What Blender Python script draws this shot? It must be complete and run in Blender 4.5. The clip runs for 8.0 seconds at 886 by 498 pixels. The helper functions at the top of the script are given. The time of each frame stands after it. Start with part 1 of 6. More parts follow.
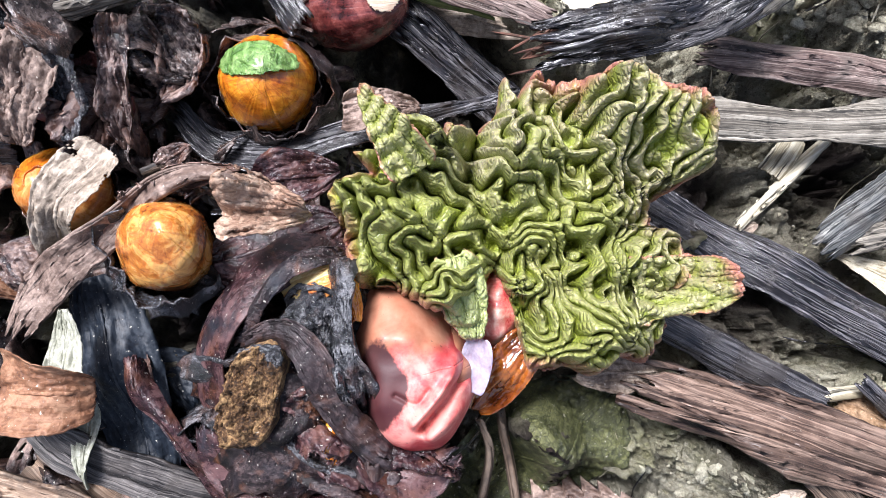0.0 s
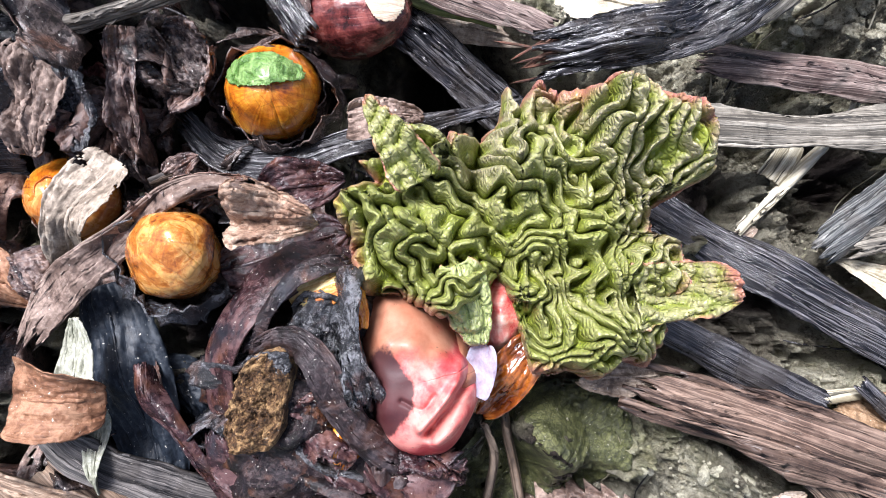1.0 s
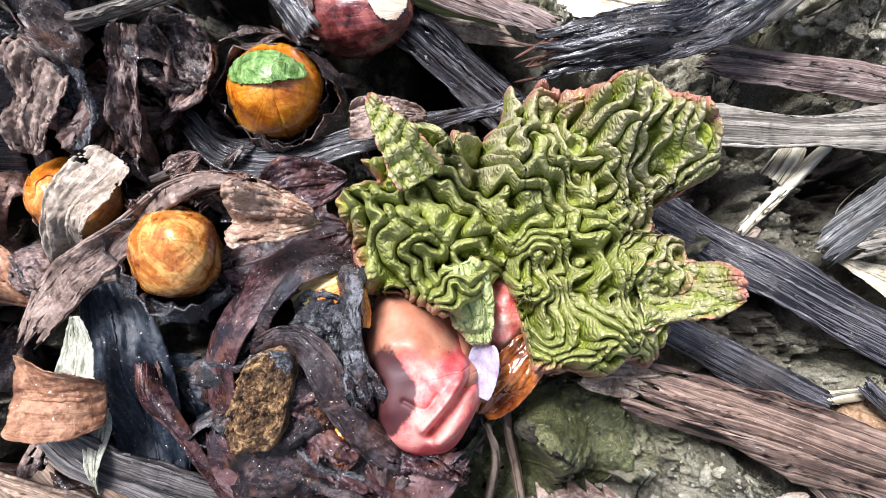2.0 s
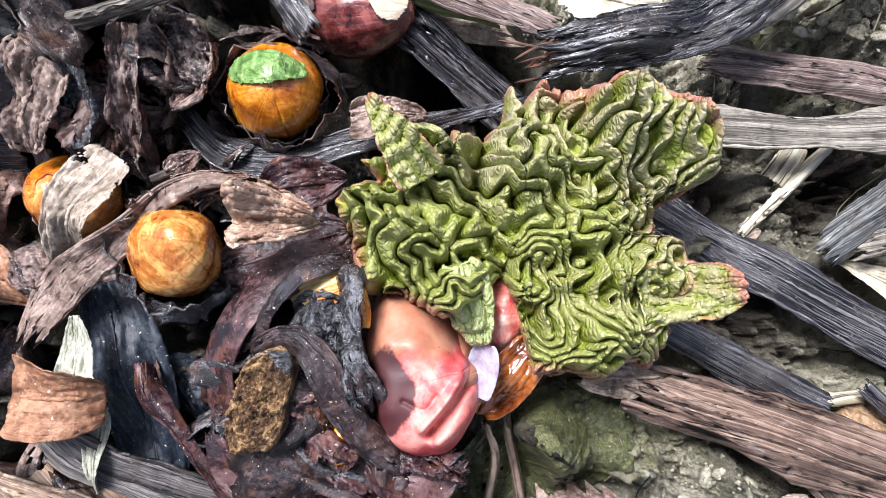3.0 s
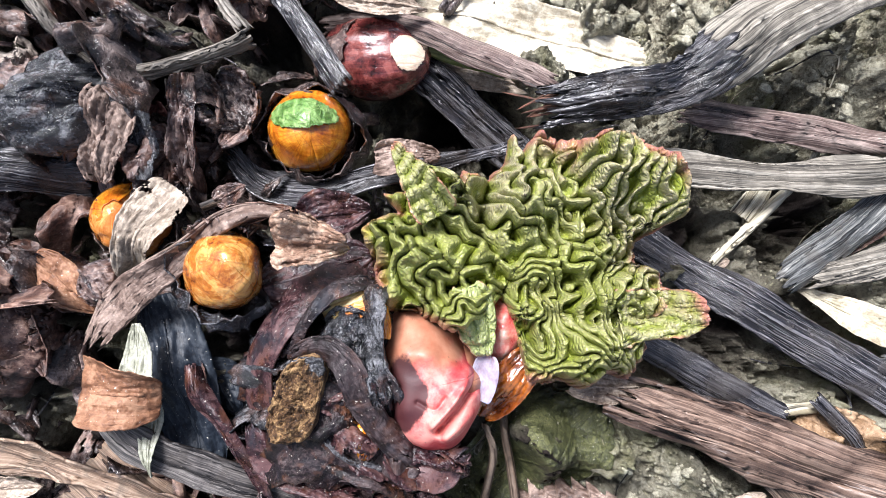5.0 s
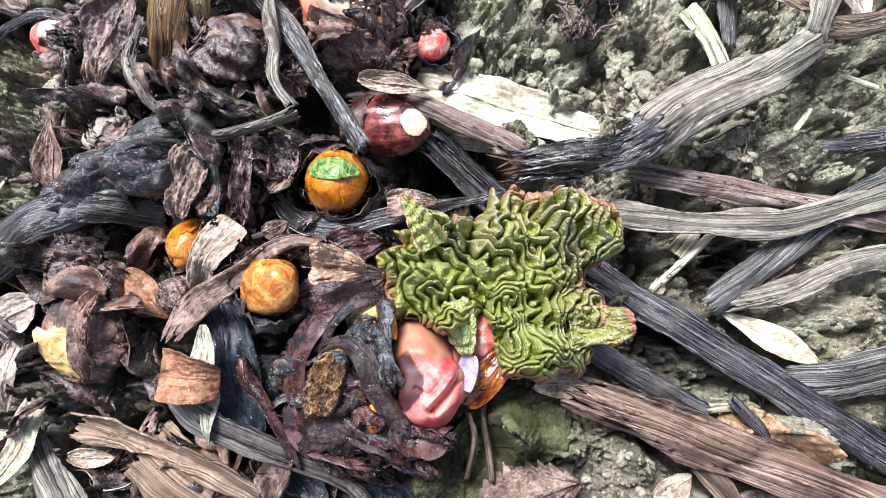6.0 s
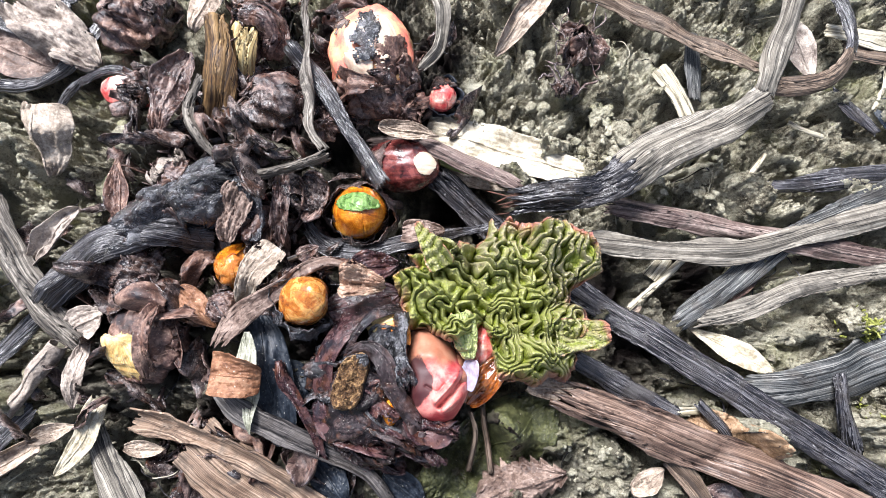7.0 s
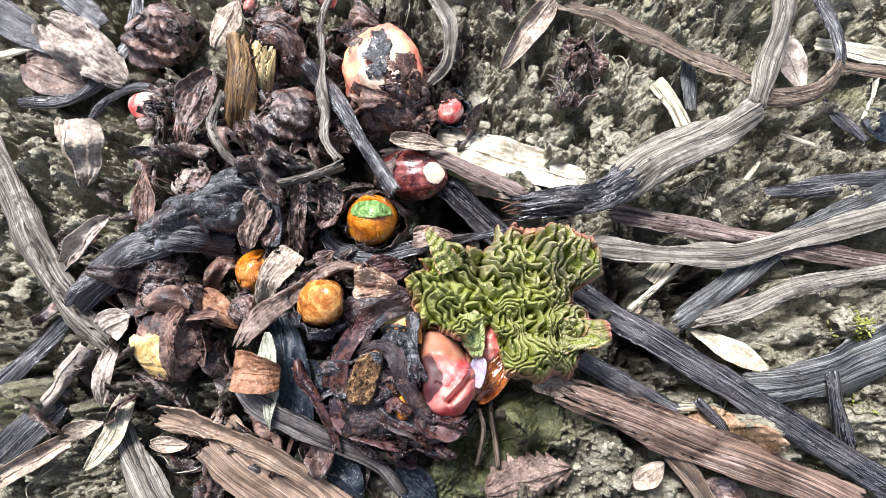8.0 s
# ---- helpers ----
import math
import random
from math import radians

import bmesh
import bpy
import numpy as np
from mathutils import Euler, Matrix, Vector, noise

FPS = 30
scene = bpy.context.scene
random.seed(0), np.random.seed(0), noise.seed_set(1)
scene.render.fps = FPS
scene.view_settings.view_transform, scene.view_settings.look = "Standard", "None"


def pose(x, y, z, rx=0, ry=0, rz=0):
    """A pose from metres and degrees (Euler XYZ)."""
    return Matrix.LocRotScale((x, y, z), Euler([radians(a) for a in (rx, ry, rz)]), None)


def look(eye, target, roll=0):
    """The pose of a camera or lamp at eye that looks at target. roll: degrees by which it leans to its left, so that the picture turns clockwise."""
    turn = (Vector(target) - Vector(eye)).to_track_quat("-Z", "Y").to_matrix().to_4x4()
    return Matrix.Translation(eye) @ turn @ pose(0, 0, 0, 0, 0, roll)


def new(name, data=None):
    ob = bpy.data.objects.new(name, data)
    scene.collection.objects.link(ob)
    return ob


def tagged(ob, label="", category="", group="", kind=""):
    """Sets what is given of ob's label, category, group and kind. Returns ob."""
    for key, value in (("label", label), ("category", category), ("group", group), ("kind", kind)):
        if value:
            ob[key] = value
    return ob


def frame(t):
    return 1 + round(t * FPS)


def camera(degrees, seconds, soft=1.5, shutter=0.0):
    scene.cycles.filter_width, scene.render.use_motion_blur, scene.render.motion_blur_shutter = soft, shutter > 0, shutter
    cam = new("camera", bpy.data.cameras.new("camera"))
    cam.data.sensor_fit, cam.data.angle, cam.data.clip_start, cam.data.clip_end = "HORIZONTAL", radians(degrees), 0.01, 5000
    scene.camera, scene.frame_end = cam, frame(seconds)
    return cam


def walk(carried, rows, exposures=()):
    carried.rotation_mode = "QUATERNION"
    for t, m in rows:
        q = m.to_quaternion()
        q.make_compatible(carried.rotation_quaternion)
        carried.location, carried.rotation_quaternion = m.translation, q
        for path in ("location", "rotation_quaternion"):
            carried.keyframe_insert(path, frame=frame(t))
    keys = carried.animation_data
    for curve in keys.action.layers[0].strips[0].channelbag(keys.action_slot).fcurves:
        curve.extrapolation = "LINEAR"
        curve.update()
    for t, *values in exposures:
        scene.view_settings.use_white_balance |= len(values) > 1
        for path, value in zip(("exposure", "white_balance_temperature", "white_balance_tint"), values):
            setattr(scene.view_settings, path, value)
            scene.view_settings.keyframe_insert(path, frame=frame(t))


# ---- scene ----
cam = camera(68.4, 8.0, soft=0.3)
# seconds, place in metres, turn in degrees (0, 0, 0 looks straight down)
PATH = [
    (0, 0.00000, -0.01223, 0.24469, 2.87, -0.00, -0.00),
    (0.5, 0.00123, -0.01060, 0.24612, 2.89, 0.00, -0.25),
    (1, -0.00130, -0.01038, 0.24781, 2.93, 0.03, -0.29),
    (1.5, -0.00211, -0.01065, 0.24748, 2.95, -0.00, -0.26),
    (3, -0.00213, -0.01065, 0.24686, 2.99, -0.01, 0.03),
    (3.5, -0.00211, -0.01160, 0.24734, 3.09, 0.02, -0.01),
    (4, -0.00552, -0.00962, 0.24912, 3.02, -0.10, -0.03),
    (4.5, -0.01021, -0.00630, 0.25627, 3.04, -0.25, 0.13),
    (4.7, -0.00903, -0.00599, 0.26586, 3.34, -0.42, 0.57),
    (5.8, -0.00627, -0.01825, 0.33373, 6.32, -0.61, 2.19),
    (6, -0.00556, -0.02023, 0.35291, 7.43, -0.65, 2.32),
    (6.5, -0.00243, -0.02871, 0.38062, 8.46, -0.70, 2.29),
    (7, -0.00815, -0.03581, 0.40806, 10.56, -0.54, 2.78),
    (7.5, -0.00639, -0.04105, 0.41882, 10.90, 0.07, 2.55),
    (8, -0.00873, -0.04425, 0.42771, 11.63, 0.15, 2.63),
]
walk(cam, [(t, pose(x, y, z, rx, ry, rz)) for t, x, y, z, rx, ry, rz in PATH], exposures=[(0.0, 1.56, 5950, 14), (8.0, 1.54, 6050, 12)])

# ---- light: a bright overcast sky, the sun a wide soft patch in it ----
SUN_UP, SUN_AZ = radians(58), radians(-35)
world = bpy.data.worlds.new("sky")
scene.world = world
world.use_nodes = True
wn, wl = world.node_tree.nodes, world.node_tree.links
sky = wn.new("ShaderNodeTexSky")
sky.sky_type, sky.sun_disc = "NISHITA", False
sky.sun_elevation, sky.sun_rotation = SUN_UP, SUN_AZ
sky.dust_density, sky.air_density = 4.0, 1.0
grey = wn.new("ShaderNodeHueSaturation")
grey.inputs["Saturation"].default_value = 0.8
wl.new(sky.outputs[0], grey.inputs["Color"])
wl.new(grey.outputs[0], wn["Background"].inputs["Color"])
wn["Background"].inputs["Strength"].default_value = 0.072
sun = new("sun", bpy.data.lights.new("sun", "SUN"))
sun.data.energy, sun.data.angle, sun.data.color = 3.7, radians(20), (1.0, 0.98, 0.96)
sun.matrix_world = look((0, 0, 3), Vector((0, 0, 3)) - Vector((math.sin(SUN_AZ) * math.cos(SUN_UP), math.cos(SUN_AZ) * math.cos(SUN_UP), math.sin(SUN_UP))))


# ---- noise tiles, periodic over 0..1 ----
def tile(seed, low, high, beta, n=512, turn=None):
    rng = np.random.default_rng(seed)
    kx, ky = np.meshgrid(np.fft.fftfreq(n) * n, np.fft.fftfreq(n) * n)
    k = np.hypot(kx, ky)
    amp = np.where((k >= low) & (k <= high), 1.0, 0.0) / np.maximum(k, 1) ** beta
    if turn is not None:
        amp = amp * np.exp(-((np.sin(np.arctan2(ky, kx) - math.radians(turn)) / 0.38) ** 2))
    a = np.real(np.fft.ifft2(np.fft.fft2(rng.standard_normal((n, n))) * amp))
    return a / a.std()


SOFT = tile(1, 2, 60, 1.9)
ROUGH = tile(2, 3, 200, 1.35)
SMOOTH = tile(6, 1.5, 5, 0.5)
BLISTER = tile(4, 40, 70, 0.0, 1024)


def labyrinth(seed, waves=24, n=768, steps=22):
    """Winding folds of one width, periodic: the pattern into which an evenly growing, hemmed-in skin buckles."""
    rng = np.random.default_rng(seed)
    kx, ky = np.meshgrid(np.fft.rfftfreq(n) * n, np.fft.fftfreq(n) * n)
    grow = 0.4 - (1 - (kx**2 + ky**2) / waves**2) ** 2
    a = rng.standard_normal((n, n)) * 0.3
    for _ in range(steps):
        a = np.fft.irfft2((np.fft.rfft2(a) - np.fft.rfft2(a**3)) / (1 - grow), s=(n, n))
    return np.clip(a / a.std() / 3.1 + 0.5, 0, 1)


WINDING = labyrinth(5)


def pick(a, x, y):
    n = a.shape[0]
    x, y = np.mod(np.asarray(x, float), 1) * n, np.mod(np.asarray(y, float), 1) * n
    i, j = x.astype(int) % n, y.astype(int) % n
    f, g = x - np.floor(x), y - np.floor(y)
    k, m = (i + 1) % n, (j + 1) % n
    return (a[j, i] * (1 - f) + a[j, k] * f) * (1 - g) + (a[m, i] * (1 - f) + a[m, k] * f) * g


def soft(x, y, seed=0.0):
    return pick(SOFT, x + seed * 0.371, y + seed * 0.713)


def smooth(x, y, seed=0.0):
    return pick(SMOOTH, x + seed * 0.371, y + seed * 0.713)


def rough(x, y, seed=0.0):
    return pick(ROUGH, x + seed * 0.371, y + seed * 0.713)


# ---- materials ----
def shader(name):
    m = bpy.data.materials.new(name)
    m.use_nodes = True
    return m, m.node_tree.nodes, m.node_tree.links, m.node_tree.nodes["Principled BSDF"]


def ramp(nodes, stops):
    r = nodes.new("ShaderNodeValToRGB")
    while len(r.color_ramp.elements) < len(stops):
        r.color_ramp.elements.new(0.5)
    for e, (at, c) in zip(r.color_ramp.elements, stops):
        e.position, e.color = at, (*c, 1)
    return r


def noise_node(nodes, links, vec, scale, detail=6, rough_=0.6, distort=0.0):
    t = nodes.new("ShaderNodeTexNoise")
    t.inputs["Scale"].default_value, t.inputs["Detail"].default_value = scale, detail
    t.inputs["Roughness"].default_value, t.inputs["Distortion"].default_value = rough_, distort
    links.new(vec, t.inputs["Vector"])
    return t.outputs["Fac"]


def math_node(nodes, links, op, a, b):
    t = nodes.new("ShaderNodeMath")
    t.operation = op
    for k, v in enumerate((a, b)):
        if isinstance(v, (int, float)):
            t.inputs[k].default_value = v
        else:
            links.new(v, t.inputs[k])
    return t.outputs[0]


def mix_node(nodes, links, fac, a, b, blend="MIX"):
    t = nodes.new("ShaderNodeMix")
    t.data_type, t.blend_type = "RGBA", blend
    for sock, v in ((t.inputs[0], fac), (t.inputs[6], a), (t.inputs[7], b)):
        if isinstance(v, (int, float)):
            sock.default_value = v
        elif isinstance(v, tuple):
            sock.default_value = (*v, 1)
        else:
            links.new(v, sock)
    return t.outputs[2]


def bump_node(nodes, links, height, depth, strength=1.0, below=None):
    t = nodes.new("ShaderNodeBump")
    t.inputs["Strength"].default_value, t.inputs["Distance"].default_value = strength, depth
    links.new(height, t.inputs["Height"])
    if below is not None:
        links.new(below, t.inputs["Normal"])
    return t.outputs[0]


def shifted(nodes, links, coord, stretch):
    """Texture coordinates, stretched, and moved by the object's own random number."""
    tc, info = nodes.new("ShaderNodeTexCoord"), nodes.new("ShaderNodeObjectInfo")
    mp = nodes.new("ShaderNodeMapping")
    mp.inputs["Scale"].default_value = stretch
    links.new(tc.outputs[coord], mp.inputs["Vector"])
    spread = nodes.new("ShaderNodeVectorMath")
    spread.operation = "MULTIPLY_ADD"
    links.new(info.outputs["Random"], spread.inputs[0])
    spread.inputs[1].default_value = (37, 53, 71)
    links.new(mp.outputs[0], spread.inputs[2])
    return spread.outputs[0], info.outputs["Random"]


def fibre(name, dark, mid, light, along=16, across=2600, gloss=0.55, relief=0.0007, grain=0.44, shine=0.35, split=0.85, stain=(0.02, 0.015, 0.012), stained=0.6, speck=0.3):
    """Dead plant fibre: streaks along the piece, blotches, grit and fine relief."""
    m, n, l, p = shader(name)
    vec, rnd = shifted(n, l, "UV", (along, across, 1))
    streak = noise_node(n, l, vec, 1.0, 4, 0.65, 0.0)
    vec2, _ = shifted(n, l, "UV", (along * 0.6, across * 0.22, 1))
    broad = noise_node(n, l, vec2, 1.0, 4, 0.55, 0.0)
    vec3, _ = shifted(n, l, "Object", (1, 1, 1))
    patch = noise_node(n, l, vec3, 70, 7, 0.65, 0.6)
    grit = noise_node(n, l, vec3, 900, 3, 0.6)
    both = math_node(n, l, "ADD", math_node(n, l, "ADD", math_node(n, l, "MULTIPLY", streak, grain), math_node(n, l, "MULTIPLY", patch, 0.7 - grain)), math_node(n, l, "MULTIPLY", broad, 0.3))
    r = ramp(n, [(0.425, dark), (0.495, mid), (0.58, light)])
    l.new(both, r.inputs[0])
    pr = ramp(n, [(0.49, (0, 0, 0)), (0.6, (1, 1, 1))])
    l.new(patch, pr.inputs[0])
    col = mix_node(n, l, math_node(n, l, "MULTIPLY", pr.outputs[0], stained), r.outputs[0], stain)
    gr = ramp(n, [(0.67, (0, 0, 0)), (0.73, (1, 1, 1))])
    l.new(grit, gr.inputs[0])
    col = mix_node(n, l, math_node(n, l, "MULTIPLY", gr.outputs[0], speck), col, (0.5, 0.46, 0.38))
    vec4, _ = shifted(n, l, "UV", (along * 1.3, across * 0.35, 1))
    crack = ramp(n, [(0.36, (1, 1, 1)), (0.41, (0, 0, 0))])
    l.new(noise_node(n, l, vec4, 1.0, 4, 0.6, 0.0), crack.inputs[0])
    col = mix_node(n, l, math_node(n, l, "MULTIPLY", crack.outputs[0], split), col, (0.006, 0.005, 0.005))
    p.inputs["Specular IOR Level"].default_value = shine
    l.new(col, p.inputs["Base Color"])
    rr = math_node(n, l, "ADD", math_node(n, l, "MULTIPLY", patch, 0.35), gloss - 0.18)
    l.new(rr, p.inputs["Roughness"])
    b = bump_node(n, l, both, relief * 1.8, 1.0)
    b = bump_node(n, l, math_node(n, l, "SUBTRACT", 1.0, crack.outputs[0]), 0.0005, 1.0, b)
    l.new(bump_node(n, l, grit, 0.0002, 0.5, b), p.inputs["Normal"])
    return m


def papery(name, dark, mid, light, gloss=0.5, relief=0.0008, scale=120, vein=0.0, shine=0.4, rust=0.0):
    """Dry or wet leaf skin: blotches, crumples and fine veins."""
    m, n, l, p = shader(name)
    vec, rnd = shifted(n, l, "Object", (1, 1, 1))
    big = noise_node(n, l, vec, scale * 0.7, 8, 0.7, 0.8)
    fine = noise_node(n, l, vec, scale * 5, 6, 0.65, 0.4)
    uvec, _ = shifted(n, l, "UV", (30, 2400, 1))
    line = noise_node(n, l, uvec, 1.0, 6, 0.6, 0.5)
    both = math_node(n, l, "ADD", math_node(n, l, "MULTIPLY", big, 0.62), math_node(n, l, "ADD", math_node(n, l, "MULTIPLY", fine, 0.3), math_node(n, l, "MULTIPLY", line, 0.08)))
    r = ramp(n, [(0.41, dark), (0.495, mid), (0.58, light)])
    l.new(both, r.inputs[0])
    col = r.outputs[0]
    if vein:
        vo = n.new("ShaderNodeTexVoronoi")
        vo.feature = "DISTANCE_TO_EDGE"
        vo.inputs["Scale"].default_value = 420
        l.new(vec, vo.inputs["Vector"])
        vr = ramp(n, [(0.0, (1, 1, 1)), (0.09, (0, 0, 0))])
        l.new(vo.outputs["Distance"], vr.inputs[0])
        col = mix_node(n, l, math_node(n, l, "MULTIPLY", vr.outputs[0], vein), col, dark)
    if rust:
        rp = ramp(n, [(0.52, (0, 0, 0)), (0.66, (1, 1, 1))])
        l.new(noise_node(n, l, vec, 95, 5, 0.65, 0.5), rp.inputs[0])
        col = mix_node(n, l, math_node(n, l, "MULTIPLY", rp.outputs[0], rust), col, (0.16, 0.06, 0.025))
        bp = ramp(n, [(0.54, (0, 0, 0)), (0.68, (1, 1, 1))])
        l.new(noise_node(n, l, vec, 60, 4, 0.6, 0.5), bp.inputs[0])
        col = mix_node(n, l, math_node(n, l, "MULTIPLY", bp.outputs[0], 0.7), col, (0.016, 0.018, 0.024))
    grit = noise_node(n, l, vec, 900, 2, 0.5)
    gr = ramp(n, [(0.7, (0, 0, 0)), (0.73, (1, 1, 1))])
    l.new(grit, gr.inputs[0])
    col = mix_node(n, l, math_node(n, l, "MULTIPLY", gr.outputs[0], 0.7), col, (0.55, 0.52, 0.45))
    l.new(col, p.inputs["Base Color"])
    p.inputs["Specular IOR Level"].default_value = shine
    l.new(math_node(n, l, "ADD", math_node(n, l, "MULTIPLY", big, 0.4), gloss - 0.2), p.inputs["Roughness"])
    b = bump_node(n, l, big, relief * 0.7, 1.0)
    b = bump_node(n, l, line, relief * 0.25, 1.0, b)
    l.new(bump_node(n, l, fine, relief * 0.7, 1.0, b), p.inputs["Normal"])
    return m


def flesh(name, stops, scale=90, gloss=0.3, streak=0.35, coat=0.3, glow=0.15, tint=(1, 0.3, 0.2), relief=0.0003, veins=None, speck=0.25, rim=None, net=210):
    """Live bud tissue: smooth, moist, a little translucent."""
    m, n, l, p = shader(name)
    vec, rnd = shifted(n, l, "Object", (1, 1, 1))
    big = noise_node(n, l, vec, scale, 4, 0.55, 0.5)
    uvec, _ = shifted(n, l, "UV", (40, 700, 1))
    line = noise_node(n, l, uvec, 1.0, 5, 0.6, 0.4)
    fine = noise_node(n, l, vec, scale * 6, 5, 0.65, 0.3)
    both = math_node(n, l, "ADD", math_node(n, l, "MULTIPLY", big, 0.75 - streak), math_node(n, l, "ADD", math_node(n, l, "MULTIPLY", line, streak), math_node(n, l, "MULTIPLY", fine, 0.25)))
    r = ramp(n, stops)
    l.new(both, r.inputs[0])
    col = r.outputs[0]
    if veins:
        vo = n.new("ShaderNodeTexVoronoi")
        vo.feature = "DISTANCE_TO_EDGE"
        vo.inputs["Scale"].default_value = net
        l.new(vec, vo.inputs["Vector"])
        vr = ramp(n, [(0.0, (1, 1, 1)), (0.05, (0, 0, 0))])
        l.new(vo.outputs["Distance"], vr.inputs[0])
        col = mix_node(n, l, math_node(n, l, "MULTIPLY", vr.outputs[0], 0.45), col, veins)
    if rim:
        at = n.new("ShaderNodeAttribute")
        at.attribute_name = "blush"
        second = ramp(n, rim)
        l.new(both, second.inputs[0])
        col = mix_node(n, l, at.outputs["Fac"], col, second.outputs[0])
        wine = n.new("ShaderNodeAttribute")
        wine.attribute_name = "wine"
        col = mix_node(n, l, wine.outputs["Fac"], col, mix_node(n, l, big, (0.008, 0.002, 0.003), (0.06, 0.011, 0.013)))
    grit = noise_node(n, l, vec, 800, 3, 0.6)
    gr = ramp(n, [(0.685, (0, 0, 0)), (0.72, (1, 1, 1))])
    l.new(grit, gr.inputs[0])
    col = mix_node(n, l, math_node(n, l, "MULTIPLY", gr.outputs[0], speck), col, (0.06, 0.03, 0.02))
    l.new(col, p.inputs["Base Color"])
    l.new(math_node(n, l, "ADD", math_node(n, l, "MULTIPLY", big, 0.3), gloss - 0.15), p.inputs["Roughness"])
    p.inputs["Coat Weight"].default_value, p.inputs["Coat Roughness"].default_value = coat, 0.15
    p.inputs["Subsurface Weight"].default_value, p.inputs["Subsurface Scale"].default_value = glow, 0.004
    p.inputs["Subsurface Radius"].default_value = tint
    b = bump_node(n, l, line, relief * streak * 3, 1.0)
    b = bump_node(n, l, fine, relief * 0.5, 1.0, b)
    l.new(bump_node(n, l, big, relief * 2, 1.0, b), p.inputs["Normal"])
    return m


def soil_material():
    m, n, l, p = shader("soil")
    tc = n.new("ShaderNodeTexCoord")
    vec = tc.outputs["Object"]
    a = noise_node(n, l, vec, 28, 8, 0.65, 0.4)
    b = noise_node(n, l, vec, 210, 8, 0.7)
    c = noise_node(n, l, vec, 1100, 4, 0.7)
    d = noise_node(n, l, vec, 620, 5, 0.7)
    both = math_node(n, l, "ADD", math_node(n, l, "MULTIPLY", a, 0.36), math_node(n, l, "ADD", math_node(n, l, "MULTIPLY", b, 0.36), math_node(n, l, "MULTIPLY", d, 0.28)))
    clay = ramp(n, [(0.37, (0.03, 0.025, 0.018)), (0.435, (0.19, 0.165, 0.115)), (0.49, (0.44, 0.405, 0.295)), (0.57, (0.7, 0.66, 0.51))])
    l.new(both, clay.inputs[0])
    algae = ramp(n, [(0.54, (0, 0, 0)), (0.68, (1, 1, 1))])
    l.new(noise_node(n, l, vec, 17, 5, 0.6), algae.inputs[0])
    col = mix_node(n, l, math_node(n, l, "MULTIPLY", algae.outputs[0], 0.55), clay.outputs[0], (0.32, 0.325, 0.13))
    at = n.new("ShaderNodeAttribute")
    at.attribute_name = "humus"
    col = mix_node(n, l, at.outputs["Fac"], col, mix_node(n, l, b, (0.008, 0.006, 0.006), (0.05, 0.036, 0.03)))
    gr = ramp(n, [(0.66, (0, 0, 0)), (0.72, (1, 1, 1))])
    l.new(c, gr.inputs[0])
    col = mix_node(n, l, math_node(n, l, "MULTIPLY", gr.outputs[0], 0.4), col, (0.5, 0.47, 0.36))
    p.inputs["Specular IOR Level"].default_value = 0.2
    l.new(col, p.inputs["Base Color"])
    l.new(math_node(n, l, "ADD", math_node(n, l, "MULTIPLY", b, 0.4), 0.5), p.inputs["Roughness"])
    vo = n.new("ShaderNodeTexVoronoi")
    vo.inputs["Scale"].default_value = 420
    l.new(vec, vo.inputs["Vector"])
    bb = bump_node(n, l, math_node(n, l, "SUBTRACT", 1.0, vo.outputs["Distance"]), 0.0022, 0.9, bump_node(n, l, b, 0.006, 1.0))
    bb = bump_node(n, l, noise_node(n, l, vec, 560, 6, 0.7), 0.0028, 1.0, bb)
    l.new(bump_node(n, l, c, 0.0012, 1.0, bb), p.inputs["Normal"])
    return m


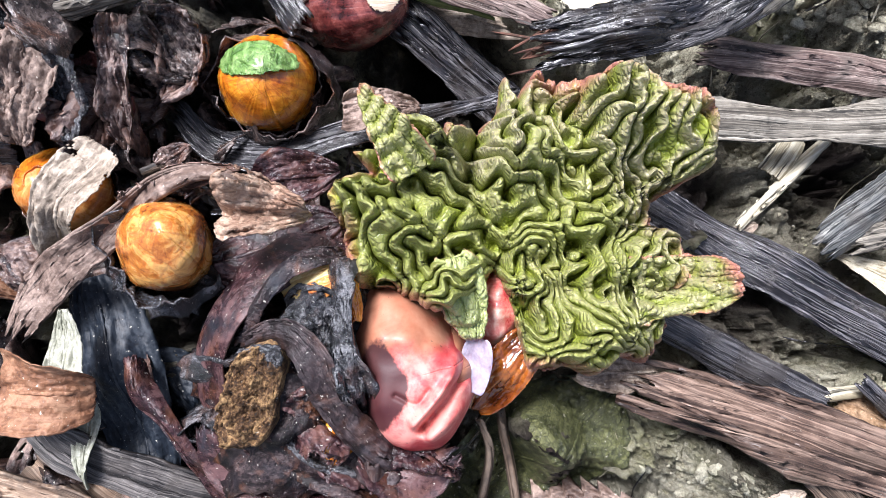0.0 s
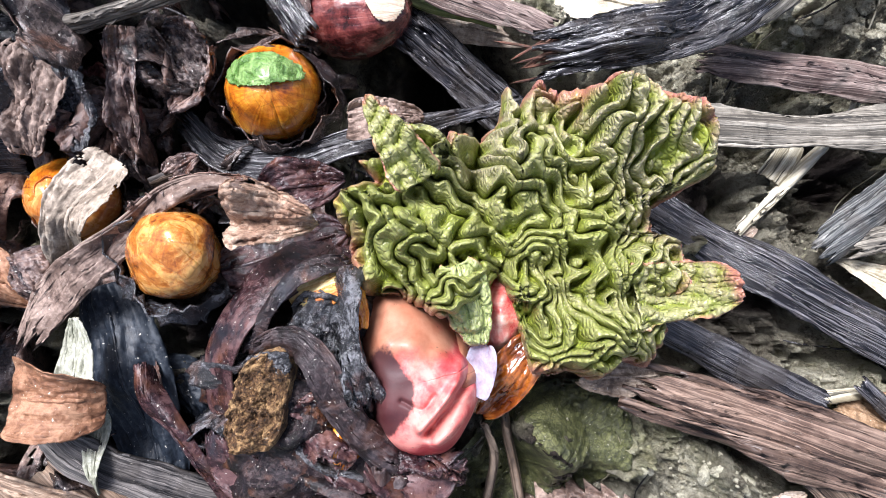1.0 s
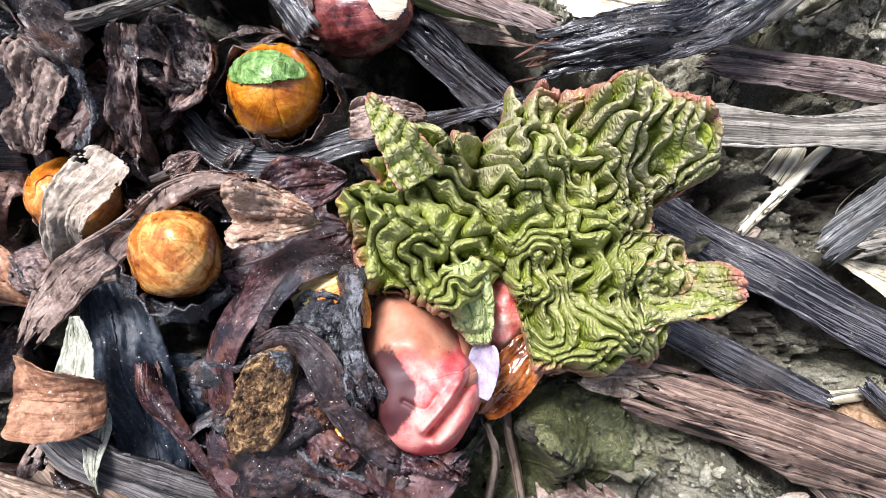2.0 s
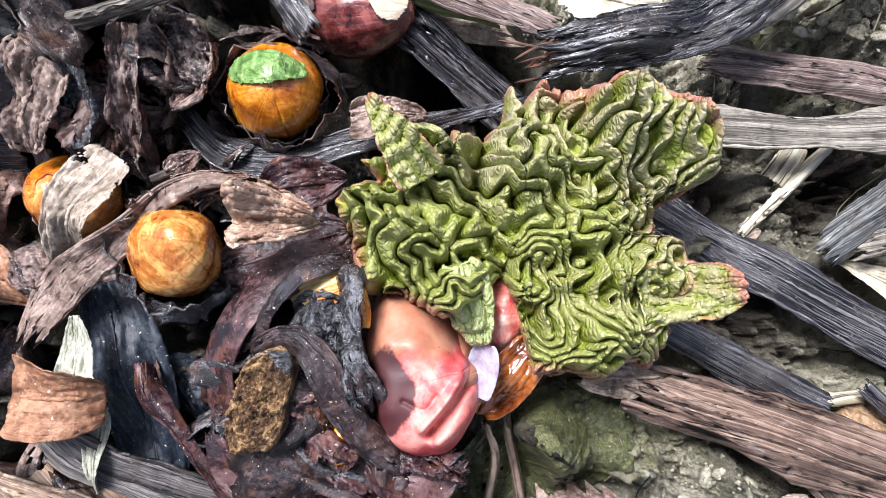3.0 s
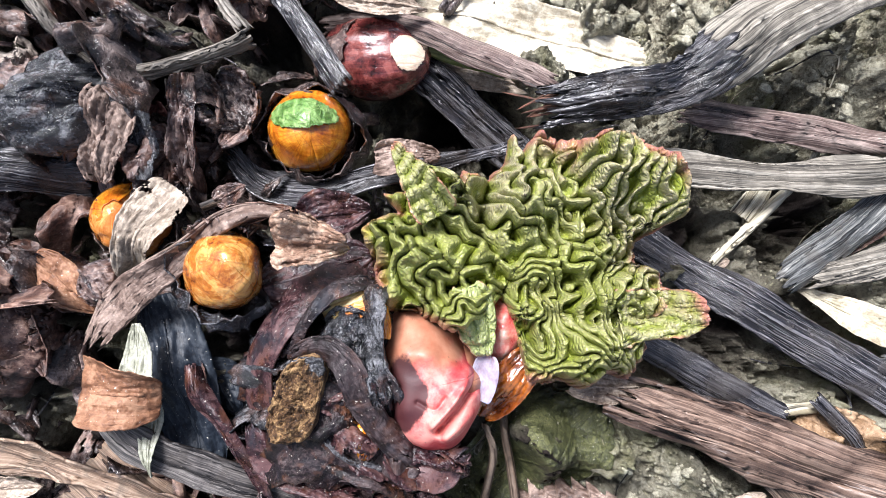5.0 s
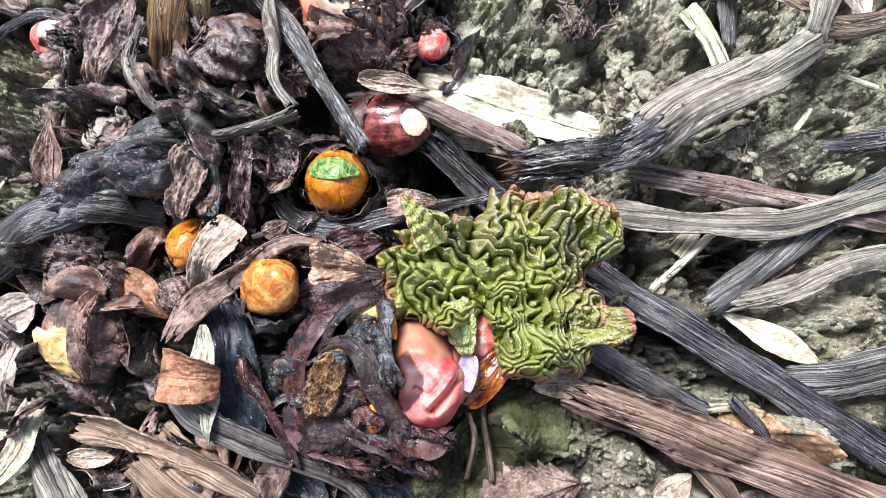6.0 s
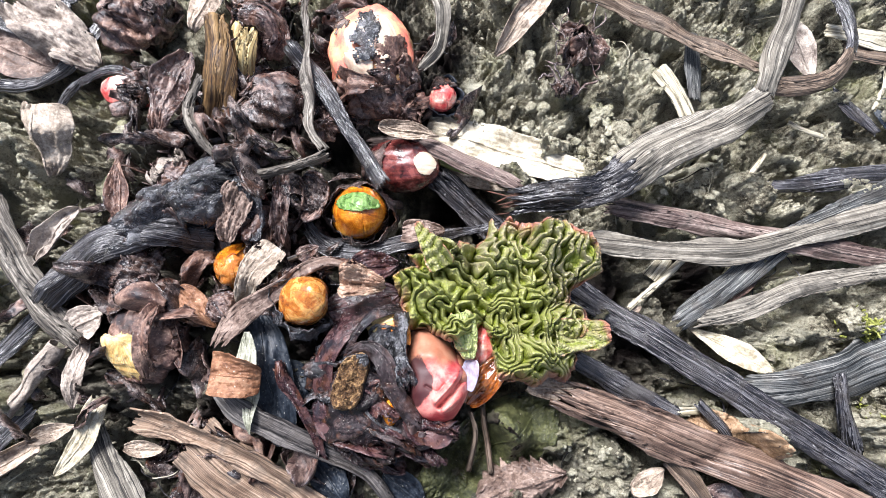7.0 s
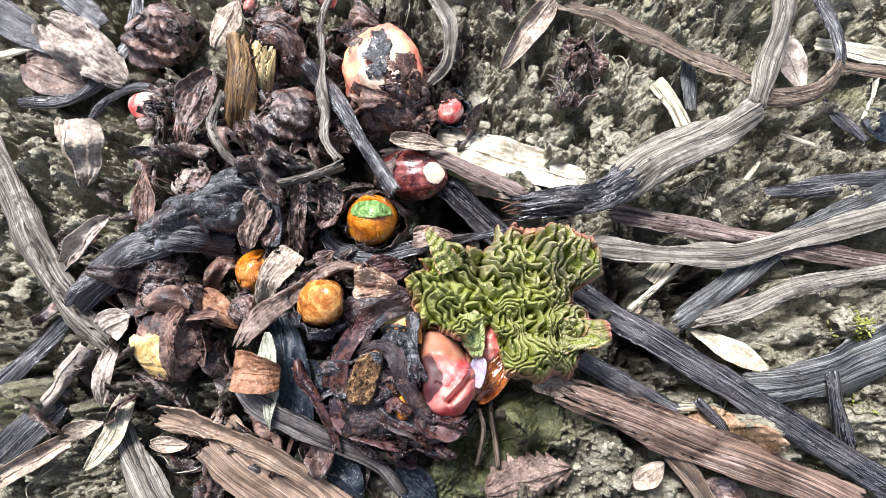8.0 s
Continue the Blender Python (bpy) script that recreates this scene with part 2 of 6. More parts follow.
def leaf_material(name="young_leaf", pale=0.0):
    """Young leaf: yellow-green in the folds, browner on the raised backs and paled there for the sky's sheen, red at
    the rim, a net of fine veins.
    """
    m, n, l, p = shader(name)
    tc = n.new("ShaderNodeTexCoord")
    vec = tc.outputs["Object"]
    ridge, rim, tone = (n.new("ShaderNodeAttribute") for _ in range(3))
    ridge.attribute_name, rim.attribute_name, tone.attribute_name = "ridge", "rim", "tone"
    big = noise_node(n, l, vec, 45, 4, 0.55)
    fine = noise_node(n, l, vec, 420, 5, 0.6)
    green = mix_node(n, l, fine, (0.108, 0.13, 0.02), (0.275, 0.3, 0.064))
    young = mix_node(n, l, fine, (0.17, 0.205, 0.014), (0.31, 0.35, 0.04))
    low = ramp(n, [(0.0, (1, 1, 1)), (0.5, (0, 0, 0))])
    l.new(ridge.outputs["Fac"], low.inputs[0])
    green = mix_node(n, l, low.outputs[0], green, young)
    green = mix_node(n, l, pale, green, (0.48, 0.55, 0.26))
    # brownish backs, with the crests' pale sky sheen painted into the colour
    back = mix_node(n, l, fine, (0.2, 0.178, 0.098), (0.4, 0.35, 0.235))
    rr = ramp(n, [(0.45, (0, 0, 0)), (1.0, (1, 1, 1))])
    l.new(ridge.outputs["Fac"], rr.inputs[0])
    fac = math_node(n, l, "MULTIPLY", rr.outputs[0], math_node(n, l, "ADD", math_node(n, l, "MULTIPLY", tone.outputs["Fac"], 0.65), 0.3))
    col = mix_node(n, l, fac, green, back)
    br = ramp(n, [(0.52, (0, 0, 0)), (0.7, (1, 1, 1))])
    l.new(big, br.inputs[0])
    col = mix_node(n, l, math_node(n, l, "MULTIPLY", br.outputs[0], math_node(n, l, "MULTIPLY", tone.outputs["Fac"], 0.85)), col, (0.19, 0.12, 0.075))
    vo = n.new("ShaderNodeTexVoronoi")
    vo.feature = "DISTANCE_TO_EDGE"
    vo.inputs["Scale"].default_value = 430
    l.new(vec, vo.inputs["Vector"])
    vr = ramp(n, [(0.0, (1, 1, 1)), (0.1, (0, 0, 0))])
    l.new(vo.outputs["Distance"], vr.inputs[0])
    col = mix_node(n, l, math_node(n, l, "MULTIPLY", vr.outputs[0], 0.35), col, (0.1, 0.13, 0.02))
    rm = ramp(n, [(0.89, (0, 0, 0)), (0.99, (1, 1, 1))])
    l.new(math_node(n, l, "ADD", rim.outputs["Fac"], math_node(n, l, "MULTIPLY", math_node(n, l, "SUBTRACT", big, 0.5), 0.3)), rm.inputs[0])
    col = mix_node(n, l, math_node(n, l, "MULTIPLY", rm.outputs[0], 0.8), col, (0.33, 0.12, 0.1))
    grit = noise_node(n, l, vec, 1000, 2, 0.5)
    gr = ramp(n, [(0.7, (0, 0, 0)), (0.74, (1, 1, 1))])
    l.new(grit, gr.inputs[0])
    col = mix_node(n, l, math_node(n, l, "MULTIPLY", gr.outputs[0], 0.5), col, (0.6, 0.58, 0.48))
    l.new(col, p.inputs["Base Color"])
    p.inputs["Roughness"].default_value = 0.36
    p.inputs["Specular IOR Level"].default_value = 0.36
    p.inputs["Subsurface Weight"].default_value, p.inputs["Subsurface Scale"].default_value = 0.14, 0.0015
    p.inputs["Subsurface Radius"].default_value = (0.7, 1.0, 0.12)
    b = bump_node(n, l, vo.outputs["Distance"], 0.0011, 1.0)
    l.new(bump_node(n, l, fine, 0.0003, 0.8, b), p.inputs["Normal"])
    return m


SOIL, LEAF, LEAF_PALE = soil_material(), leaf_material(), leaf_material("young_leaf_tip", 0.42)
BLACK = fibre("black_fibre", (0.003, 0.003, 0.004), (0.015, 0.014, 0.017), (0.13, 0.125, 0.13), gloss=0.25, along=8, grain=0.58, shine=0.6)
BLUE = fibre("slate_fibre", (0.006, 0.007, 0.008), (0.04, 0.043, 0.044), (0.24, 0.235, 0.215), gloss=0.42, along=9, grain=0.54)
GREY = fibre("grey_fibre", (0.045, 0.039, 0.031), (0.165, 0.146, 0.117), (0.36, 0.33, 0.275), gloss=0.7)
BROWN = fibre("brown_fibre", (0.03, 0.02, 0.014), (0.105, 0.072, 0.05), (0.27, 0.205, 0.15), gloss=0.6)
WETBROWN = fibre("wet_brown_fibre", (0.02, 0.012, 0.009), (0.095, 0.06, 0.044), (0.27, 0.185, 0.138), gloss=0.4, across=1500, along=6, split=0.45, stained=0.3, relief=0.0004)
REDDISH = fibre("reddish_fibre", (0.035, 0.02, 0.018), (0.12, 0.082, 0.07), (0.32, 0.25, 0.215), gloss=0.6)
STRIPGREY = fibre("ashen_fibre", (0.012, 0.011, 0.011), (0.06, 0.053, 0.05), (0.2, 0.18, 0.165), gloss=0.45)
WEATHERED = fibre("weathered_fibre", (0.03, 0.025, 0.02), (0.125, 0.108, 0.088), (0.34, 0.305, 0.26), gloss=0.65, stained=0.8)
GREENISH = fibre("green_tinged_fibre", (0.03, 0.04, 0.012), (0.1, 0.13, 0.035), (0.24, 0.28, 0.1), gloss=0.5, split=0.3)
TORN = fibre("torn_red_fibre", (0.03, 0.012, 0.008), (0.1, 0.04, 0.025), (0.26, 0.13, 0.085), gloss=0.6, split=0.2)
RUST = fibre("rust_fibre", (0.05, 0.03, 0.02), (0.17, 0.11, 0.072), (0.37, 0.275, 0.2), gloss=0.6, along=12, across=1800, split=0.3)
PALE_FIBRE = fibre("pale_fibre", (0.2, 0.17, 0.11), (0.42, 0.38, 0.28), (0.6, 0.56, 0.45), gloss=0.6, stained=0.25, stain=(0.2, 0.15, 0.08))
OCHRE = fibre("ochre_fibre", (0.02, 0.01, 0.006), (0.12, 0.066, 0.025), (0.34, 0.21, 0.085), gloss=0.6)
HEARTWOOD = fibre("heartwood", (0.2, 0.13, 0.05), (0.45, 0.34, 0.15), (0.65, 0.55, 0.3), gloss=0.6)
TAN = papery("tan_leaf", (0.1, 0.07, 0.05), (0.26, 0.2, 0.15), (0.46, 0.38, 0.3), gloss=0.6)
GREYTAN = papery("grey_leaf", (0.11, 0.085, 0.07), (0.25, 0.205, 0.17), (0.43, 0.37, 0.31), gloss=0.6)
CREAMTAN = papery("beige_leaf", (0.12, 0.09, 0.064), (0.28, 0.225, 0.172), (0.47, 0.4, 0.32), gloss=0.6)
WHITE_LEAF = papery("bleached_leaf", (0.27, 0.225, 0.155), (0.43, 0.38, 0.285), (0.57, 0.53, 0.43), gloss=0.55, relief=0.0005)
PALE = papery("pale_leaf", (0.2, 0.165, 0.105), (0.38, 0.335, 0.24), (0.56, 0.51, 0.39), gloss=0.55, relief=0.0005)
SAGE = papery("sage_leaf", (0.12, 0.12, 0.085), (0.25, 0.25, 0.19), (0.4, 0.4, 0.33), gloss=0.5, relief=0.0004)
RED_LEAF = papery("red_brown_leaf", (0.022, 0.01, 0.008), (0.1, 0.054, 0.042), (0.28, 0.18, 0.135), gloss=0.42, rust=0.25)
BRACT = papery("dark_bract", (0.004, 0.003, 0.003), (0.034, 0.023, 0.021), (0.17, 0.128, 0.112), gloss=0.24, relief=0.0009, rust=0.35, shine=0.6)
BRACT_RED = papery("purple_brown_bract", (0.01, 0.006, 0.006), (0.066, 0.038, 0.033), (0.25, 0.175, 0.145), gloss=0.3, relief=0.0009, rust=0.4, shine=0.6)
CHAR = papery("charred_bract", (0.002, 0.002, 0.0025), (0.017, 0.017, 0.02), (0.13, 0.13, 0.138), gloss=0.2, relief=0.0012, scale=200, rust=0.25, shine=0.75)
WRAP = papery("shoot_bract", (0.006, 0.0025, 0.003), (0.026, 0.0105, 0.012), (0.1, 0.052, 0.05), gloss=0.27, relief=0.0006, rust=0.3, shine=0.4)
WRAP_DARK = papery("dark_shoot_bract", (0.003, 0.002, 0.002), (0.013, 0.008, 0.009), (0.062, 0.042, 0.04), gloss=0.25, relief=0.001, rust=0.4, shine=0.35)
STRAP = papery("dry_shoot_bract", (0.006, 0.004, 0.004), (0.024, 0.016, 0.017), (0.085, 0.064, 0.063), gloss=0.38, relief=0.0008, rust=0.2, shine=0.35)
INK = papery("blue_black_leaf", (0.004, 0.005, 0.008), (0.012, 0.016, 0.023), (0.035, 0.041, 0.05), gloss=0.4, relief=0.0003, shine=0.22)
PEEL = papery("copper_peel", (0.085, 0.034, 0.016), (0.19, 0.085, 0.042), (0.31, 0.17, 0.098), gloss=0.5)
MOULD = papery("rotting_green_leaf", (0.014, 0.016, 0.006), (0.05, 0.054, 0.018), (0.12, 0.122, 0.048), gloss=0.45, vein=0.8, relief=0.0014)
CRUMPLED = papery("crumpled_brown_leaf", (0.17, 0.09, 0.055), (0.38, 0.24, 0.165), (0.58, 0.43, 0.32), gloss=0.55, relief=0.0016, scale=170)
DULL = papery("dull_brown_leaf", (0.05, 0.03, 0.023), (0.135, 0.09, 0.07), (0.28, 0.205, 0.165), gloss=0.5, vein=0.25)
BEECH = papery("orange_brown_leaf", (0.1, 0.055, 0.025), (0.23, 0.14, 0.075), (0.38, 0.26, 0.16), gloss=0.55)
AMBER = flesh("amber_scale", [(0.36, (0.15, 0.028, 0.003)), (0.47, (0.46, 0.125, 0.006)), (0.6, (0.74, 0.31, 0.025))], gloss=0.24, coat=0.6, veins=(0.2, 0.045, 0.006), tint=(1, 0.4, 0.1), streak=0.22)
GOLD = flesh("golden_scale", scale=130, net=120, stops=[(0.38, (0.14, 0.03, 0.005)), (0.48, (0.4, 0.125, 0.016)), (0.6, (0.67, 0.35, 0.1))], gloss=0.26, coat=0.5, veins=(0.12, 0.03, 0.01), tint=(1, 0.4, 0.1), streak=0.1)
ORANGE = flesh("orange_scale", [(0.36, (0.34, 0.075, 0.015)), (0.49, (0.58, 0.2, 0.04)), (0.62, (0.76, 0.4, 0.14))], tint=(1, 0.4, 0.1), coat=0.6, gloss=0.26, streak=0.25)
MEMBRANE = flesh("wet_membrane", [(0.36, (0.06, 0.012, 0.003)), (0.48, (0.17, 0.042, 0.005)), (0.62, (0.33, 0.1, 0.012))], gloss=0.16, coat=1.0, glow=0.1, relief=0.00005, streak=0.02, veins=(0.1, 0.02, 0.005), tint=(1, 0.4, 0.1))
CRIMSON = flesh("crimson_scale", [(0.3, (0.03, 0.008, 0.01)), (0.5, (0.11, 0.025, 0.024)), (0.7, (0.22, 0.085, 0.07))], gloss=0.42, glow=0.03, coat=0.1, relief=0.0008)
PINK = flesh("pink_stalk", [(0.38, (0.5, 0.045, 0.05)), (0.46, (0.64, 0.125, 0.11)), (0.54, (0.74, 0.3, 0.24)), (0.64, (0.84, 0.66, 0.55))], scale=110, gloss=0.3, streak=0.1)
RUBY = flesh("ruby_scale", [(0.38, (0.018, 0.005, 0.005)), (0.48, (0.085, 0.016, 0.015)), (0.6, (0.22, 0.06, 0.048))], scale=160, gloss=0.25, glow=0.05, coat=0.6, streak=0.2)
SALMON = flesh("salmon_stalk", [(0.36, (0.26, 0.08, 0.042)), (0.48, (0.31, 0.122, 0.068)), (0.6, (0.37, 0.168, 0.1))], scale=75, gloss=0.58, streak=0.0, coat=0.05, glow=0.04, relief=0.00012, speck=0.75, rim=[(0.4, (0.42, 0.036, 0.04)), (0.48, (0.52, 0.085, 0.08)), (0.58, (0.62, 0.22, 0.18))])
BLUSH = flesh("blush_scale", [(0.38, (0.55, 0.09, 0.08)), (0.48, (0.68, 0.22, 0.14)), (0.6, (0.78, 0.48, 0.22))], scale=60, gloss=0.4, streak=0.2)
# lilac of the sky's reflection, put into the base colour
SKY_SHEEN = flesh("painted_sky_sheen", [(0.36, (0.2, 0.15, 0.2)), (0.48, (0.29, 0.25, 0.31)), (0.6, (0.4, 0.36, 0.43))], scale=120, gloss=0.15, coat=1.0, streak=0.1)
CREAM = flesh("cream_scale", [(0.34, (0.5, 0.25, 0.18)), (0.49, (0.55, 0.42, 0.31)), (0.64, (0.64, 0.55, 0.43))], gloss=0.45)
YELLOW = flesh("yellow_scale", [(0.34, (0.2, 0.09, 0.03)), (0.48, (0.48, 0.31, 0.1)), (0.62, (0.72, 0.59, 0.34))], gloss=0.5, coat=0.1)
FRESH = flesh("fresh_green", [(0.36, (0.045, 0.11, 0.018)), (0.5, (0.13, 0.24, 0.05)), (0.64, (0.3, 0.43, 0.16))], scale=300, glow=0.1, tint=(0.4, 1, 0.2), streak=0.05, veins=(0.03, 0.12, 0.015), net=330, relief=0.0012)
CORK = papery("cork", (0.012, 0.006, 0.003), (0.12, 0.058, 0.022), (0.5, 0.31, 0.14), gloss=0.75, relief=0.002, scale=300)
MOSS = papery("moss_green", (0.06, 0.07, 0.01), (0.17, 0.18, 0.03), (0.32, 0.33, 0.08), gloss=0.6)


# ---- mesh tools ----
def mesh_of(name, verts, faces, uvs=None):
    me = bpy.data.meshes.new(name)
    me.from_pydata(verts.tolist(), [], faces.tolist())
    if uvs is not None:
        loops = np.empty(len(me.loops), dtype=np.int32)
        me.loops.foreach_get("vertex_index", loops)
        me.uv_layers.new(name="UVMap").data.foreach_set("uv", uvs[loops].ravel())
    me.shade_smooth()
    return me


def sheet(V, UV=None, thick=0.0004, keep=None):
    """A thin solid sheet from a grid of places: upper and lower face and the rim between; keep: which cells stay."""
    nu, nv = V.shape[:2]
    du, dv = np.gradient(V, axis=0), np.gradient(V, axis=1)
    nrm = np.cross(du, dv)
    nrm /= np.linalg.norm(nrm, axis=2, keepdims=True) + 1e-12
    idx = np.arange(nu * nv).reshape(nu, nv)
    q = np.stack([idx[:-1, :-1], idx[1:, :-1], idx[1:, 1:], idx[:-1, 1:]], -1).reshape(-1, 4)
    if keep is not None:
        q = q[keep[:-1, :-1].ravel()]
    n = nu * nv
    e = np.concatenate([q[:, [a, (a + 1) % 4]] for a in range(4)])
    key, back = e[:, 0] * n + e[:, 1], e[:, 1] * n + e[:, 0]
    rim = e[~np.isin(key, back)]
    side = np.stack([rim[:, 1], rim[:, 0], rim[:, 0] + n, rim[:, 1] + n], -1)
    faces = np.concatenate([q, q[:, ::-1] + n, side])
    verts = np.concatenate([V.reshape(-1, 3), (V - nrm * np.asarray(thick)[..., None] if np.ndim(thick) else V - nrm * thick).reshape(-1, 3)])
    uv = None if UV is None else np.tile(UV.reshape(-1, 2), (2, 1))
    return verts, faces, uv


def thing(name, base, label, category, group=""):
    ob = new(name)
    ob.empty_display_size = 0.01
    ob.location = base
    return tagged(ob, label, category, group)


def part(name, made, material, parent, label=""):
    """One mesh under a thing or under a part; made holds places in the world."""
    verts, faces, uv = made
    root = parent.parent or parent
    me = mesh_of(name, verts - np.array(root.location), faces, uv)
    me.materials.append(material)
    ob = new(name, me)
    ob.parent = parent
    if label:
        ob["label"] = label
    return ob


def single(name, made, material, label, category, group="", kind=""):
    """A thing that is one mesh, its origin at its lowest middle."""
    verts, faces, uv = made
    base = np.array([*verts.mean(0)[:2], verts[:, 2].min()])
    me = mesh_of(name, verts - base, faces, uv)
    me.materials.append(material)
    ob = new(name, me)
    ob.location = base
    return tagged(ob, label, category, group, kind)


def spline(pts, n=240):
    """A smooth curve through the points: places by share of its length, and that length."""
    P = np.array(pts, float)
    if len(P) == 2:
        P = np.array([P[0], (P[0] + P[1]) / 2, P[1]])
    t = np.r_[0, np.cumsum(np.linalg.norm(np.diff(P, axis=0), axis=1))]
    m = np.gradient(P, t, axis=0)
    out = []
    for s in np.linspace(0, t[-1], n):
        k = min(np.searchsorted(t, s, side="right") - 1, len(P) - 2)
        h = t[k + 1] - t[k]
        u = (s - t[k]) / h
        out.append((2 * u**3 - 3 * u**2 + 1) * P[k] + (u**3 - 2 * u**2 + u) * h * m[k] + (3 * u**2 - 2 * u**3) * P[k + 1] + (u**3 - u**2) * h * m[k + 1])
    out = np.array(out)
    d = np.r_[0, np.cumsum(np.linalg.norm(np.diff(out, axis=0), axis=1))]
    share = np.linspace(0, 1, n)
    return np.stack([np.interp(share, d / d[-1], out[:, k]) for k in range(3)], 1), d[-1]


def even(values, s):
    values = np.atleast_1d(values)
    return np.interp(s, np.linspace(0, 1, len(values)), values)


def ribbon(pts, width, arch=0.25, ribs=7, rib=0.0006, wave=0.001, roll=0.0, torn=(0.03, 0.03), seed=0.0, nu=150, nv=39, thick=0.001, uneven=0.14, crumple=0.0006, grid_only=False):
    """A flat ribbed strip along a curve. width, roll (degrees), arch: one value or several along it; arch over 0 bulges upwards."""
    C, L = spline(pts)
    nu = int(max(30, min(120, L / 0.0021)))
    v = np.linspace(-1, 1, nv)[None, :]
    u = np.linspace(0, 1, nu)[:, None]
    jag0 = np.clip(rough(v * 0.35, 0.1, seed) * 0.5 + 0.5, 0, 1.6)
    jag1 = np.clip(rough(v * 0.35, 0.6, seed + 3) * 0.5 + 0.5, 0, 1.6)
    s = torn[0] * jag0 + u * (1 - torn[0] * jag0 - torn[1] * jag1)
    grid = np.linspace(0, 1, len(C))
    at = np.stack([np.interp(s, grid, C[:, k]) for k in range(3)], -1)
    T = np.gradient(C, axis=0)
    T /= np.linalg.norm(T, axis=1, keepdims=True)
    side = np.cross(T, (0, 0, 1.0))
    side /= np.linalg.norm(side, axis=1, keepdims=True) + 1e-9
    up = np.cross(side, T)
    a = np.radians(even(roll, grid))[:, None]
    side, up = side * np.cos(a) + up * np.sin(a), up * np.cos(a) - side * np.sin(a)
    side, up = (np.stack([np.interp(s, grid, w[:, k]) for k in range(3)], -1) for w in (side, up))
    edge = 1 + uneven * np.where(v > 0, 0.45 * soft(s * L / 0.12, 0.2, seed) + 0.7 * smooth(s * L / 0.2, 0.2, seed), 0.45 * soft(s * L / 0.12, 0.7, seed) + 0.7 * smooth(s * L / 0.2, 0.7, seed)) * np.abs(v)
    w = even(width, s) / 2 * edge
    warp = 0.06 * smooth(s * L / 0.25, v * 0.1, seed + 5)
    z = even(arch, s) * w * (1 - v**2) + 0.8 * rib * np.clip(0.6 + 0.5 * smooth(s * L / 0.16, v * 0.2, seed + 6), 0.1, 1.3) * (0.3 * np.abs(np.sin(math.pi * ribs * 0.9 * (v + 1.8 * warp) / 2)) + np.clip(soft(s * L / 2.5, (v + warp) * ribs * 0.035, seed + 8), -2, 2))
    z = z + wave * smooth(s * L / 0.16, v * 0.12, seed + 9) + crumple * soft(s * L / 0.1, v * w / 0.07, seed + 4)
    V = at + side * (w * v)[..., None] + up * z[..., None]
    UV = np.stack([s * L + seed, w * v + seed * 0.13], -1)
    return (V, UV, up) if grid_only else sheet(V, UV, thick)


def tube(path, radius, sides=6, seed=0.0):
    """A thin round strand, tapered to both ends."""
    T = np.gradient(path, axis=0)
    T /= np.linalg.norm(T, axis=1, keepdims=True) + 1e-12
    a = np.cross(T, (0.0, 0.0, 1.0)) + 1e-6
    a /= np.linalg.norm(a, axis=1, keepdims=True)
    b = np.cross(a, T)
    n = len(path)
    r = radius * np.clip(np.minimum(np.arange(n), np.arange(n)[::-1]) / (0.15 * n), 0.15, 1)
    f = np.linspace(0, 2 * math.pi, sides, endpoint=False)
    V = path[:, None] + a[:, None] * (r[:, None] * np.cos(f))[..., None] + b[:, None] * (r[:, None] * np.sin(f))[..., None]
    i, j = np.meshgrid(np.arange(n - 1), np.arange(sides), indexing="ij")
    k = (j + 1) % sides
    q = np.stack([i * sides + j, (i + 1) * sides + j, (i + 1) * sides + k, i * sides + k], -1).reshape(-1, 4)
    s = np.r_[0, np.cumsum(np.linalg.norm(np.diff(path, axis=0), axis=1))]
    uv = np.stack(np.broadcast_arrays(s[:, None] + seed, 0.0006 * np.arange(sides)[None, :] + seed * 0.17), -1).reshape(-1, 2)
    return V.reshape(-1, 3), q, uv


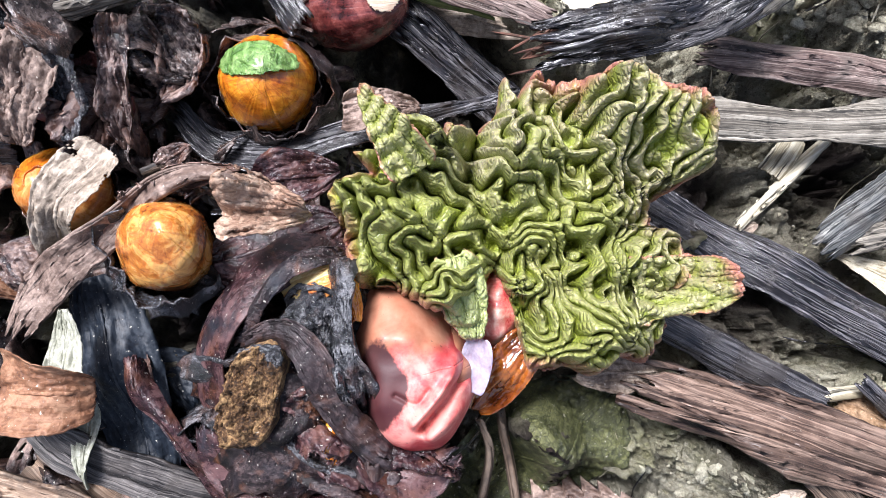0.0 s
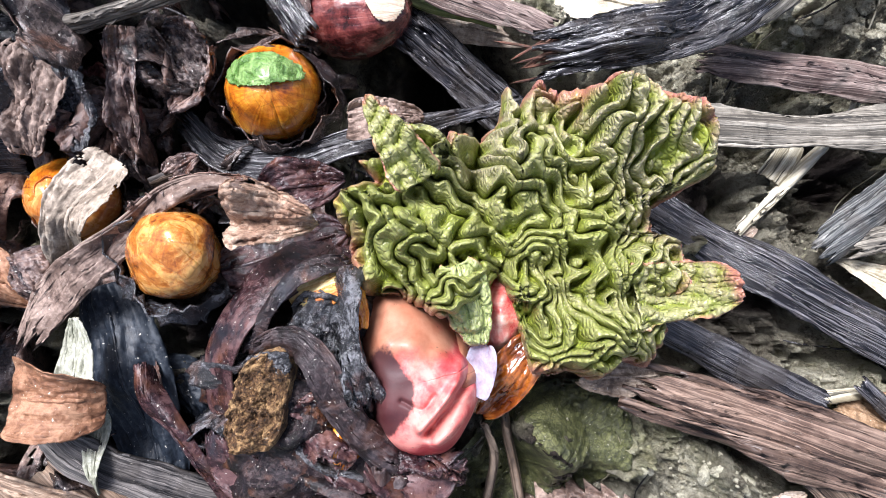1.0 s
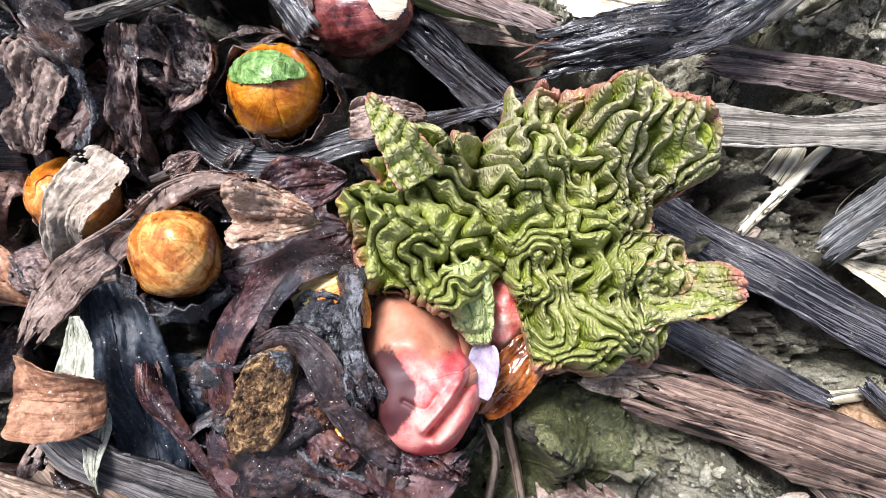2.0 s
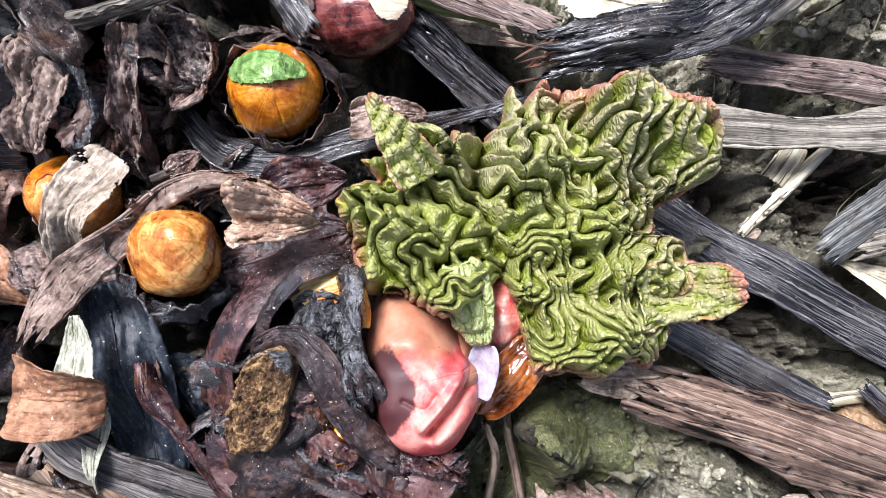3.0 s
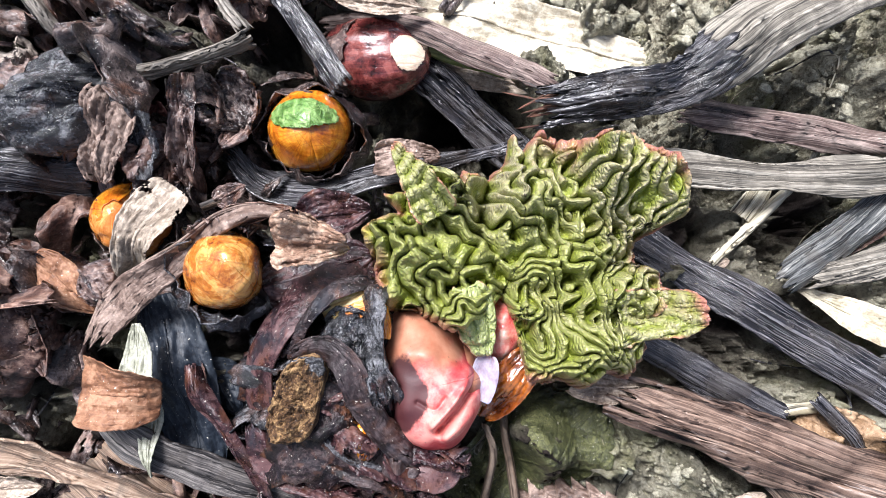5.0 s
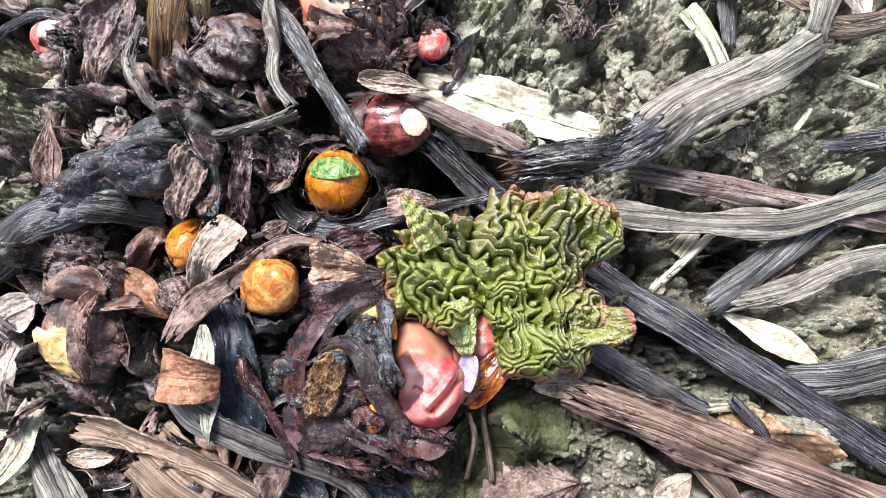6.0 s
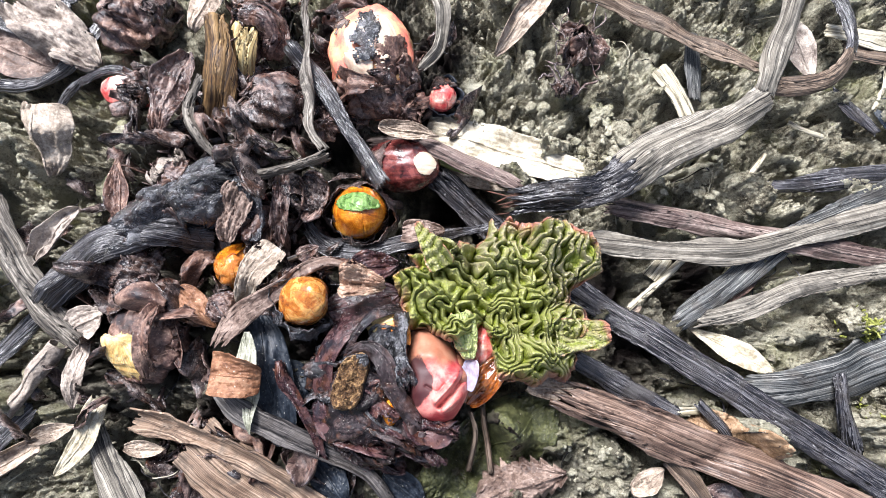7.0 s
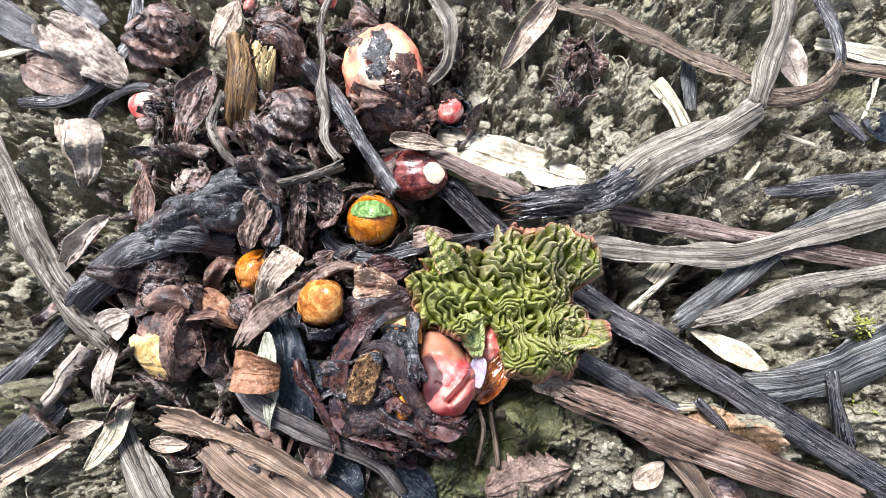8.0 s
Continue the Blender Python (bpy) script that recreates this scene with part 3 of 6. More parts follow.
def blade(base, tip, width, bend=0.0, curl=0.0, fold=0.0, wave=0.0015, shape=(0.8, 0.7), veins=5, vein=0.0002, roll=0.0, seed=0.0, nu=60, nv=39, thick=0.0003, torn=0.0, sway=0.0, teeth=0.0, jag=0.04, grid_only=False):
    """A leaf blade. curl: degrees by which its halves roll up; bend: how far its middle stands above the chord."""
    b, t = np.array(base, float), np.array(tip, float)
    L = np.linalg.norm(t - b)
    T = (t - b) / L
    side = np.cross(T, (0, 0, 1.0))
    side /= np.linalg.norm(side) + 1e-9
    up = np.cross(side, T)
    u, v = np.meshgrid(np.linspace(0.0, 1, nu), np.linspace(-1, 1, nv), indexing="ij")
    hw = width / 2 * np.clip(np.sin(math.pi * np.clip(0.02 + 0.97 * u, 0, 1) ** shape[0]), 0.0, 1) ** shape[1]
    hw = hw * (1 + jag * np.where(v > 0, 0.7 * soft(u * 0.4, 0.3, seed) + 0.5 * rough(u * 0.3, 0.3, seed), 0.7 * soft(u * 0.4, 0.8, seed) + 0.5 * rough(u * 0.3, 0.8, seed)) * np.abs(v)) + 0.0003
    if teeth:
        hw = hw * (1 - teeth * np.mod(u * 9, 1) * np.abs(v))
    a = np.radians(even(curl, u) + 0.01) * v
    k = np.radians(even(curl, u) + 0.01)
    x, z = np.sin(a) / k * hw, (1 - np.cos(a)) / k * hw
    z = z + fold * np.abs(v) * hw
    ang = np.radians(even(roll, u))
    x, z = x * np.cos(ang) - z * np.sin(ang), x * np.sin(ang) + z * np.cos(ang)
    line = np.abs(np.mod(u * veins - np.abs(v) * 0.9, 1) - 0.5) * 2
    relief = vein * (1 - np.clip(line * 5, 0, 1)) + vein * 2.5 * np.exp(-((v / 0.05) ** 2))
    z = z + relief + wave * smooth(u * L / 0.1, v * width / 0.2, seed) + wave * 0.4 * rough(u * L / 0.24, v * width / 0.12, seed + 2)
    y = bend * 4 * u * (1 - u)
    sw = sway * 4 * u * (1 - u)
    V = b + T * (u * L)[..., None] + side * (x + sw)[..., None] + up * (z + y)[..., None]
    UV = np.stack([u * L + seed, v * hw], -1)
    if grid_only:
        return V, UV, up
    return sheet(V, UV, thick, UV_keep(V, UV, {"torn": torn, "seed": seed}))


def UV_keep(V, UV, k):
    """Which cells of a torn blade are left."""
    torn, seed = k.get("torn", 0.0), k.get("seed", 0.0)
    if not torn:
        return None
    n, m = V.shape[:2]
    u, v = np.meshgrid(np.linspace(0, 1, n), np.linspace(-1, 1, m), indexing="ij")
    return rough((UV[..., 0] - seed) / 0.12, UV[..., 1] / 0.12, seed + 4) > -2.4 + torn * np.maximum(np.abs(v), u) ** 3


def frame_of(axis):
    a = np.array(axis, float)
    a /= np.linalg.norm(a)
    ref = np.array([0, 0.35, 1.0])
    if abs(a @ ref) / np.linalg.norm(ref) > 0.97:
        ref = np.array([0, 1.0, 0.2])
    e1 = ref - a * (a @ ref)
    e1 /= np.linalg.norm(e1)
    return a, e1, np.cross(a, e1)


def scale_of(base, tip, radius, s=(0.0, 1.0), phi=(-180, 180), off=0.0, form=(0.62, 0.62), lump=0.0006, crease=0.0, ragged=0.0, seed=0.0, thick=0.0006, flare=0.0, nu=34, nv=50, foot=0.55, squash=1.0, groove=0, patch=None, fray=0.07):
    """A piece of a bud's skin: rings s along the axis (0 base, 1 tip) and degrees phi round it (0 faces upwards), lifted by off."""
    b, t = np.array(base, float), np.array(tip, float)
    L = np.linalg.norm(t - b)
    a, e1, e2 = frame_of(t - b)
    u, v = np.meshgrid(np.linspace(0, 1, nu), np.linspace(0, 1, nv), indexing="ij")
    f = np.radians(phi[0] + (phi[1] - phi[0]) * v)
    x, y = np.cos(f), np.sin(f)
    jag = np.clip(rough(0.16 * x + 0.3, 0.16 * y + 0.2, seed) * 0.55 + 0.6, 0, 1.8)
    end = np.full_like(v, 0.99995) if s[1] > 0.96 and not ragged else np.minimum(s[1], 0.9995) - ragged * jag
    if phi[1] - phi[0] < 359:
        f = f + ragged * 0.8 * rough(u * 0.3, 0.9 * (v > 0.5), seed) * (2 * v - 1) ** 3
        x, y = np.cos(f), np.sin(f)
    # rings are crowded towards the tip, where the skin turns over
    ss = s[0] + (end - s[0]) * (1 - (1 - u) ** 1.7)
    low = foot + (1 - foot) * np.sin(math.pi * np.clip(ss, 0, 0.5))
    r = np.where(ss < 0.5, low, np.clip(1 - (np.clip(ss - 0.5, 0, 1) * 2) ** 2, 0, 1) ** form[1])
    px, py, pz = radius * r * x, radius * r * y, ss * L
    bumps = lump * soft((px + 0.6 * pz) / 0.09, (py + 0.5 * pz) / 0.09, seed) + crease * np.clip(r * 1.5, 0, 1) * (rough(f * radius / 0.06, pz / 0.5, seed + 1) * 0.7 + smooth(px / 0.05, (py + pz) / 0.05, seed))
    if groove:
        bumps = bumps + 0.0004 * np.sin(f * groove + 2 * soft(ss * 0.3, 0.2 * x, seed)) * r
    out = off + flare * u**2 + bumps
    side = np.clip(r * 1.6, 0, 1)
    rr = radius * r + out * side
    rise = ss * L + out * np.sqrt(np.clip(1 - side**2, 0, 1))
    V = b + a * rise[..., None] + e1 * (rr * x)[..., None] + e2 * (rr * y * squash)[..., None]
    keep = None
    if patch:
        dx, dy = V[..., 0] - t[0] - patch[0], V[..., 1] - t[1] - patch[1]
        keep = ((dx / patch[2]) ** 2 + (dy / patch[3]) ** 2 + fray * (rough(dx / 0.06, dy / 0.06, seed) + rough(dx / 0.16, dy / 0.16, seed + 5)) < 1)[:, ::-1]
    return sheet(V[:, ::-1], np.stack([ss * L + seed, f * radius], -1)[:, ::-1], thick, keep)


# ---- the ground: one sheet, raised under the crown ----
MOUNDS = [((-0.1372, 0.0819, 0.0000), 0.075, 0.026), ((-0.0704, -0.0333, 0.0000), 0.05, 0.016), ((-0.0563, 0.1519, 0.0000), 0.05, 0.014), ((-0.1857, -0.0240, 0.0000), 0.045, 0.012), ((0.0901, -0.0752, 0.0000), 0.035, 0.014), ((0.0666, 0.1790, 0.0000), 0.06, 0.007), ((0.2231, 0.0057, 0.0000), 0.045, 0.012), ((-0.0091, 0.0771, -0.0200), 0.05, -0.034), ((0.1421, 0.0182, -0.0100), 0.055, -0.014)]
# crown humus first; the last five spots darken soil off the crown
DARK_SOIL = [((-0.1294, 0.0823, 0.0000), 0.072), ((-0.0772, -0.0408, 0.0000), 0.07), ((-0.0566, 0.1562, 0.0000), 0.06), ((-0.1903, -0.0169, 0.0000), 0.06), ((-0.1338, -0.0924, 0.0000), 0.045), ((-0.0016, 0.0760, 0.0000), 0.03), ((0.1157, -0.0247, 0.0000), 0.03), ((0.1480, 0.0280, 0.0000), 0.022), ((0.0960, 0.0250, 0.0000), 0.026), ((0.0191, -0.0853, 0.0000), 0.034)]


TRENCH = []


def ground_z(x, y):
    x, y = np.asarray(x, float), np.asarray(y, float)
    wx, wy = x + 0.004 * smooth(x / 0.15, y / 0.15, 7), y + 0.004 * smooth(x / 0.15, y / 0.15, 11)
    z = 0.011 * np.abs(smooth(wx / 0.15, wy / 0.15, 3)) + 0.004 * np.abs(soft(wx / 0.19, wy / 0.19, 3)) - 0.012 + 0.0034 * np.abs(rough(wx / 0.16, wy / 0.16, 5)) - 0.002
    z = z + 0.0028 * np.abs(rough(wx / 0.075, wy / 0.075, 9)) + 0.0012 * rough(x / 0.1, y / 0.1, 19) + 0.0013 * rough(x / 0.035, y / 0.035, 29) - 0.002
    z = z + 0.0013 * np.abs(pick(BLISTER, wx / 0.2, wy / 0.2)) * np.clip(0.6 + soft(x / 0.1, y / 0.1, 51), 0, 1.6) - 0.001
    pits = np.clip(soft(wx / 0.09, wy / 0.09, 41) - 0.65, 0, 1.0)
    z = z - 0.02 * pits
    if len(TRENCH):
        gx, gy = np.clip((x + 0.42) / 0.84, 0, 1) * 298.99, np.clip((y + 0.36) / 0.78, 0, 1) * 278.99
        i, j = gx.astype(int), gy.astype(int)
        f, g, deep = gx - i, gy - j, TRENCH[0]
        z = z - (deep[i, j] * (1 - f) + deep[i + 1, j] * f) * (1 - g) - (deep[i, j + 1] * (1 - f) + deep[i + 1, j + 1] * f) * g
    for (cx, cy, _), r, h in MOUNDS:
        z = z + h * np.exp(-((x - cx) ** 2 + (y - cy) ** 2) / r**2)
    return z


def graded(lo, hi, step, far=60.0, n=34):
    """Grid lines, close together in the middle, ever wider to the horizon."""
    mid = np.arange(lo, hi + step / 2, step)
    grow = step * 1.5 * np.cumsum((far / step) ** (np.linspace(0, 1, n)) ** 1.0) / 8
    grow = grow * far / grow[-1]
    grow = np.maximum(grow, np.arange(1, n + 1) * step * 1.2)
    return np.r_[lo - grow[::-1], mid, hi + grow]


def build_ground():
    xs, ys = graded(-0.33, 0.34, 0.0011), graded(-0.23, 0.3, 0.0011)
    X, Y = np.meshgrid(xs, ys, indexing="ij")
    Z = ground_z(X, Y) * np.exp(-((np.maximum(0, np.hypot(X, Y) - 0.42) / 0.1) ** 2))
    n, m = X.shape
    idx = np.arange(n * m).reshape(n, m)
    q = np.stack([idx[:-1, :-1], idx[1:, :-1], idx[1:, 1:], idx[:-1, 1:]], -1).reshape(-1, 4)
    me = mesh_of("ground", np.stack([X, Y, Z], -1).reshape(-1, 3), q)
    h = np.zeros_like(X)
    for (cx, cy, _), r in DARK_SOIL:
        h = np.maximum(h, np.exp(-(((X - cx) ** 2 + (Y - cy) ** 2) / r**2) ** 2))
    # two fainter dark spots off the crown, in the same mask
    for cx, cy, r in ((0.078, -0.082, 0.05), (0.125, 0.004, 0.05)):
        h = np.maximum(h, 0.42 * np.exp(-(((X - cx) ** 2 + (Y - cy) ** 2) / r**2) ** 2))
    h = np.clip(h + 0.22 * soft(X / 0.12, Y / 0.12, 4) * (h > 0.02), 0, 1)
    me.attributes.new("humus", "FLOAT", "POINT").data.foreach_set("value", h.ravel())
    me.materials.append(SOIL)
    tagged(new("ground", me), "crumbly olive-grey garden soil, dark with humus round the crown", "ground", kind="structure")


def lump(centre, size, seed, cuts=2, flat=0.7):
    bm = bmesh.new()
    bmesh.ops.create_icosphere(bm, subdivisions=cuts, radius=1.0)
    P = np.array([v.co for v in bm.verts])
    F = np.array([[v.index for v in f.verts] for f in bm.faces])
    bm.free()
    k = 1 + 0.22 * soft(P[:, 0] * 0.2 + P[:, 2] * 0.13, P[:, 1] * 0.2 + P[:, 2] * 0.1, seed) + 0.08 * rough(P[:, 0] * 0.3 + P[:, 2] * 0.2, P[:, 1] * 0.3, seed)
    P = P * k[:, None] * np.array([1, 0.8 + 0.3 * ((seed * 7.3) % 1), flat]) * size
    return P + np.array(centre), F


def joined(pieces):
    verts, faces, at = [], [], 0
    for p in pieces:
        verts.append(p[0])
        faces.append(p[1] + at)
        at += len(p[0])
    return np.concatenate(verts), np.concatenate(faces), np.zeros((at, 2))


# ---- dead stalks and strips ----
STALK_LINES = []
LEAF_LINES = []


def stalk(pts, width, material, label, name="dead_stalk", category="dead stalk", strands=None, second=None, **k):
    V, UV, up = ribbon(pts, width, grid_only=True, **k)
    STALK_LINES.append(V[:, V.shape[1] // 2, :2])
    wide = float(np.max(width))
    base = (*V.reshape(-1, 3).mean(0)[:2], V[..., 2].min())
    if wide < 0.0055:
        return single(name, sheet(V, UV, 0.001), material, label, category)
    ob = thing(name, base, label, category)
    if second:
        cut = int(len(V) * second[1])
        part("rind", sheet(V[:cut], UV[:cut], 0.001), second[0], ob, "blackened wet end")
        part("rind", sheet(V[cut - 1 :], UV[cut - 1 :], 0.001), material, ob)
    else:
        part("rind", sheet(V, UV, 0.001), material, ob)
    if name == "bract_strip":
        for c in (0, V.shape[1] - 1):
            part("curled_margin", tube(V[:, c] + up[:, c] * 0.0002, 0.0005, 6), material, ob)
    rng = np.random.default_rng(int(k.get("seed", 0) * 10))
    nu, nv = V.shape[:2]
    for n in range(int(wide * 170) if strands is None else strands):
        c = rng.integers(3, nv - 3)
        a = rng.integers(0, nu // 2)
        b = min(nu, a + rng.integers(nu // 4, nu))
        drift = np.clip(c + rng.normal() * 2.5 * np.linspace(0, 1, b - a), 1, nv - 2)
        lo = np.floor(drift).astype(int)
        rows = np.arange(a, b)
        fr = (drift - lo)[:, None]
        path = V[rows, lo] * (1 - fr) + V[rows, lo + 1] * fr + up[rows, lo] * 0.0001
        part("strand", tube(path, rng.uniform(0.00015, 0.0004), seed=n + c), second[0] if second and a < nu * 0.3 else material, ob)
    return ob


stalk([(-0.0317, 0.1037, -0.0040), (-0.0178, 0.0905, -0.0010), (0.0013, 0.0750, -0.0040), (0.0195, 0.0607, -0.0080), (0.0829, 0.0142, 0.0000), (0.1713, -0.0399, 0.0130), (0.2695, -0.0984, 0.0140)], [0.016, 0.0175, 0.018, 0.0175, 0.0165, 0.018, 0.019], BLACK, "long black ribbed dead rhubarb stalk lying across soil", arch=0.36, ribs=6, rib=0.0013, seed=1.1)
stalk([(0.0587, -0.0443, 0.0260), (0.0982, -0.0565, 0.0240), (0.1491, -0.0739, 0.0220), (0.1995, -0.0895, 0.0200), (0.2394, -0.1071, 0.0180)], [0.015, 0.024, 0.023, 0.021, 0.024], WETBROWN, "wide fibrous pinkish-brown dead stalk on soil", arch=0.3, ribs=7, rib=0.0009, wave=0.0028, crumple=0.0005, uneven=0.14, torn=(0.08, 0.02), seed=2.3)
stalk([(0.0736, -0.0242, 0.0100), (0.1023, -0.0397, 0.0090), (0.1376, -0.0571, 0.0080)], [0.012, 0.013, 0.01], BLACK, "short black flattened stalk under wider strip", seed=3.1)
stalk([(0.1298, -0.0788, 0.0140), (0.1454, -0.0948, 0.0120), (0.1559, -0.1108, 0.0100)], [0.009, 0.011, 0.011], BROWN, "narrow brown fibrous stalk branching downward", seed=3.7)
twisted = stalk([(0.0259, 0.0623, 0.0380), (0.0462, 0.0657, 0.0420), (0.0807, 0.0734, 0.0420), (0.1171, 0.0983, 0.0380), (0.1576, 0.1197, 0.0360), (0.1844, 0.1381, 0.0380)], [0.014, 0.019, 0.02, 0.026, 0.023, 0.016], GREY, "thick twisted grey-black dead stalk, torn at one end", arch=[0.6, 0.55, 0.45, 0.35, 0.45], ribs=6, rib=0.0012, wave=0.003, crumple=0.001, torn=(0.06, 0.01), roll=[10, -12, 10, 0], seed=4.2, second=(BLACK, 0.42))
for k in range(14):
    # red-brown fibres hang from the torn end
    rng = np.random.default_rng(300 + k)
    root = np.array((0.0374, 0.0662, 0.0400)) + rng.normal(size=3) * (0.001, 0.0045, 0.0015)
    way = np.array((-1.0, -0.05, -0.35)) + rng.normal(size=3) * 0.35
    part("frayed_fibre", tube(spline([root, root + way * 0.005 + rng.normal(size=3) * 0.0008, root + way * rng.uniform(0.008, 0.014)], 16)[0], rng.uniform(0.0004, 0.0008), 5, seed=k), TORN, twisted, "red-brown torn fibre")
stalk([(0.1818, 0.1365, 0.0380), (0.1882, 0.1599, 0.0400), (0.1971, 0.1870, 0.0420), (0.2047, 0.2269, 0.0440)], [0.015, 0.012, 0.012, 0.012], GREY, "grey ribbed fork of a dead stalk", arch=0.4, ribs=4, rib=0.001, wave=0.002, seed=4.9)
stalk([(0.2318, 0.2360, 0.0260), (0.2399, 0.2053, 0.0280), (0.2436, 0.1796, 0.0300), (0.2305, 0.1578, 0.0320), (0.2068, 0.1472, 0.0340), (0.1840, 0.1460, 0.0360)], [0.011, 0.011, 0.009, 0.010, 0.011, 0.009], BROWN, "curved brown fork of a dead stalk", arch=0.35, ribs=5, rib=0.0006, roll=[-20, 10, 20, 0], seed=5.3, second=(BLACK, 0.5))
stalk([(0.0341, 0.2277, 0.0120), (0.0875, 0.2121, 0.0140), (0.1329, 0.1895, 0.0180), (0.1616, 0.1727, 0.0220), (0.1893, 0.1589, 0.0260)], [0.01, 0.011, 0.012, 0.012, 0.01], BROWN, "straight brown ribbed dead stalk over soil", arch=0.5, ribs=4, rib=0.0009, seed=6.1)
stalk([(0.0872, 0.0707, 0.0140), (0.1394, 0.0644, 0.0120), (0.2124, 0.0526, 0.0120), (0.2845, 0.0432, 0.0120)], [0.01, 0.0115, 0.012, 0.012], REDDISH, "reddish-brown ribbed dead stalk on soil", arch=0.5, ribs=4, rib=0.0009, seed=7.7)
stalk([(0.0792, 0.0463, 0.0170), (0.1299, 0.0434, 0.0170), (0.1765, 0.0453, 0.0180), (0.2157, 0.0577, 0.0200), (0.2808, 0.0770, 0.0220)], [0.012, 0.014, 0.014, 0.013, 0.016], GREY, "pale grey-brown flat dead stalk on soil", arch=0.3, ribs=5, rib=0.0008, torn=(0.02, 0.0), seed=8.4)
stalk([(0.2880, 0.0948, 0.0140), (0.2426, 0.0738, 0.0130), (0.2062, 0.0558, 0.0100), (0.1656, 0.0208, 0.0070), (0.1361, -0.0006, 0.0060)], [0.017, 0.018, 0.016, 0.014, 0.01], BLUE, "slate-grey flattened dead stalk half under others", arch=0.15, ribs=6, seed=9.2)
stalk([(0.2787, 0.0400, 0.0200), (0.2438, 0.0330, 0.0180), (0.2086, 0.0244, 0.0160), (0.1775, 0.0097, 0.0120), (0.1463, 0.0007, 0.0080)], [0.008, 0.009, 0.011, 0.013, 0.008], GREY, "thin grey weathered dead stalk", arch=0.3, ribs=5, seed=10.6)
stalk([(0.2860, 0.0002, 0.0140), (0.2491, -0.0191, 0.0140), (0.2136, -0.0328, 0.0130), (0.1766, -0.0390, 0.0090)], [0.024, 0.024, 0.022, 0.02], BLUE, "broad slate-blue flattened dead stalk", arch=0.35, ribs=6, rib=0.0007, wave=0.002, torn=(0.0, 0.08), seed=11.5)
stalk([(0.2283, -0.0254, 0.0200), (0.2294, -0.0406, 0.0180), (0.2355, -0.0590, 0.0140), (0.2431, -0.0742, 0.0080)], [0.007, 0.009, 0.009, 0.006], BLACK, "short upright black stalk stub", arch=0.6, ribs=4, torn=(0.05, 0.2), seed=12.8)
stalk([(0.2915, 0.1029, 0.0100), (0.2391, 0.0961, 0.0090), (0.1913, 0.0890, 0.0060)], [0.012, 0.012, 0.008], BLACK, "dark flattened stalk sunk in soil", seed=13.3)
stalk([(-0.0598, 0.1057, 0.0060), (-0.0272, 0.1050, 0.0120), (0.0063, 0.0906, 0.0180), (0.0380, 0.0740, 0.0300)], [0.006, 0.01, 0.01, 0.008], REDDISH, "slim purplish-brown stalk lying over a pale leaf", arch=0.5, ribs=4, rib=0.0008, seed=14.4)
stalk([(-0.0944, 0.0476, 0.0200), (-0.0807, 0.0362, 0.0220), (-0.0625, 0.0309, 0.0240), (-0.0352, 0.0373, 0.0260), (-0.0047, 0.0451, 0.0220), (0.0273, 0.0547, 0.0160)], [0.008, 0.015, 0.011, 0.011, 0.007, 0.006], BLACK, "curved black papery strip wrapped round a bud", arch=-0.3, ribs=5, roll=[25, 20, 0, 10], seed=15.2)
stalk([(-0.3218, 0.0989, 0.0140), (-0.2948, 0.0586, 0.0150), (-0.2686, 0.0181, 0.0160), (-0.2408, -0.0118, 0.0180), (-0.2125, -0.0350, 0.0140)], [0.016, 0.02, 0.019, 0.017, 0.012], WEATHERED, "thick brown ribbed dead stalk", arch=0.5, ribs=8, rib=0.0008, torn=(0, 0.08), seed=16.7)
stalk([(-0.2417, -0.0072, 0.0240), (-0.2178, 0.0186, 0.0300), (-0.1829, 0.0347, 0.0340), (-0.1420, 0.0349, 0.0300)], [0.014, 0.02, 0.022, 0.014], BLACK, "curved coarse black dead stalk beside the crown", arch=0.5, ribs=7, rib=0.0009, wave=0.003, crumple=0.0012, seed=17.1)
stalk([(-0.1915, 0.0334, 0.0380), (-0.1594, 0.0507, 0.0460), (-0.1318, 0.0614, 0.0500), (-0.1165, 0.0639, 0.0440)], [0.02, 0.034, 0.036, 0.02], CHAR, "broad grey-black rotten stalk base with wrinkled fibres", arch=0.5, ribs=8, rib=0.001, wave=0.005, crumple=0.0032, uneven=0.25, torn=(0.05, 0.15), seed=18.5)
stalk([(-0.1076, 0.1544, 0.0420), (-0.0839, 0.1264, 0.0400), (-0.0654, 0.0980, 0.0420), (-0.0439, 0.0671, 0.0440)], [0.007, 0.009, 0.008, 0.008], BLACK, "straight narrow dark stalk leaning on buds", arch=0.4, ribs=4, seed=19.9)
stalk([(-0.0936, 0.2068, 0.0420), (-0.1000, 0.1807, 0.0440), (-0.0953, 0.1559, 0.0460), (-0.0944, 0.1318, 0.0480), (-0.0902, 0.1160, 0.0500), (-0.0873, 0.0969, 0.0520), (-0.0773, 0.0843, 0.0520)], [0.004, 0.0044, 0.0048, 0.0044, 0.004], WEATHERED, "thin twisted grey dried stem", arch=0.5, ribs=3, uneven=0.4, roll=[0, 80, -50, 60, 0], seed=20.3)
stalk([(-0.0755, 0.0822, 0.0540), (-0.0977, 0.0713, 0.0540), (-0.1188, 0.0669, 0.0560), (-0.1411, 0.0793, 0.0540), (-0.1566, 0.0974, 0.0520), (-0.1600, 0.1091, 0.0500), (-0.1521, 0.1254, 0.0520)], [0.0042, 0.0046, 0.0044, 0.004, 0.004, 0.003], WEATHERED, "curving thin grey dried stem over the crown", arch=0.4, ribs=3, roll=[0, 20, -20, 30], seed=21.6)
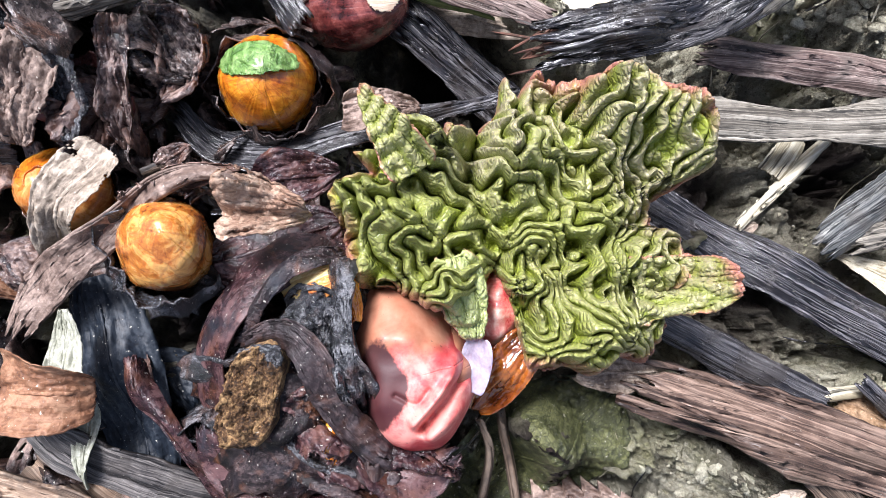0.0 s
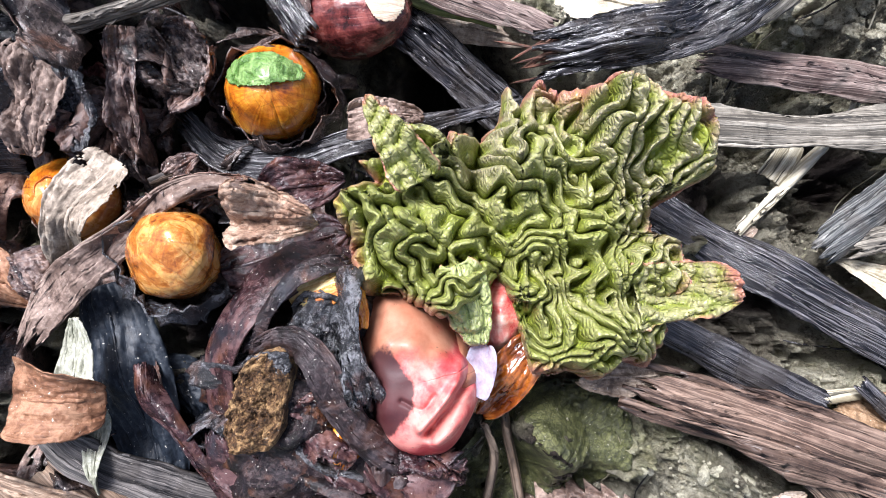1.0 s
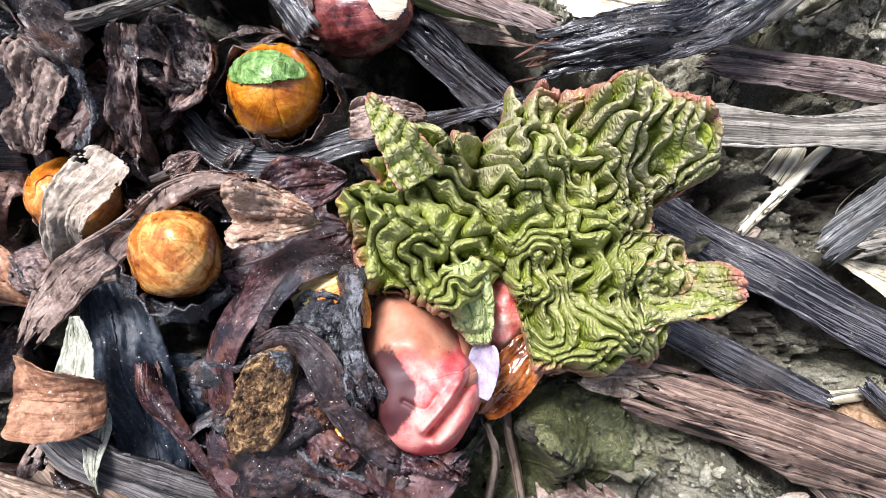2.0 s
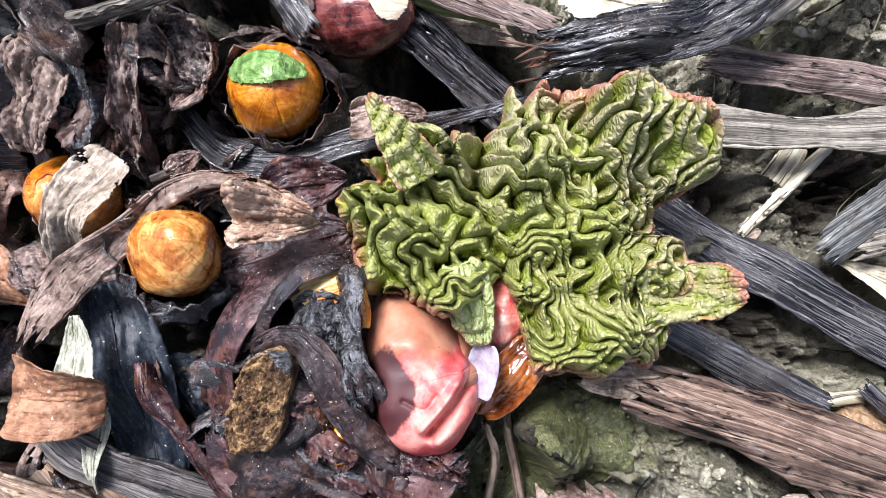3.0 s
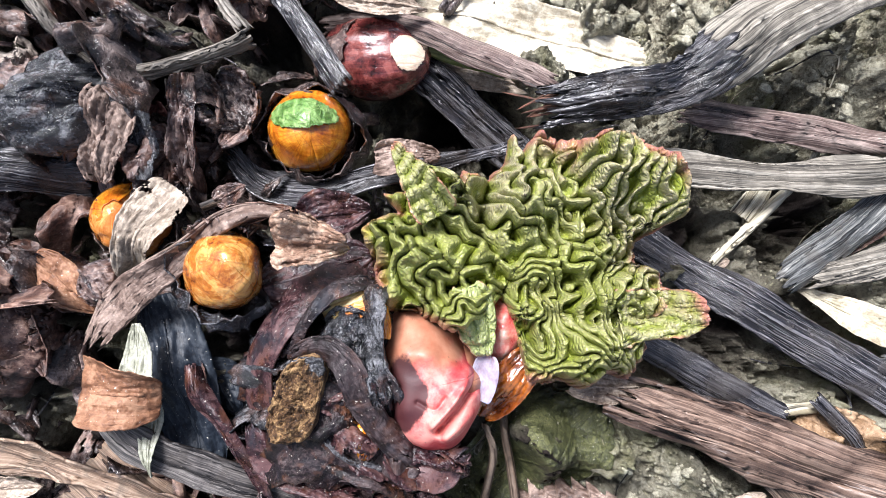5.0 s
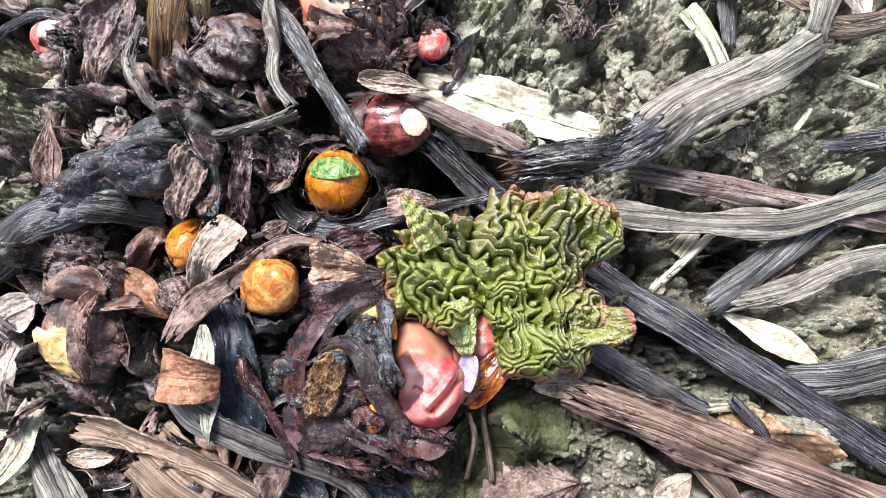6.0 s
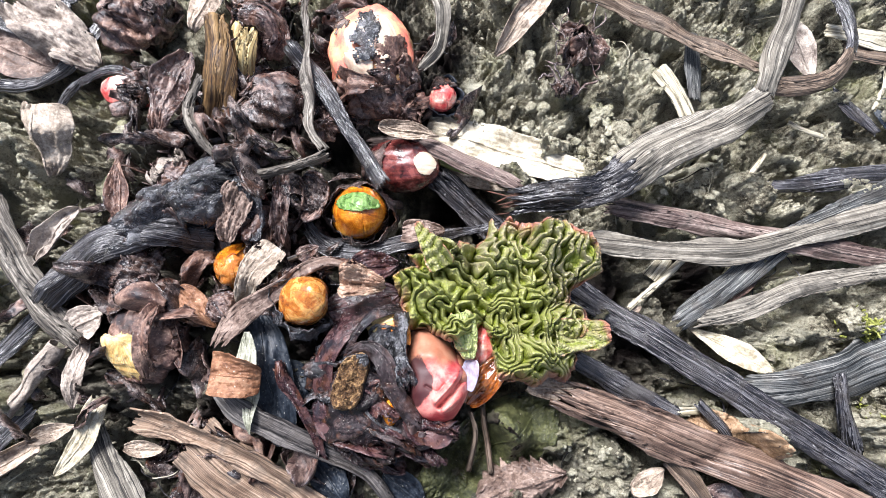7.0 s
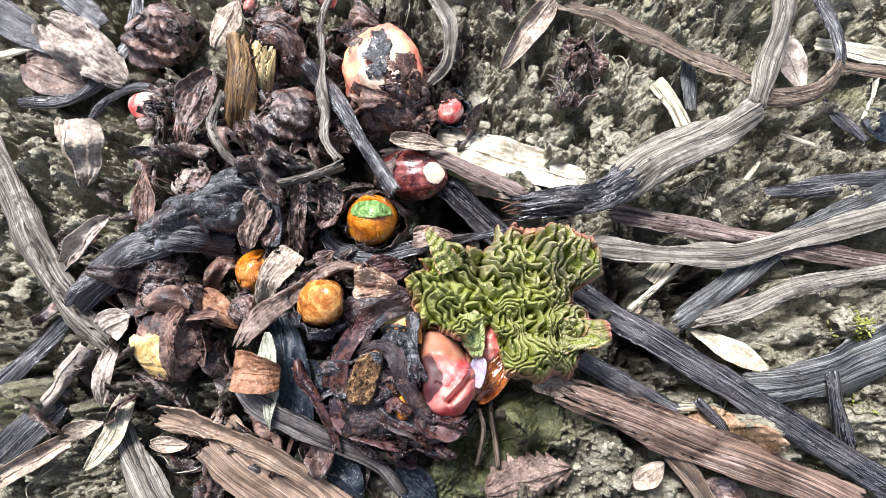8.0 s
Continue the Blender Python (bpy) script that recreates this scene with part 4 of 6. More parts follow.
stalk([(-0.1319, -0.0466, 0.0460), (-0.1168, -0.0598, 0.0460), (-0.0940, -0.0715, 0.0420), (-0.0687, -0.0831, 0.0320), (-0.0465, -0.0940, 0.0220), (-0.0298, -0.1123, 0.0140)], [0.009, 0.013, 0.0125, 0.010, 0.008, 0.006], STRIPGREY, "long grey-black curling dried strip", arch=-0.3, ribs=3, rib=0.0003, roll=[-20, 0, 20, 30], seed=22.8)
stalk([(-0.1809, -0.0709, 0.0260), (-0.1574, -0.0762, 0.0280), (-0.1268, -0.0847, 0.0260), (-0.0961, -0.0982, 0.0220), (-0.0545, -0.1259, 0.0160)], [0.019, 0.016, 0.012, 0.011, 0.01], RUST, "torn curled copper-brown bark strip", arch=-0.4, ribs=2, rib=0.00012, wave=0.002, uneven=0.3, torn=(0.03, 0), roll=[-25, -20, -10, 0], seed=23.2)
stalk([(-0.1474, -0.0815, 0.0160), (-0.1218, -0.1003, 0.0140), (-0.0860, -0.1217, 0.0120)], [0.032, 0.036, 0.04], RUST, "broad reddish-brown fibrous dead stalk", arch=0.2, ribs=6, rib=0.0003, torn=(0.03, 0), seed=24.4)
stalk([(-0.2084, -0.0763, 0.0100), (-0.1965, -0.0976, 0.0100), (-0.1770, -0.1263, 0.0100)], [0.012, 0.02, 0.022], GREY, "grey-brown weathered flat stalk", arch=0.2, ribs=8, torn=(0.08, 0), seed=25.7)
stalk([(-0.2504, -0.0646, 0.0080), (-0.2696, -0.0878, 0.0080), (-0.2898, -0.1122, 0.0080)], [0.016, 0.022, 0.022], BLACK, "dark fibrous flat stalk under a rolled leaf", arch=0.2, ribs=8, seed=26.1)
stalk([(-0.2525, -0.0147, 0.0060), (-0.2722, -0.0391, 0.0060), (-0.2995, -0.0686, 0.0060)], [0.01, 0.014, 0.012], BLACK, "black flat dead strip on soil", seed=27.9)
stalk([(-0.3406, 0.1989, 0.0140), (-0.3108, 0.1817, 0.0120), (-0.2863, 0.1710, 0.0100)], [0.02, 0.02, 0.014], BLACK, "slate-brown flattened dead stalk", arch=0.2, ribs=7, seed=28.3)
stalk([(-0.3002, 0.2206, 0.0140), (-0.2774, 0.2039, 0.0140), (-0.2577, 0.1863, 0.0120)], [0.02, 0.019, 0.014], BLACK, "dark brown flattened dead stalk", arch=0.2, ribs=7, seed=29.8)
stalk([(-0.3105, 0.1319, 0.0080), (-0.2750, 0.1333, 0.0120), (-0.2486, 0.1525, 0.0160), (-0.2332, 0.1806, 0.0200), (-0.2331, 0.2138, 0.0220)], [0.005, 0.01, 0.009, 0.008, 0.008], BLACK, "thin curving dark dried stem", arch=0.4, ribs=4, seed=30.1)
stalk([(-0.1883, 0.1237, 0.0220), (-0.2219, 0.1414, 0.0200), (-0.2499, 0.1286, 0.0140), (-0.2607, 0.1093, 0.0100)], [0.005, 0.006, 0.006, 0.004], BLACK, "thin black looping dried stem", arch=0.4, ribs=3, seed=30.9)
stalk([(-0.0303, 0.2082, 0.0440), (-0.0163, 0.1856, 0.0420), (-0.0169, 0.1597, 0.0380), (-0.0275, 0.1473, 0.0300)], [0.008, 0.011, 0.008, 0.005], GREY, "curled grey-brown dried strip beside a large bud", arch=-0.4, ribs=3, roll=[0, 30, 10, 0], seed=31.4)
stalk([(0.1266, 0.1650, 0.0120), (0.1359, 0.1508, 0.0120), (0.1465, 0.1308, 0.0100)], [0.009, 0.011, 0.008], PALE_FIBRE, "short pale ochre broken stem piece", name="broken_stem", category="stem", arch=0.5, ribs=4, seed=32.4)
stalk([(0.1513, 0.1953, 0.0050), (0.1518, 0.1717, 0.0050), (0.1530, 0.1468, 0.0040)], [0.008, 0.011, 0.008], BLUE, "slate-blue dead strip pressed in soil", seed=33.9)
stalk([(0.2414, 0.1583, 0.0060), (0.2559, 0.1444, 0.0060), (0.2706, 0.1290, 0.0050)], [0.006, 0.012, 0.005], BLACK, "dark frayed strip pressed in soil", seed=34.9)
stalk([(0.2381, 0.1986, 0.0100), (0.2607, 0.1948, 0.0110), (0.2983, 0.1874, 0.0120)], [0.011, 0.012, 0.013], PALE_FIBRE, "cream-white flat wood chip", name="wood_chip", category="wood chip", arch=0.05, ribs=3, rib=0.0002, torn=(0.02, 0), seed=35.5)
stalk([(0.2501, 0.1873, 0.0080), (0.2772, 0.1834, 0.0080), (0.3080, 0.1793, 0.0080)], [0.012, 0.012, 0.012], BROWN, "brown flat stalk under a wood chip", seed=36.5)
stalk([(0.1241, 0.0278, -0.0030), (0.1307, 0.0358, -0.0030), (0.1358, 0.0429, -0.0030)], [0.009, 0.011, 0.008], PALE_FIBRE, "short whitish broken stem piece", name="broken_stem", category="stem", arch=0.5, ribs=3, seed=37.5)
stalk([(0.1080, 0.0076, 0.0030), (0.1263, 0.0229, 0.0010), (0.1478, 0.0452, 0.0010), (0.1591, 0.0618, 0.0020)], [0.003, 0.003, 0.003, 0.003], PALE_FIBRE, "thin pale dry grass stem", name="grass_stem", category="stem", arch=0.5, ribs=1, rib=0.0001, seed=38.5)
stalk([(-0.3321, 0.1668, 0.0060), (-0.3162, 0.1713, 0.0070), (-0.2970, 0.1751, 0.0080)], [0.005, 0.006, 0.005], PALE_FIBRE, "pale dry stem on soil", name="grass_stem", category="stem", arch=0.5, ribs=2, seed=39.5)
stalk([(0.1348, -0.0528, 0.0060), (0.1508, -0.0514, 0.0060)], [0.004, 0.004], PALE_FIBRE, "short pale dry stem", name="grass_stem", category="stem", arch=0.5, ribs=1, seed=40.5)
stalk([(0.2694, 0.1450, 0.0060), (0.2765, 0.1598, 0.0060), (0.2849, 0.1899, 0.0060)], [0.002, 0.0025, 0.002], PALE_FIBRE, "thin pale dry grass blade", name="grass_stem", category="stem", arch=0.5, ribs=1, rib=0.0001, seed=41.5)
stalk([(0.1800, 0.0884, 0.0060), (0.1891, 0.1021, 0.0080), (0.1982, 0.1132, 0.0060)], [0.002, 0.0025, 0.002], PALE_FIBRE, "thin pale dry grass blade", name="grass_stem", category="stem", arch=0.5, ribs=1, rib=0.0001, seed=42.5)
stalk([(0.2128, 0.1342, 0.0060), (0.2197, 0.1300, 0.0070), (0.2353, 0.1258, 0.0060)], [0.002, 0.0025, 0.002], PALE_FIBRE, "thin pale dry grass blade", name="grass_stem", category="stem", arch=0.5, ribs=1, rib=0.0001, seed=43.5)
stalk([(0.1470, -0.0462, 0.0120), (0.1629, -0.0626, 0.0100), (0.1753, -0.0773, 0.0080)], [0.004, 0.006, 0.004], BLACK, "thin dark twig between two stalks", name="twig", category="twig", arch=0.6, ribs=2, seed=44.5)
stalk([(0.0182, -0.0503, 0.0240), (0.0208, -0.0633, 0.0160), (0.0242, -0.0785, 0.0100), (0.0264, -0.0930, 0.0080)], [0.0011, 0.0016, 0.0018, 0.0018], BROWN, "thin grey-brown twig beside rotting leaf", name="twig", category="twig", arch=0.7, ribs=2, rib=0.0002, seed=45.5)
stalk([(0.0121, -0.0578, 0.0240), (0.0159, -0.0686, 0.0180), (0.0151, -0.0818, 0.0120), (0.0133, -0.0930, 0.0080)], [0.001, 0.0012, 0.0014, 0.0013], BROWN, "thin curved brown root", name="root", category="root", arch=0.7, ribs=2, rib=0.0002, seed=46.5)
stalk([(-0.0973, 0.0228, 0.0340), (-0.0891, 0.0261, 0.0340), (-0.0827, 0.0299, 0.0340)], [0.0018, 0.0018, 0.0014], BROWN, "thin dry leaf stem", name="leaf_stem", category="stem", arch=0.7, ribs=1, rib=0.0001, seed=47.5)


def sink_stalks():
    """The soil lies lower along the stalks, so that they shade it."""
    X, Y = np.meshgrid(np.linspace(-0.42, 0.42, 300), np.linspace(-0.36, 0.42, 280), indexing="ij")
    d = np.full_like(X, 1.0)
    for line in STALK_LINES:
        for p in line[::6]:
            d = np.minimum(d, np.hypot(X - p[0], Y - p[1]))
    deep = 0.008 * np.exp(-((d / 0.013) ** 2))
    for _ in range(3):
        deep = (deep + np.roll(deep, 1, 0) + np.roll(deep, -1, 0) + np.roll(deep, 1, 1) + np.roll(deep, -1, 1)) / 5
    TRENCH.append(deep)


sink_stalks()
build_ground()

# ---- fallen leaves ----
def dry_leaf(base, tip, width, material, label, drape=0.0, **k):
    V, UV, up = blade(base, tip, width, grid_only=True, **k)
    if drape:
        low = np.mean([ground_z(V[..., 0] + dx, V[..., 1] + dy) for dx in (-0.005, 0, 0.005) for dy in (-0.005, 0, 0.005)], 0)
        V[..., 2] = low + drape + 0.5 * (V[..., 2] - V[..., 2].mean())
    LEAF_LINES.append(V[::4, ::4, :2].reshape(-1, 2))
    ob = thing("dry_leaf", (*V.reshape(-1, 3).mean(0)[:2], V[..., 2].min()), label, "dry leaf")
    part("blade", sheet(V, UV, 0.0003, UV_keep(V, UV, k)), material, ob)
    n, m = V.shape[:2]
    path = V[2 : n - 4, m // 2] + up * 0.0001
    part("midrib", tube(path, 0.00045 if width < 0.02 else 0.0007), material, ob)
    return ob


dry_leaf((-0.0227, 0.1174, 0.0040), (0.0872, 0.0917, 0.0010), 0.029, WHITE_LEAF, "long cream-white dry leaf lying on soil", bend=0.003, curl=25, shape=(0.55, 0.4), wave=0.0015, jag=0.05, seed=1.3)
dry_leaf((-0.0125, 0.0916, 0.0000), (0.0359, 0.0840, -0.0040), 0.013, CREAMTAN, "tan dry leaf tucked under a pale leaf", curl=20, shape=(0.6, 0.5), seed=1.9)
stalk([(-0.0178, 0.0973, 0.0060), (0.0002, 0.0924, 0.0060), (0.0198, 0.0866, 0.0060)], [0.003, 0.0045, 0.003], GREENISH, "narrow green-tinged dead stem", name="green_stem", category="stem", arch=0.5, ribs=2, rib=0.0002, seed=1.7)
dry_leaf((-0.0510, 0.1081, 0.0320), (-0.0145, 0.1070, 0.0220), 0.012, TAN, "narrow tan dry leaf beside the crown", curl=50, seed=2.6)
dry_leaf((0.1441, 0.0009, -0.0040), (0.1956, -0.0270, 0.0090), 0.0150, PALE, "pointed cream-yellow dry leaf on soil", curl=20, shape=(1.5, 0.95), wave=0.001, seed=2.9)
dry_leaf((0.1463, -0.0553, 0.0150), (0.2018, -0.0868, 0.0160), 0.026, BEECH, "orange-brown veined dry leaf under a stalk", curl=15, shape=(0.8, 0.6), veins=12, vein=0.0007, wave=0.001, drape=0.013, seed=3.9)
dry_leaf((0.2119, 0.2049, 0.0120), (0.2269, 0.1632, 0.0120), 0.02, GREYTAN, "pinkish-tan dry leaf behind a stalk", curl=30, seed=4.7)
dry_leaf((0.0555, 0.2217, 0.0160), (0.0198, 0.1686, 0.0120), 0.022, TAN, "curled tan dry leaf with a pale edge", curl=70, bend=0.006, roll=20, seed=5.9)
dry_leaf((-0.0316, 0.0421, 0.0400), (-0.0078, 0.0450, 0.0320), 0.013, DULL, "tan dry leaf half hidden under a young leaf", curl=25, bend=0.002, shape=(0.55, 0.5), wave=0.0025, torn=0.9, seed=6.4)
dry_leaf((0.0433, -0.0424, 0.0260), (0.0752, -0.0426, 0.0200), 0.014, TAN, "small tan dry leaf under the young leaf", curl=40, seed=6.9)
dry_leaf((0.1079, 0.0042, 0.0040), (0.1174, 0.0095, 0.0040), 0.006, TAN, "small tan leaf scrap on soil", curl=20, seed=7.2)
dry_leaf((0.1890, 0.0333, 0.0050), (0.1532, 0.0112, 0.0050), 0.016, RED_LEAF, "mottled brown leaf remnant on soil", curl=10, seed=7.8)
dry_leaf((-0.0991, 0.0270, 0.0500), (-0.1187, -0.0048, 0.0480), 0.0200, CREAMTAN, "folded grey-tan dry leaf leaning over an orange bud", curl=35, fold=0.2, bend=0.006, sway=0.001, shape=(0.4, 0.5), roll=[-10, 10], wave=0.0018, jag=0.05, veins=3, vein=0.0001, torn=0.9, seed=8.1)
stalk([(-0.0558, 0.0175, 0.0560), (-0.0700, 0.0191, 0.0600), (-0.0820, 0.0141, 0.0610), (-0.0938, 0.0044, 0.0580), (-0.1078, -0.0055, 0.0540), (-0.1215, -0.0161, 0.0490), (-0.1311, -0.0297, 0.0440)], [0.002, 0.0035, 0.006, 0.0095, 0.0125, 0.012, 0.006], DULL, "long curled brown bract arching beside a golden bud", name="bract_strip", category="bract", arch=[0.4, 0.3, -0.2, -0.3, -0.4], ribs=3, rib=0.0003, wave=0.0015, roll=[0, 25, 20, 0, -20], uneven=0.15, torn=(0.0, 0.06), strands=0, seed=8.8)
dry_leaf((-0.0619, 0.0094, 0.0630), (-0.0380, 0.0079, 0.0620), 0.021, CRUMPLED, "crumpled copper-brown dry leaf beside a golden bud", curl=20, bend=0.005, wave=0.004, shape=(0.45, 0.6), jag=0.08, torn=0.4, seed=9.4)
dry_leaf((-0.0847, 0.0161, 0.0520), (-0.0589, 0.0208, 0.0540), 0.01, RED_LEAF, "curled brown bract edge above a golden bud", curl=80, bend=0.004, seed=9.9)
dry_leaf((-0.1284, -0.0435, 0.0540), (-0.1023, -0.0442, 0.0500), 0.026, PEEL, "copper-brown curled strip of peeling bark", curl=[50, 70], bend=0.005, shape=(0.45, 0.12), veins=1, vein=0.0, roll=[10, -15], seed=10.2)
dry_leaf((-0.1114, -0.0200, 0.0500), (-0.1067, -0.0740, 0.0440), 0.0115, SAGE, "narrow pale sage-green dry leaf", curl=25, bend=0.003, shape=(0.8, 0.8), seed=10.8)
dry_leaf((-0.1108, -0.0107, 0.0380), (-0.0913, -0.0804, 0.0300), 0.026, INK, "wide blue-black wet rotting leaf", curl=-25, bend=0.003, shape=(0.9, 0.4), wave=0.0015, jag=0.03, veins=1, vein=0.00002, seed=11.4)
stalk([(-0.0947, -0.0352, 0.0440), (-0.0915, -0.0445, 0.0460), (-0.0845, -0.0538, 0.0450), (-0.0776, -0.0649, 0.0410), (-0.0718, -0.0771, 0.0350), (-0.0682, -0.0883, 0.0280)], [0.004, 0.0056, 0.005, 0.0048, 0.0044, 0.003], WRAP, "narrow purple-brown curled bract strip", name="bract_strip", category="bract", arch=0.4, ribs=2, rib=0.0003, wave=0.0012, roll=[20, -15, 10, 30], uneven=0.2, strands=0, seed=11.9)
# dark sheet added where the pit beside the golden bud is only in shade
dry_leaf((-0.0950, -0.0346, 0.0300), (-0.0823, -0.0574, 0.0260), 0.02, INK, "blue-black sheet added for the shade of a hollow", curl=-60, seed=12.2)
dry_leaf((-0.1015, -0.0306, 0.0340), (-0.0912, -0.0447, 0.0360), 0.008, RED_LEAF, "small rust-brown bract scrap", curl=60, seed=12.5)
dry_leaf((-0.1984, -0.0542, 0.0220), (-0.2256, -0.1061, 0.0120), 0.015, PALE, "slender curved cream dry leaf", curl=40, bend=0.003, sway=-0.006, shape=(0.7, 0.7), wave=0.001, seed=12.9)
dry_leaf((-0.2307, -0.0318, 0.0240), (-0.2615, -0.0762, 0.0140), 0.026, GREYTAN, "rolled-up grey-tan dry leaf", curl=-150, bend=0.002, shape=(0.55, 0.2), wave=0.001, seed=13.5)
dry_leaf((-0.2370, -0.0893, 0.0120), (-0.2880, -0.1220, 0.0080), 0.024, TAN, "rolled tan dry leaf lying on soil", curl=110, shape=(0.6, 0.25), seed=13.9)
dry_leaf((-0.2128, -0.0302, 0.0220), (-0.2179, -0.0679, 0.0180), 0.014, GREYTAN, "small curled tan leaf beside a yellow bud", curl=60, bend=0.004, seed=14.2)
dry_leaf((-0.2450, -0.0866, 0.0080), (-0.2187, -0.0785, 0.0100), 0.013, TAN, "small curled tan leaf scrap", curl=60, seed=14.8)
dry_leaf((-0.1873, -0.0885, 0.0140), (-0.1646, -0.0891, 0.0140), 0.011, TAN, "small tan leaf scrap under bark", curl=50, seed=15.1)
dry_leaf((-0.2518, 0.1055, 0.0460), (-0.2505, 0.0706, 0.0200), 0.034, CREAMTAN, "folded light-brown dry leaf standing on soil", curl=20, fold=-0.7, roll=[-10, -25], bend=0.004, shape=(0.5, 0.45), wave=0.002, jag=0.05, torn=0.5, seed=15.7)
dry_leaf((-0.2900, 0.1841, 0.0240), (-0.2328, 0.1439, 0.0180), 0.036, GREYTAN, "crumpled grey-pink dry leaf", curl=-25, fold=0.2, bend=0.006, wave=0.004, jag=0.03, torn=0.6, shape=(0.75, 0.5), seed=16.1)
dry_leaf((-0.3134, 0.1633, 0.0060), (-0.2624, 0.1442, 0.0060), 0.034, DULL, "dark brown flat leaf on soil", curl=20, seed=16.8)
dry_leaf((-0.2240, 0.0483, 0.0300), (-0.2592, 0.0136, 0.0120), 0.018, GREYTAN, "curled pale-brown dry leaf by a stalk", curl=80, bend=0.004, shape=(0.9, 0.5), seed=17.5)
dry_leaf((-0.2060, 0.0802, 0.0320), (-0.1970, 0.0409, 0.0280), 0.016, RED_LEAF, "curled dark red-brown bract", curl=60, bend=0.004, shape=(1.3, 0.6), seed=17.9)
dry_leaf((-0.2065, -0.0124, 0.0220), (-0.2334, -0.0271, 0.0140), 0.02, GREYTAN, "grey leaf fragment beside a yellow bud", curl=20, torn=0.9, seed=18.3)
dry_leaf((-0.1659, 0.1441, 0.0440), (-0.1807, 0.0931, 0.0360), 0.026, BRACT_RED, "large withered purple-brown bract", curl=45, bend=0.006, wave=0.003, torn=0.9, seed=18.9)
dry_leaf((-0.1603, 0.2011, 0.0300), (-0.1714, 0.1652, 0.0300), 0.018, TAN, "tan dry leaf at the crown's edge", curl=40, seed=19.4)
dry_leaf((-0.1574, 0.0038, 0.0360), (-0.1344, -0.0173, 0.0360), 0.016, PEEL, "crumpled red-brown leaf beside a yellow bud", curl=45, wave=0.002, torn=0.9, seed=19.8)
dry_leaf((-0.1650, -0.0056, 0.0400), (-0.1526, -0.0415, 0.0340), 0.014, RED_LEAF, "crumpled dark brown bract against a bud", curl=50, wave=0.002, torn=0.9, seed=20.2)
dry_leaf((-0.0015, -0.1053, 0.0090), (0.0616, -0.0502, 0.0090), 0.048, MOULD, "rotting olive-green leaf with a net of veins", curl=15, shape=(0.9, 0.5), veins=6, vein=0.0006, torn=0.5, wave=0.003, drape=0.009, seed=20.7)
dry_leaf((-0.0080, -0.1155, 0.0080), (0.0077, -0.0749, 0.0090), 0.028, MOULD, "rotting dark green leaf scrap", curl=15, torn=0.6, wave=0.003, drape=0.008, seed=20.9)
dry_leaf((0.0192, -0.1075, 0.0100), (0.0694, -0.0906, 0.0160), 0.036, DULL, "toothed brown dry leaf on soil", curl=-30, fold=-0.3, teeth=0.35, wave=0.003, seed=21.3)
dry_leaf((0.1086, -0.1002, 0.0090), (0.1268, -0.0858, 0.0120), 0.016, TAN, "small curled tan leaf scrap", curl=70, seed=21.8)
dry_leaf((-0.0761, -0.0881, 0.0160), (-0.0561, -0.1142, 0.0100), 0.02, INK, "blue-black leaf under a dried strip", curl=20, seed=22.3)
dry_leaf((-0.0364, -0.0966, 0.0120), (-0.0115, -0.1131, 0.0080), 0.022, INK, "blue-black wet leaf scrap on soil", curl=30, seed=22.9)
dry_leaf((0.2719, 0.1513, 0.0060), (0.2932, 0.1317, 0.0060), 0.018, INK, "slate-blue dark leaf on soil", curl=20, seed=23.3)
dry_leaf((-0.0562, -0.0914, 0.0080), (-0.0732, -0.1238, 0.0060), 0.02, BRACT, "dark fibrous bract lying on soil", curl=20, seed=23.8)
dry_leaf((0.1474, -0.1037, 0.0060), (0.1814, -0.1120, 0.0060), 0.03, BRACT_RED, "frosted purple-brown leaf under a stalk", curl=20, seed=24.3)


dry_leaf((-0.1017, 0.0709, 0.0460), (-0.1021, 0.0308, 0.0340), 0.013, BRACT_RED, "curled purple-brown bract on the crown", curl=70, bend=0.003, wave=0.003, shape=(0.8, 0.4), jag=0.1, torn=0.9, seed=30.2)
dry_leaf((-0.0947, 0.0689, 0.0420), (-0.0806, 0.0545, 0.0360), 0.026, BRACT, "broad black-brown withered bract on the crown", curl=-35, wave=0.004, shape=(0.7, 0.4), jag=0.1, torn=0.9, seed=30.9)
dry_leaf((-0.1227, 0.0615, 0.0540), (-0.1301, 0.0292, 0.0500), 0.017, DULL, "wrinkled grey-tan skin of a rotten stalk", curl=-40, bend=0.004, wave=0.003, shape=(0.7, 0.3), jag=0.1, torn=0.9, seed=31.6)
dry_leaf((-0.1155, 0.0310, 0.0460), (-0.1207, 0.0641, 0.0560), 0.016, CHAR, "glossy black skin of a rotten stalk", curl=-40, wave=0.004, shape=(0.7, 0.3), jag=0.1, torn=0.9, seed=32.3)
dry_leaf((-0.1148, 0.0516, 0.0420), (-0.1095, 0.0317, 0.0340), 0.016, RED_LEAF, "crumpled red-brown bract on the crown", curl=-40, wave=0.004, shape=(0.7, 0.4), jag=0.1, torn=0.9, seed=33.1)
dry_leaf((-0.0895, 0.0467, 0.0340), (-0.0766, 0.0669, 0.0400), 0.014, BRACT_RED, "narrow withered purple-brown bract", curl=50, wave=0.003, jag=0.1, torn=0.9, seed=33.9)
dry_leaf((-0.0919, 0.0251, 0.0400), (-0.0786, 0.0296, 0.0400), 0.010, BRACT_RED, "small brown bract scrap on the crown", curl=50, wave=0.002, jag=0.1, seed=34.6)
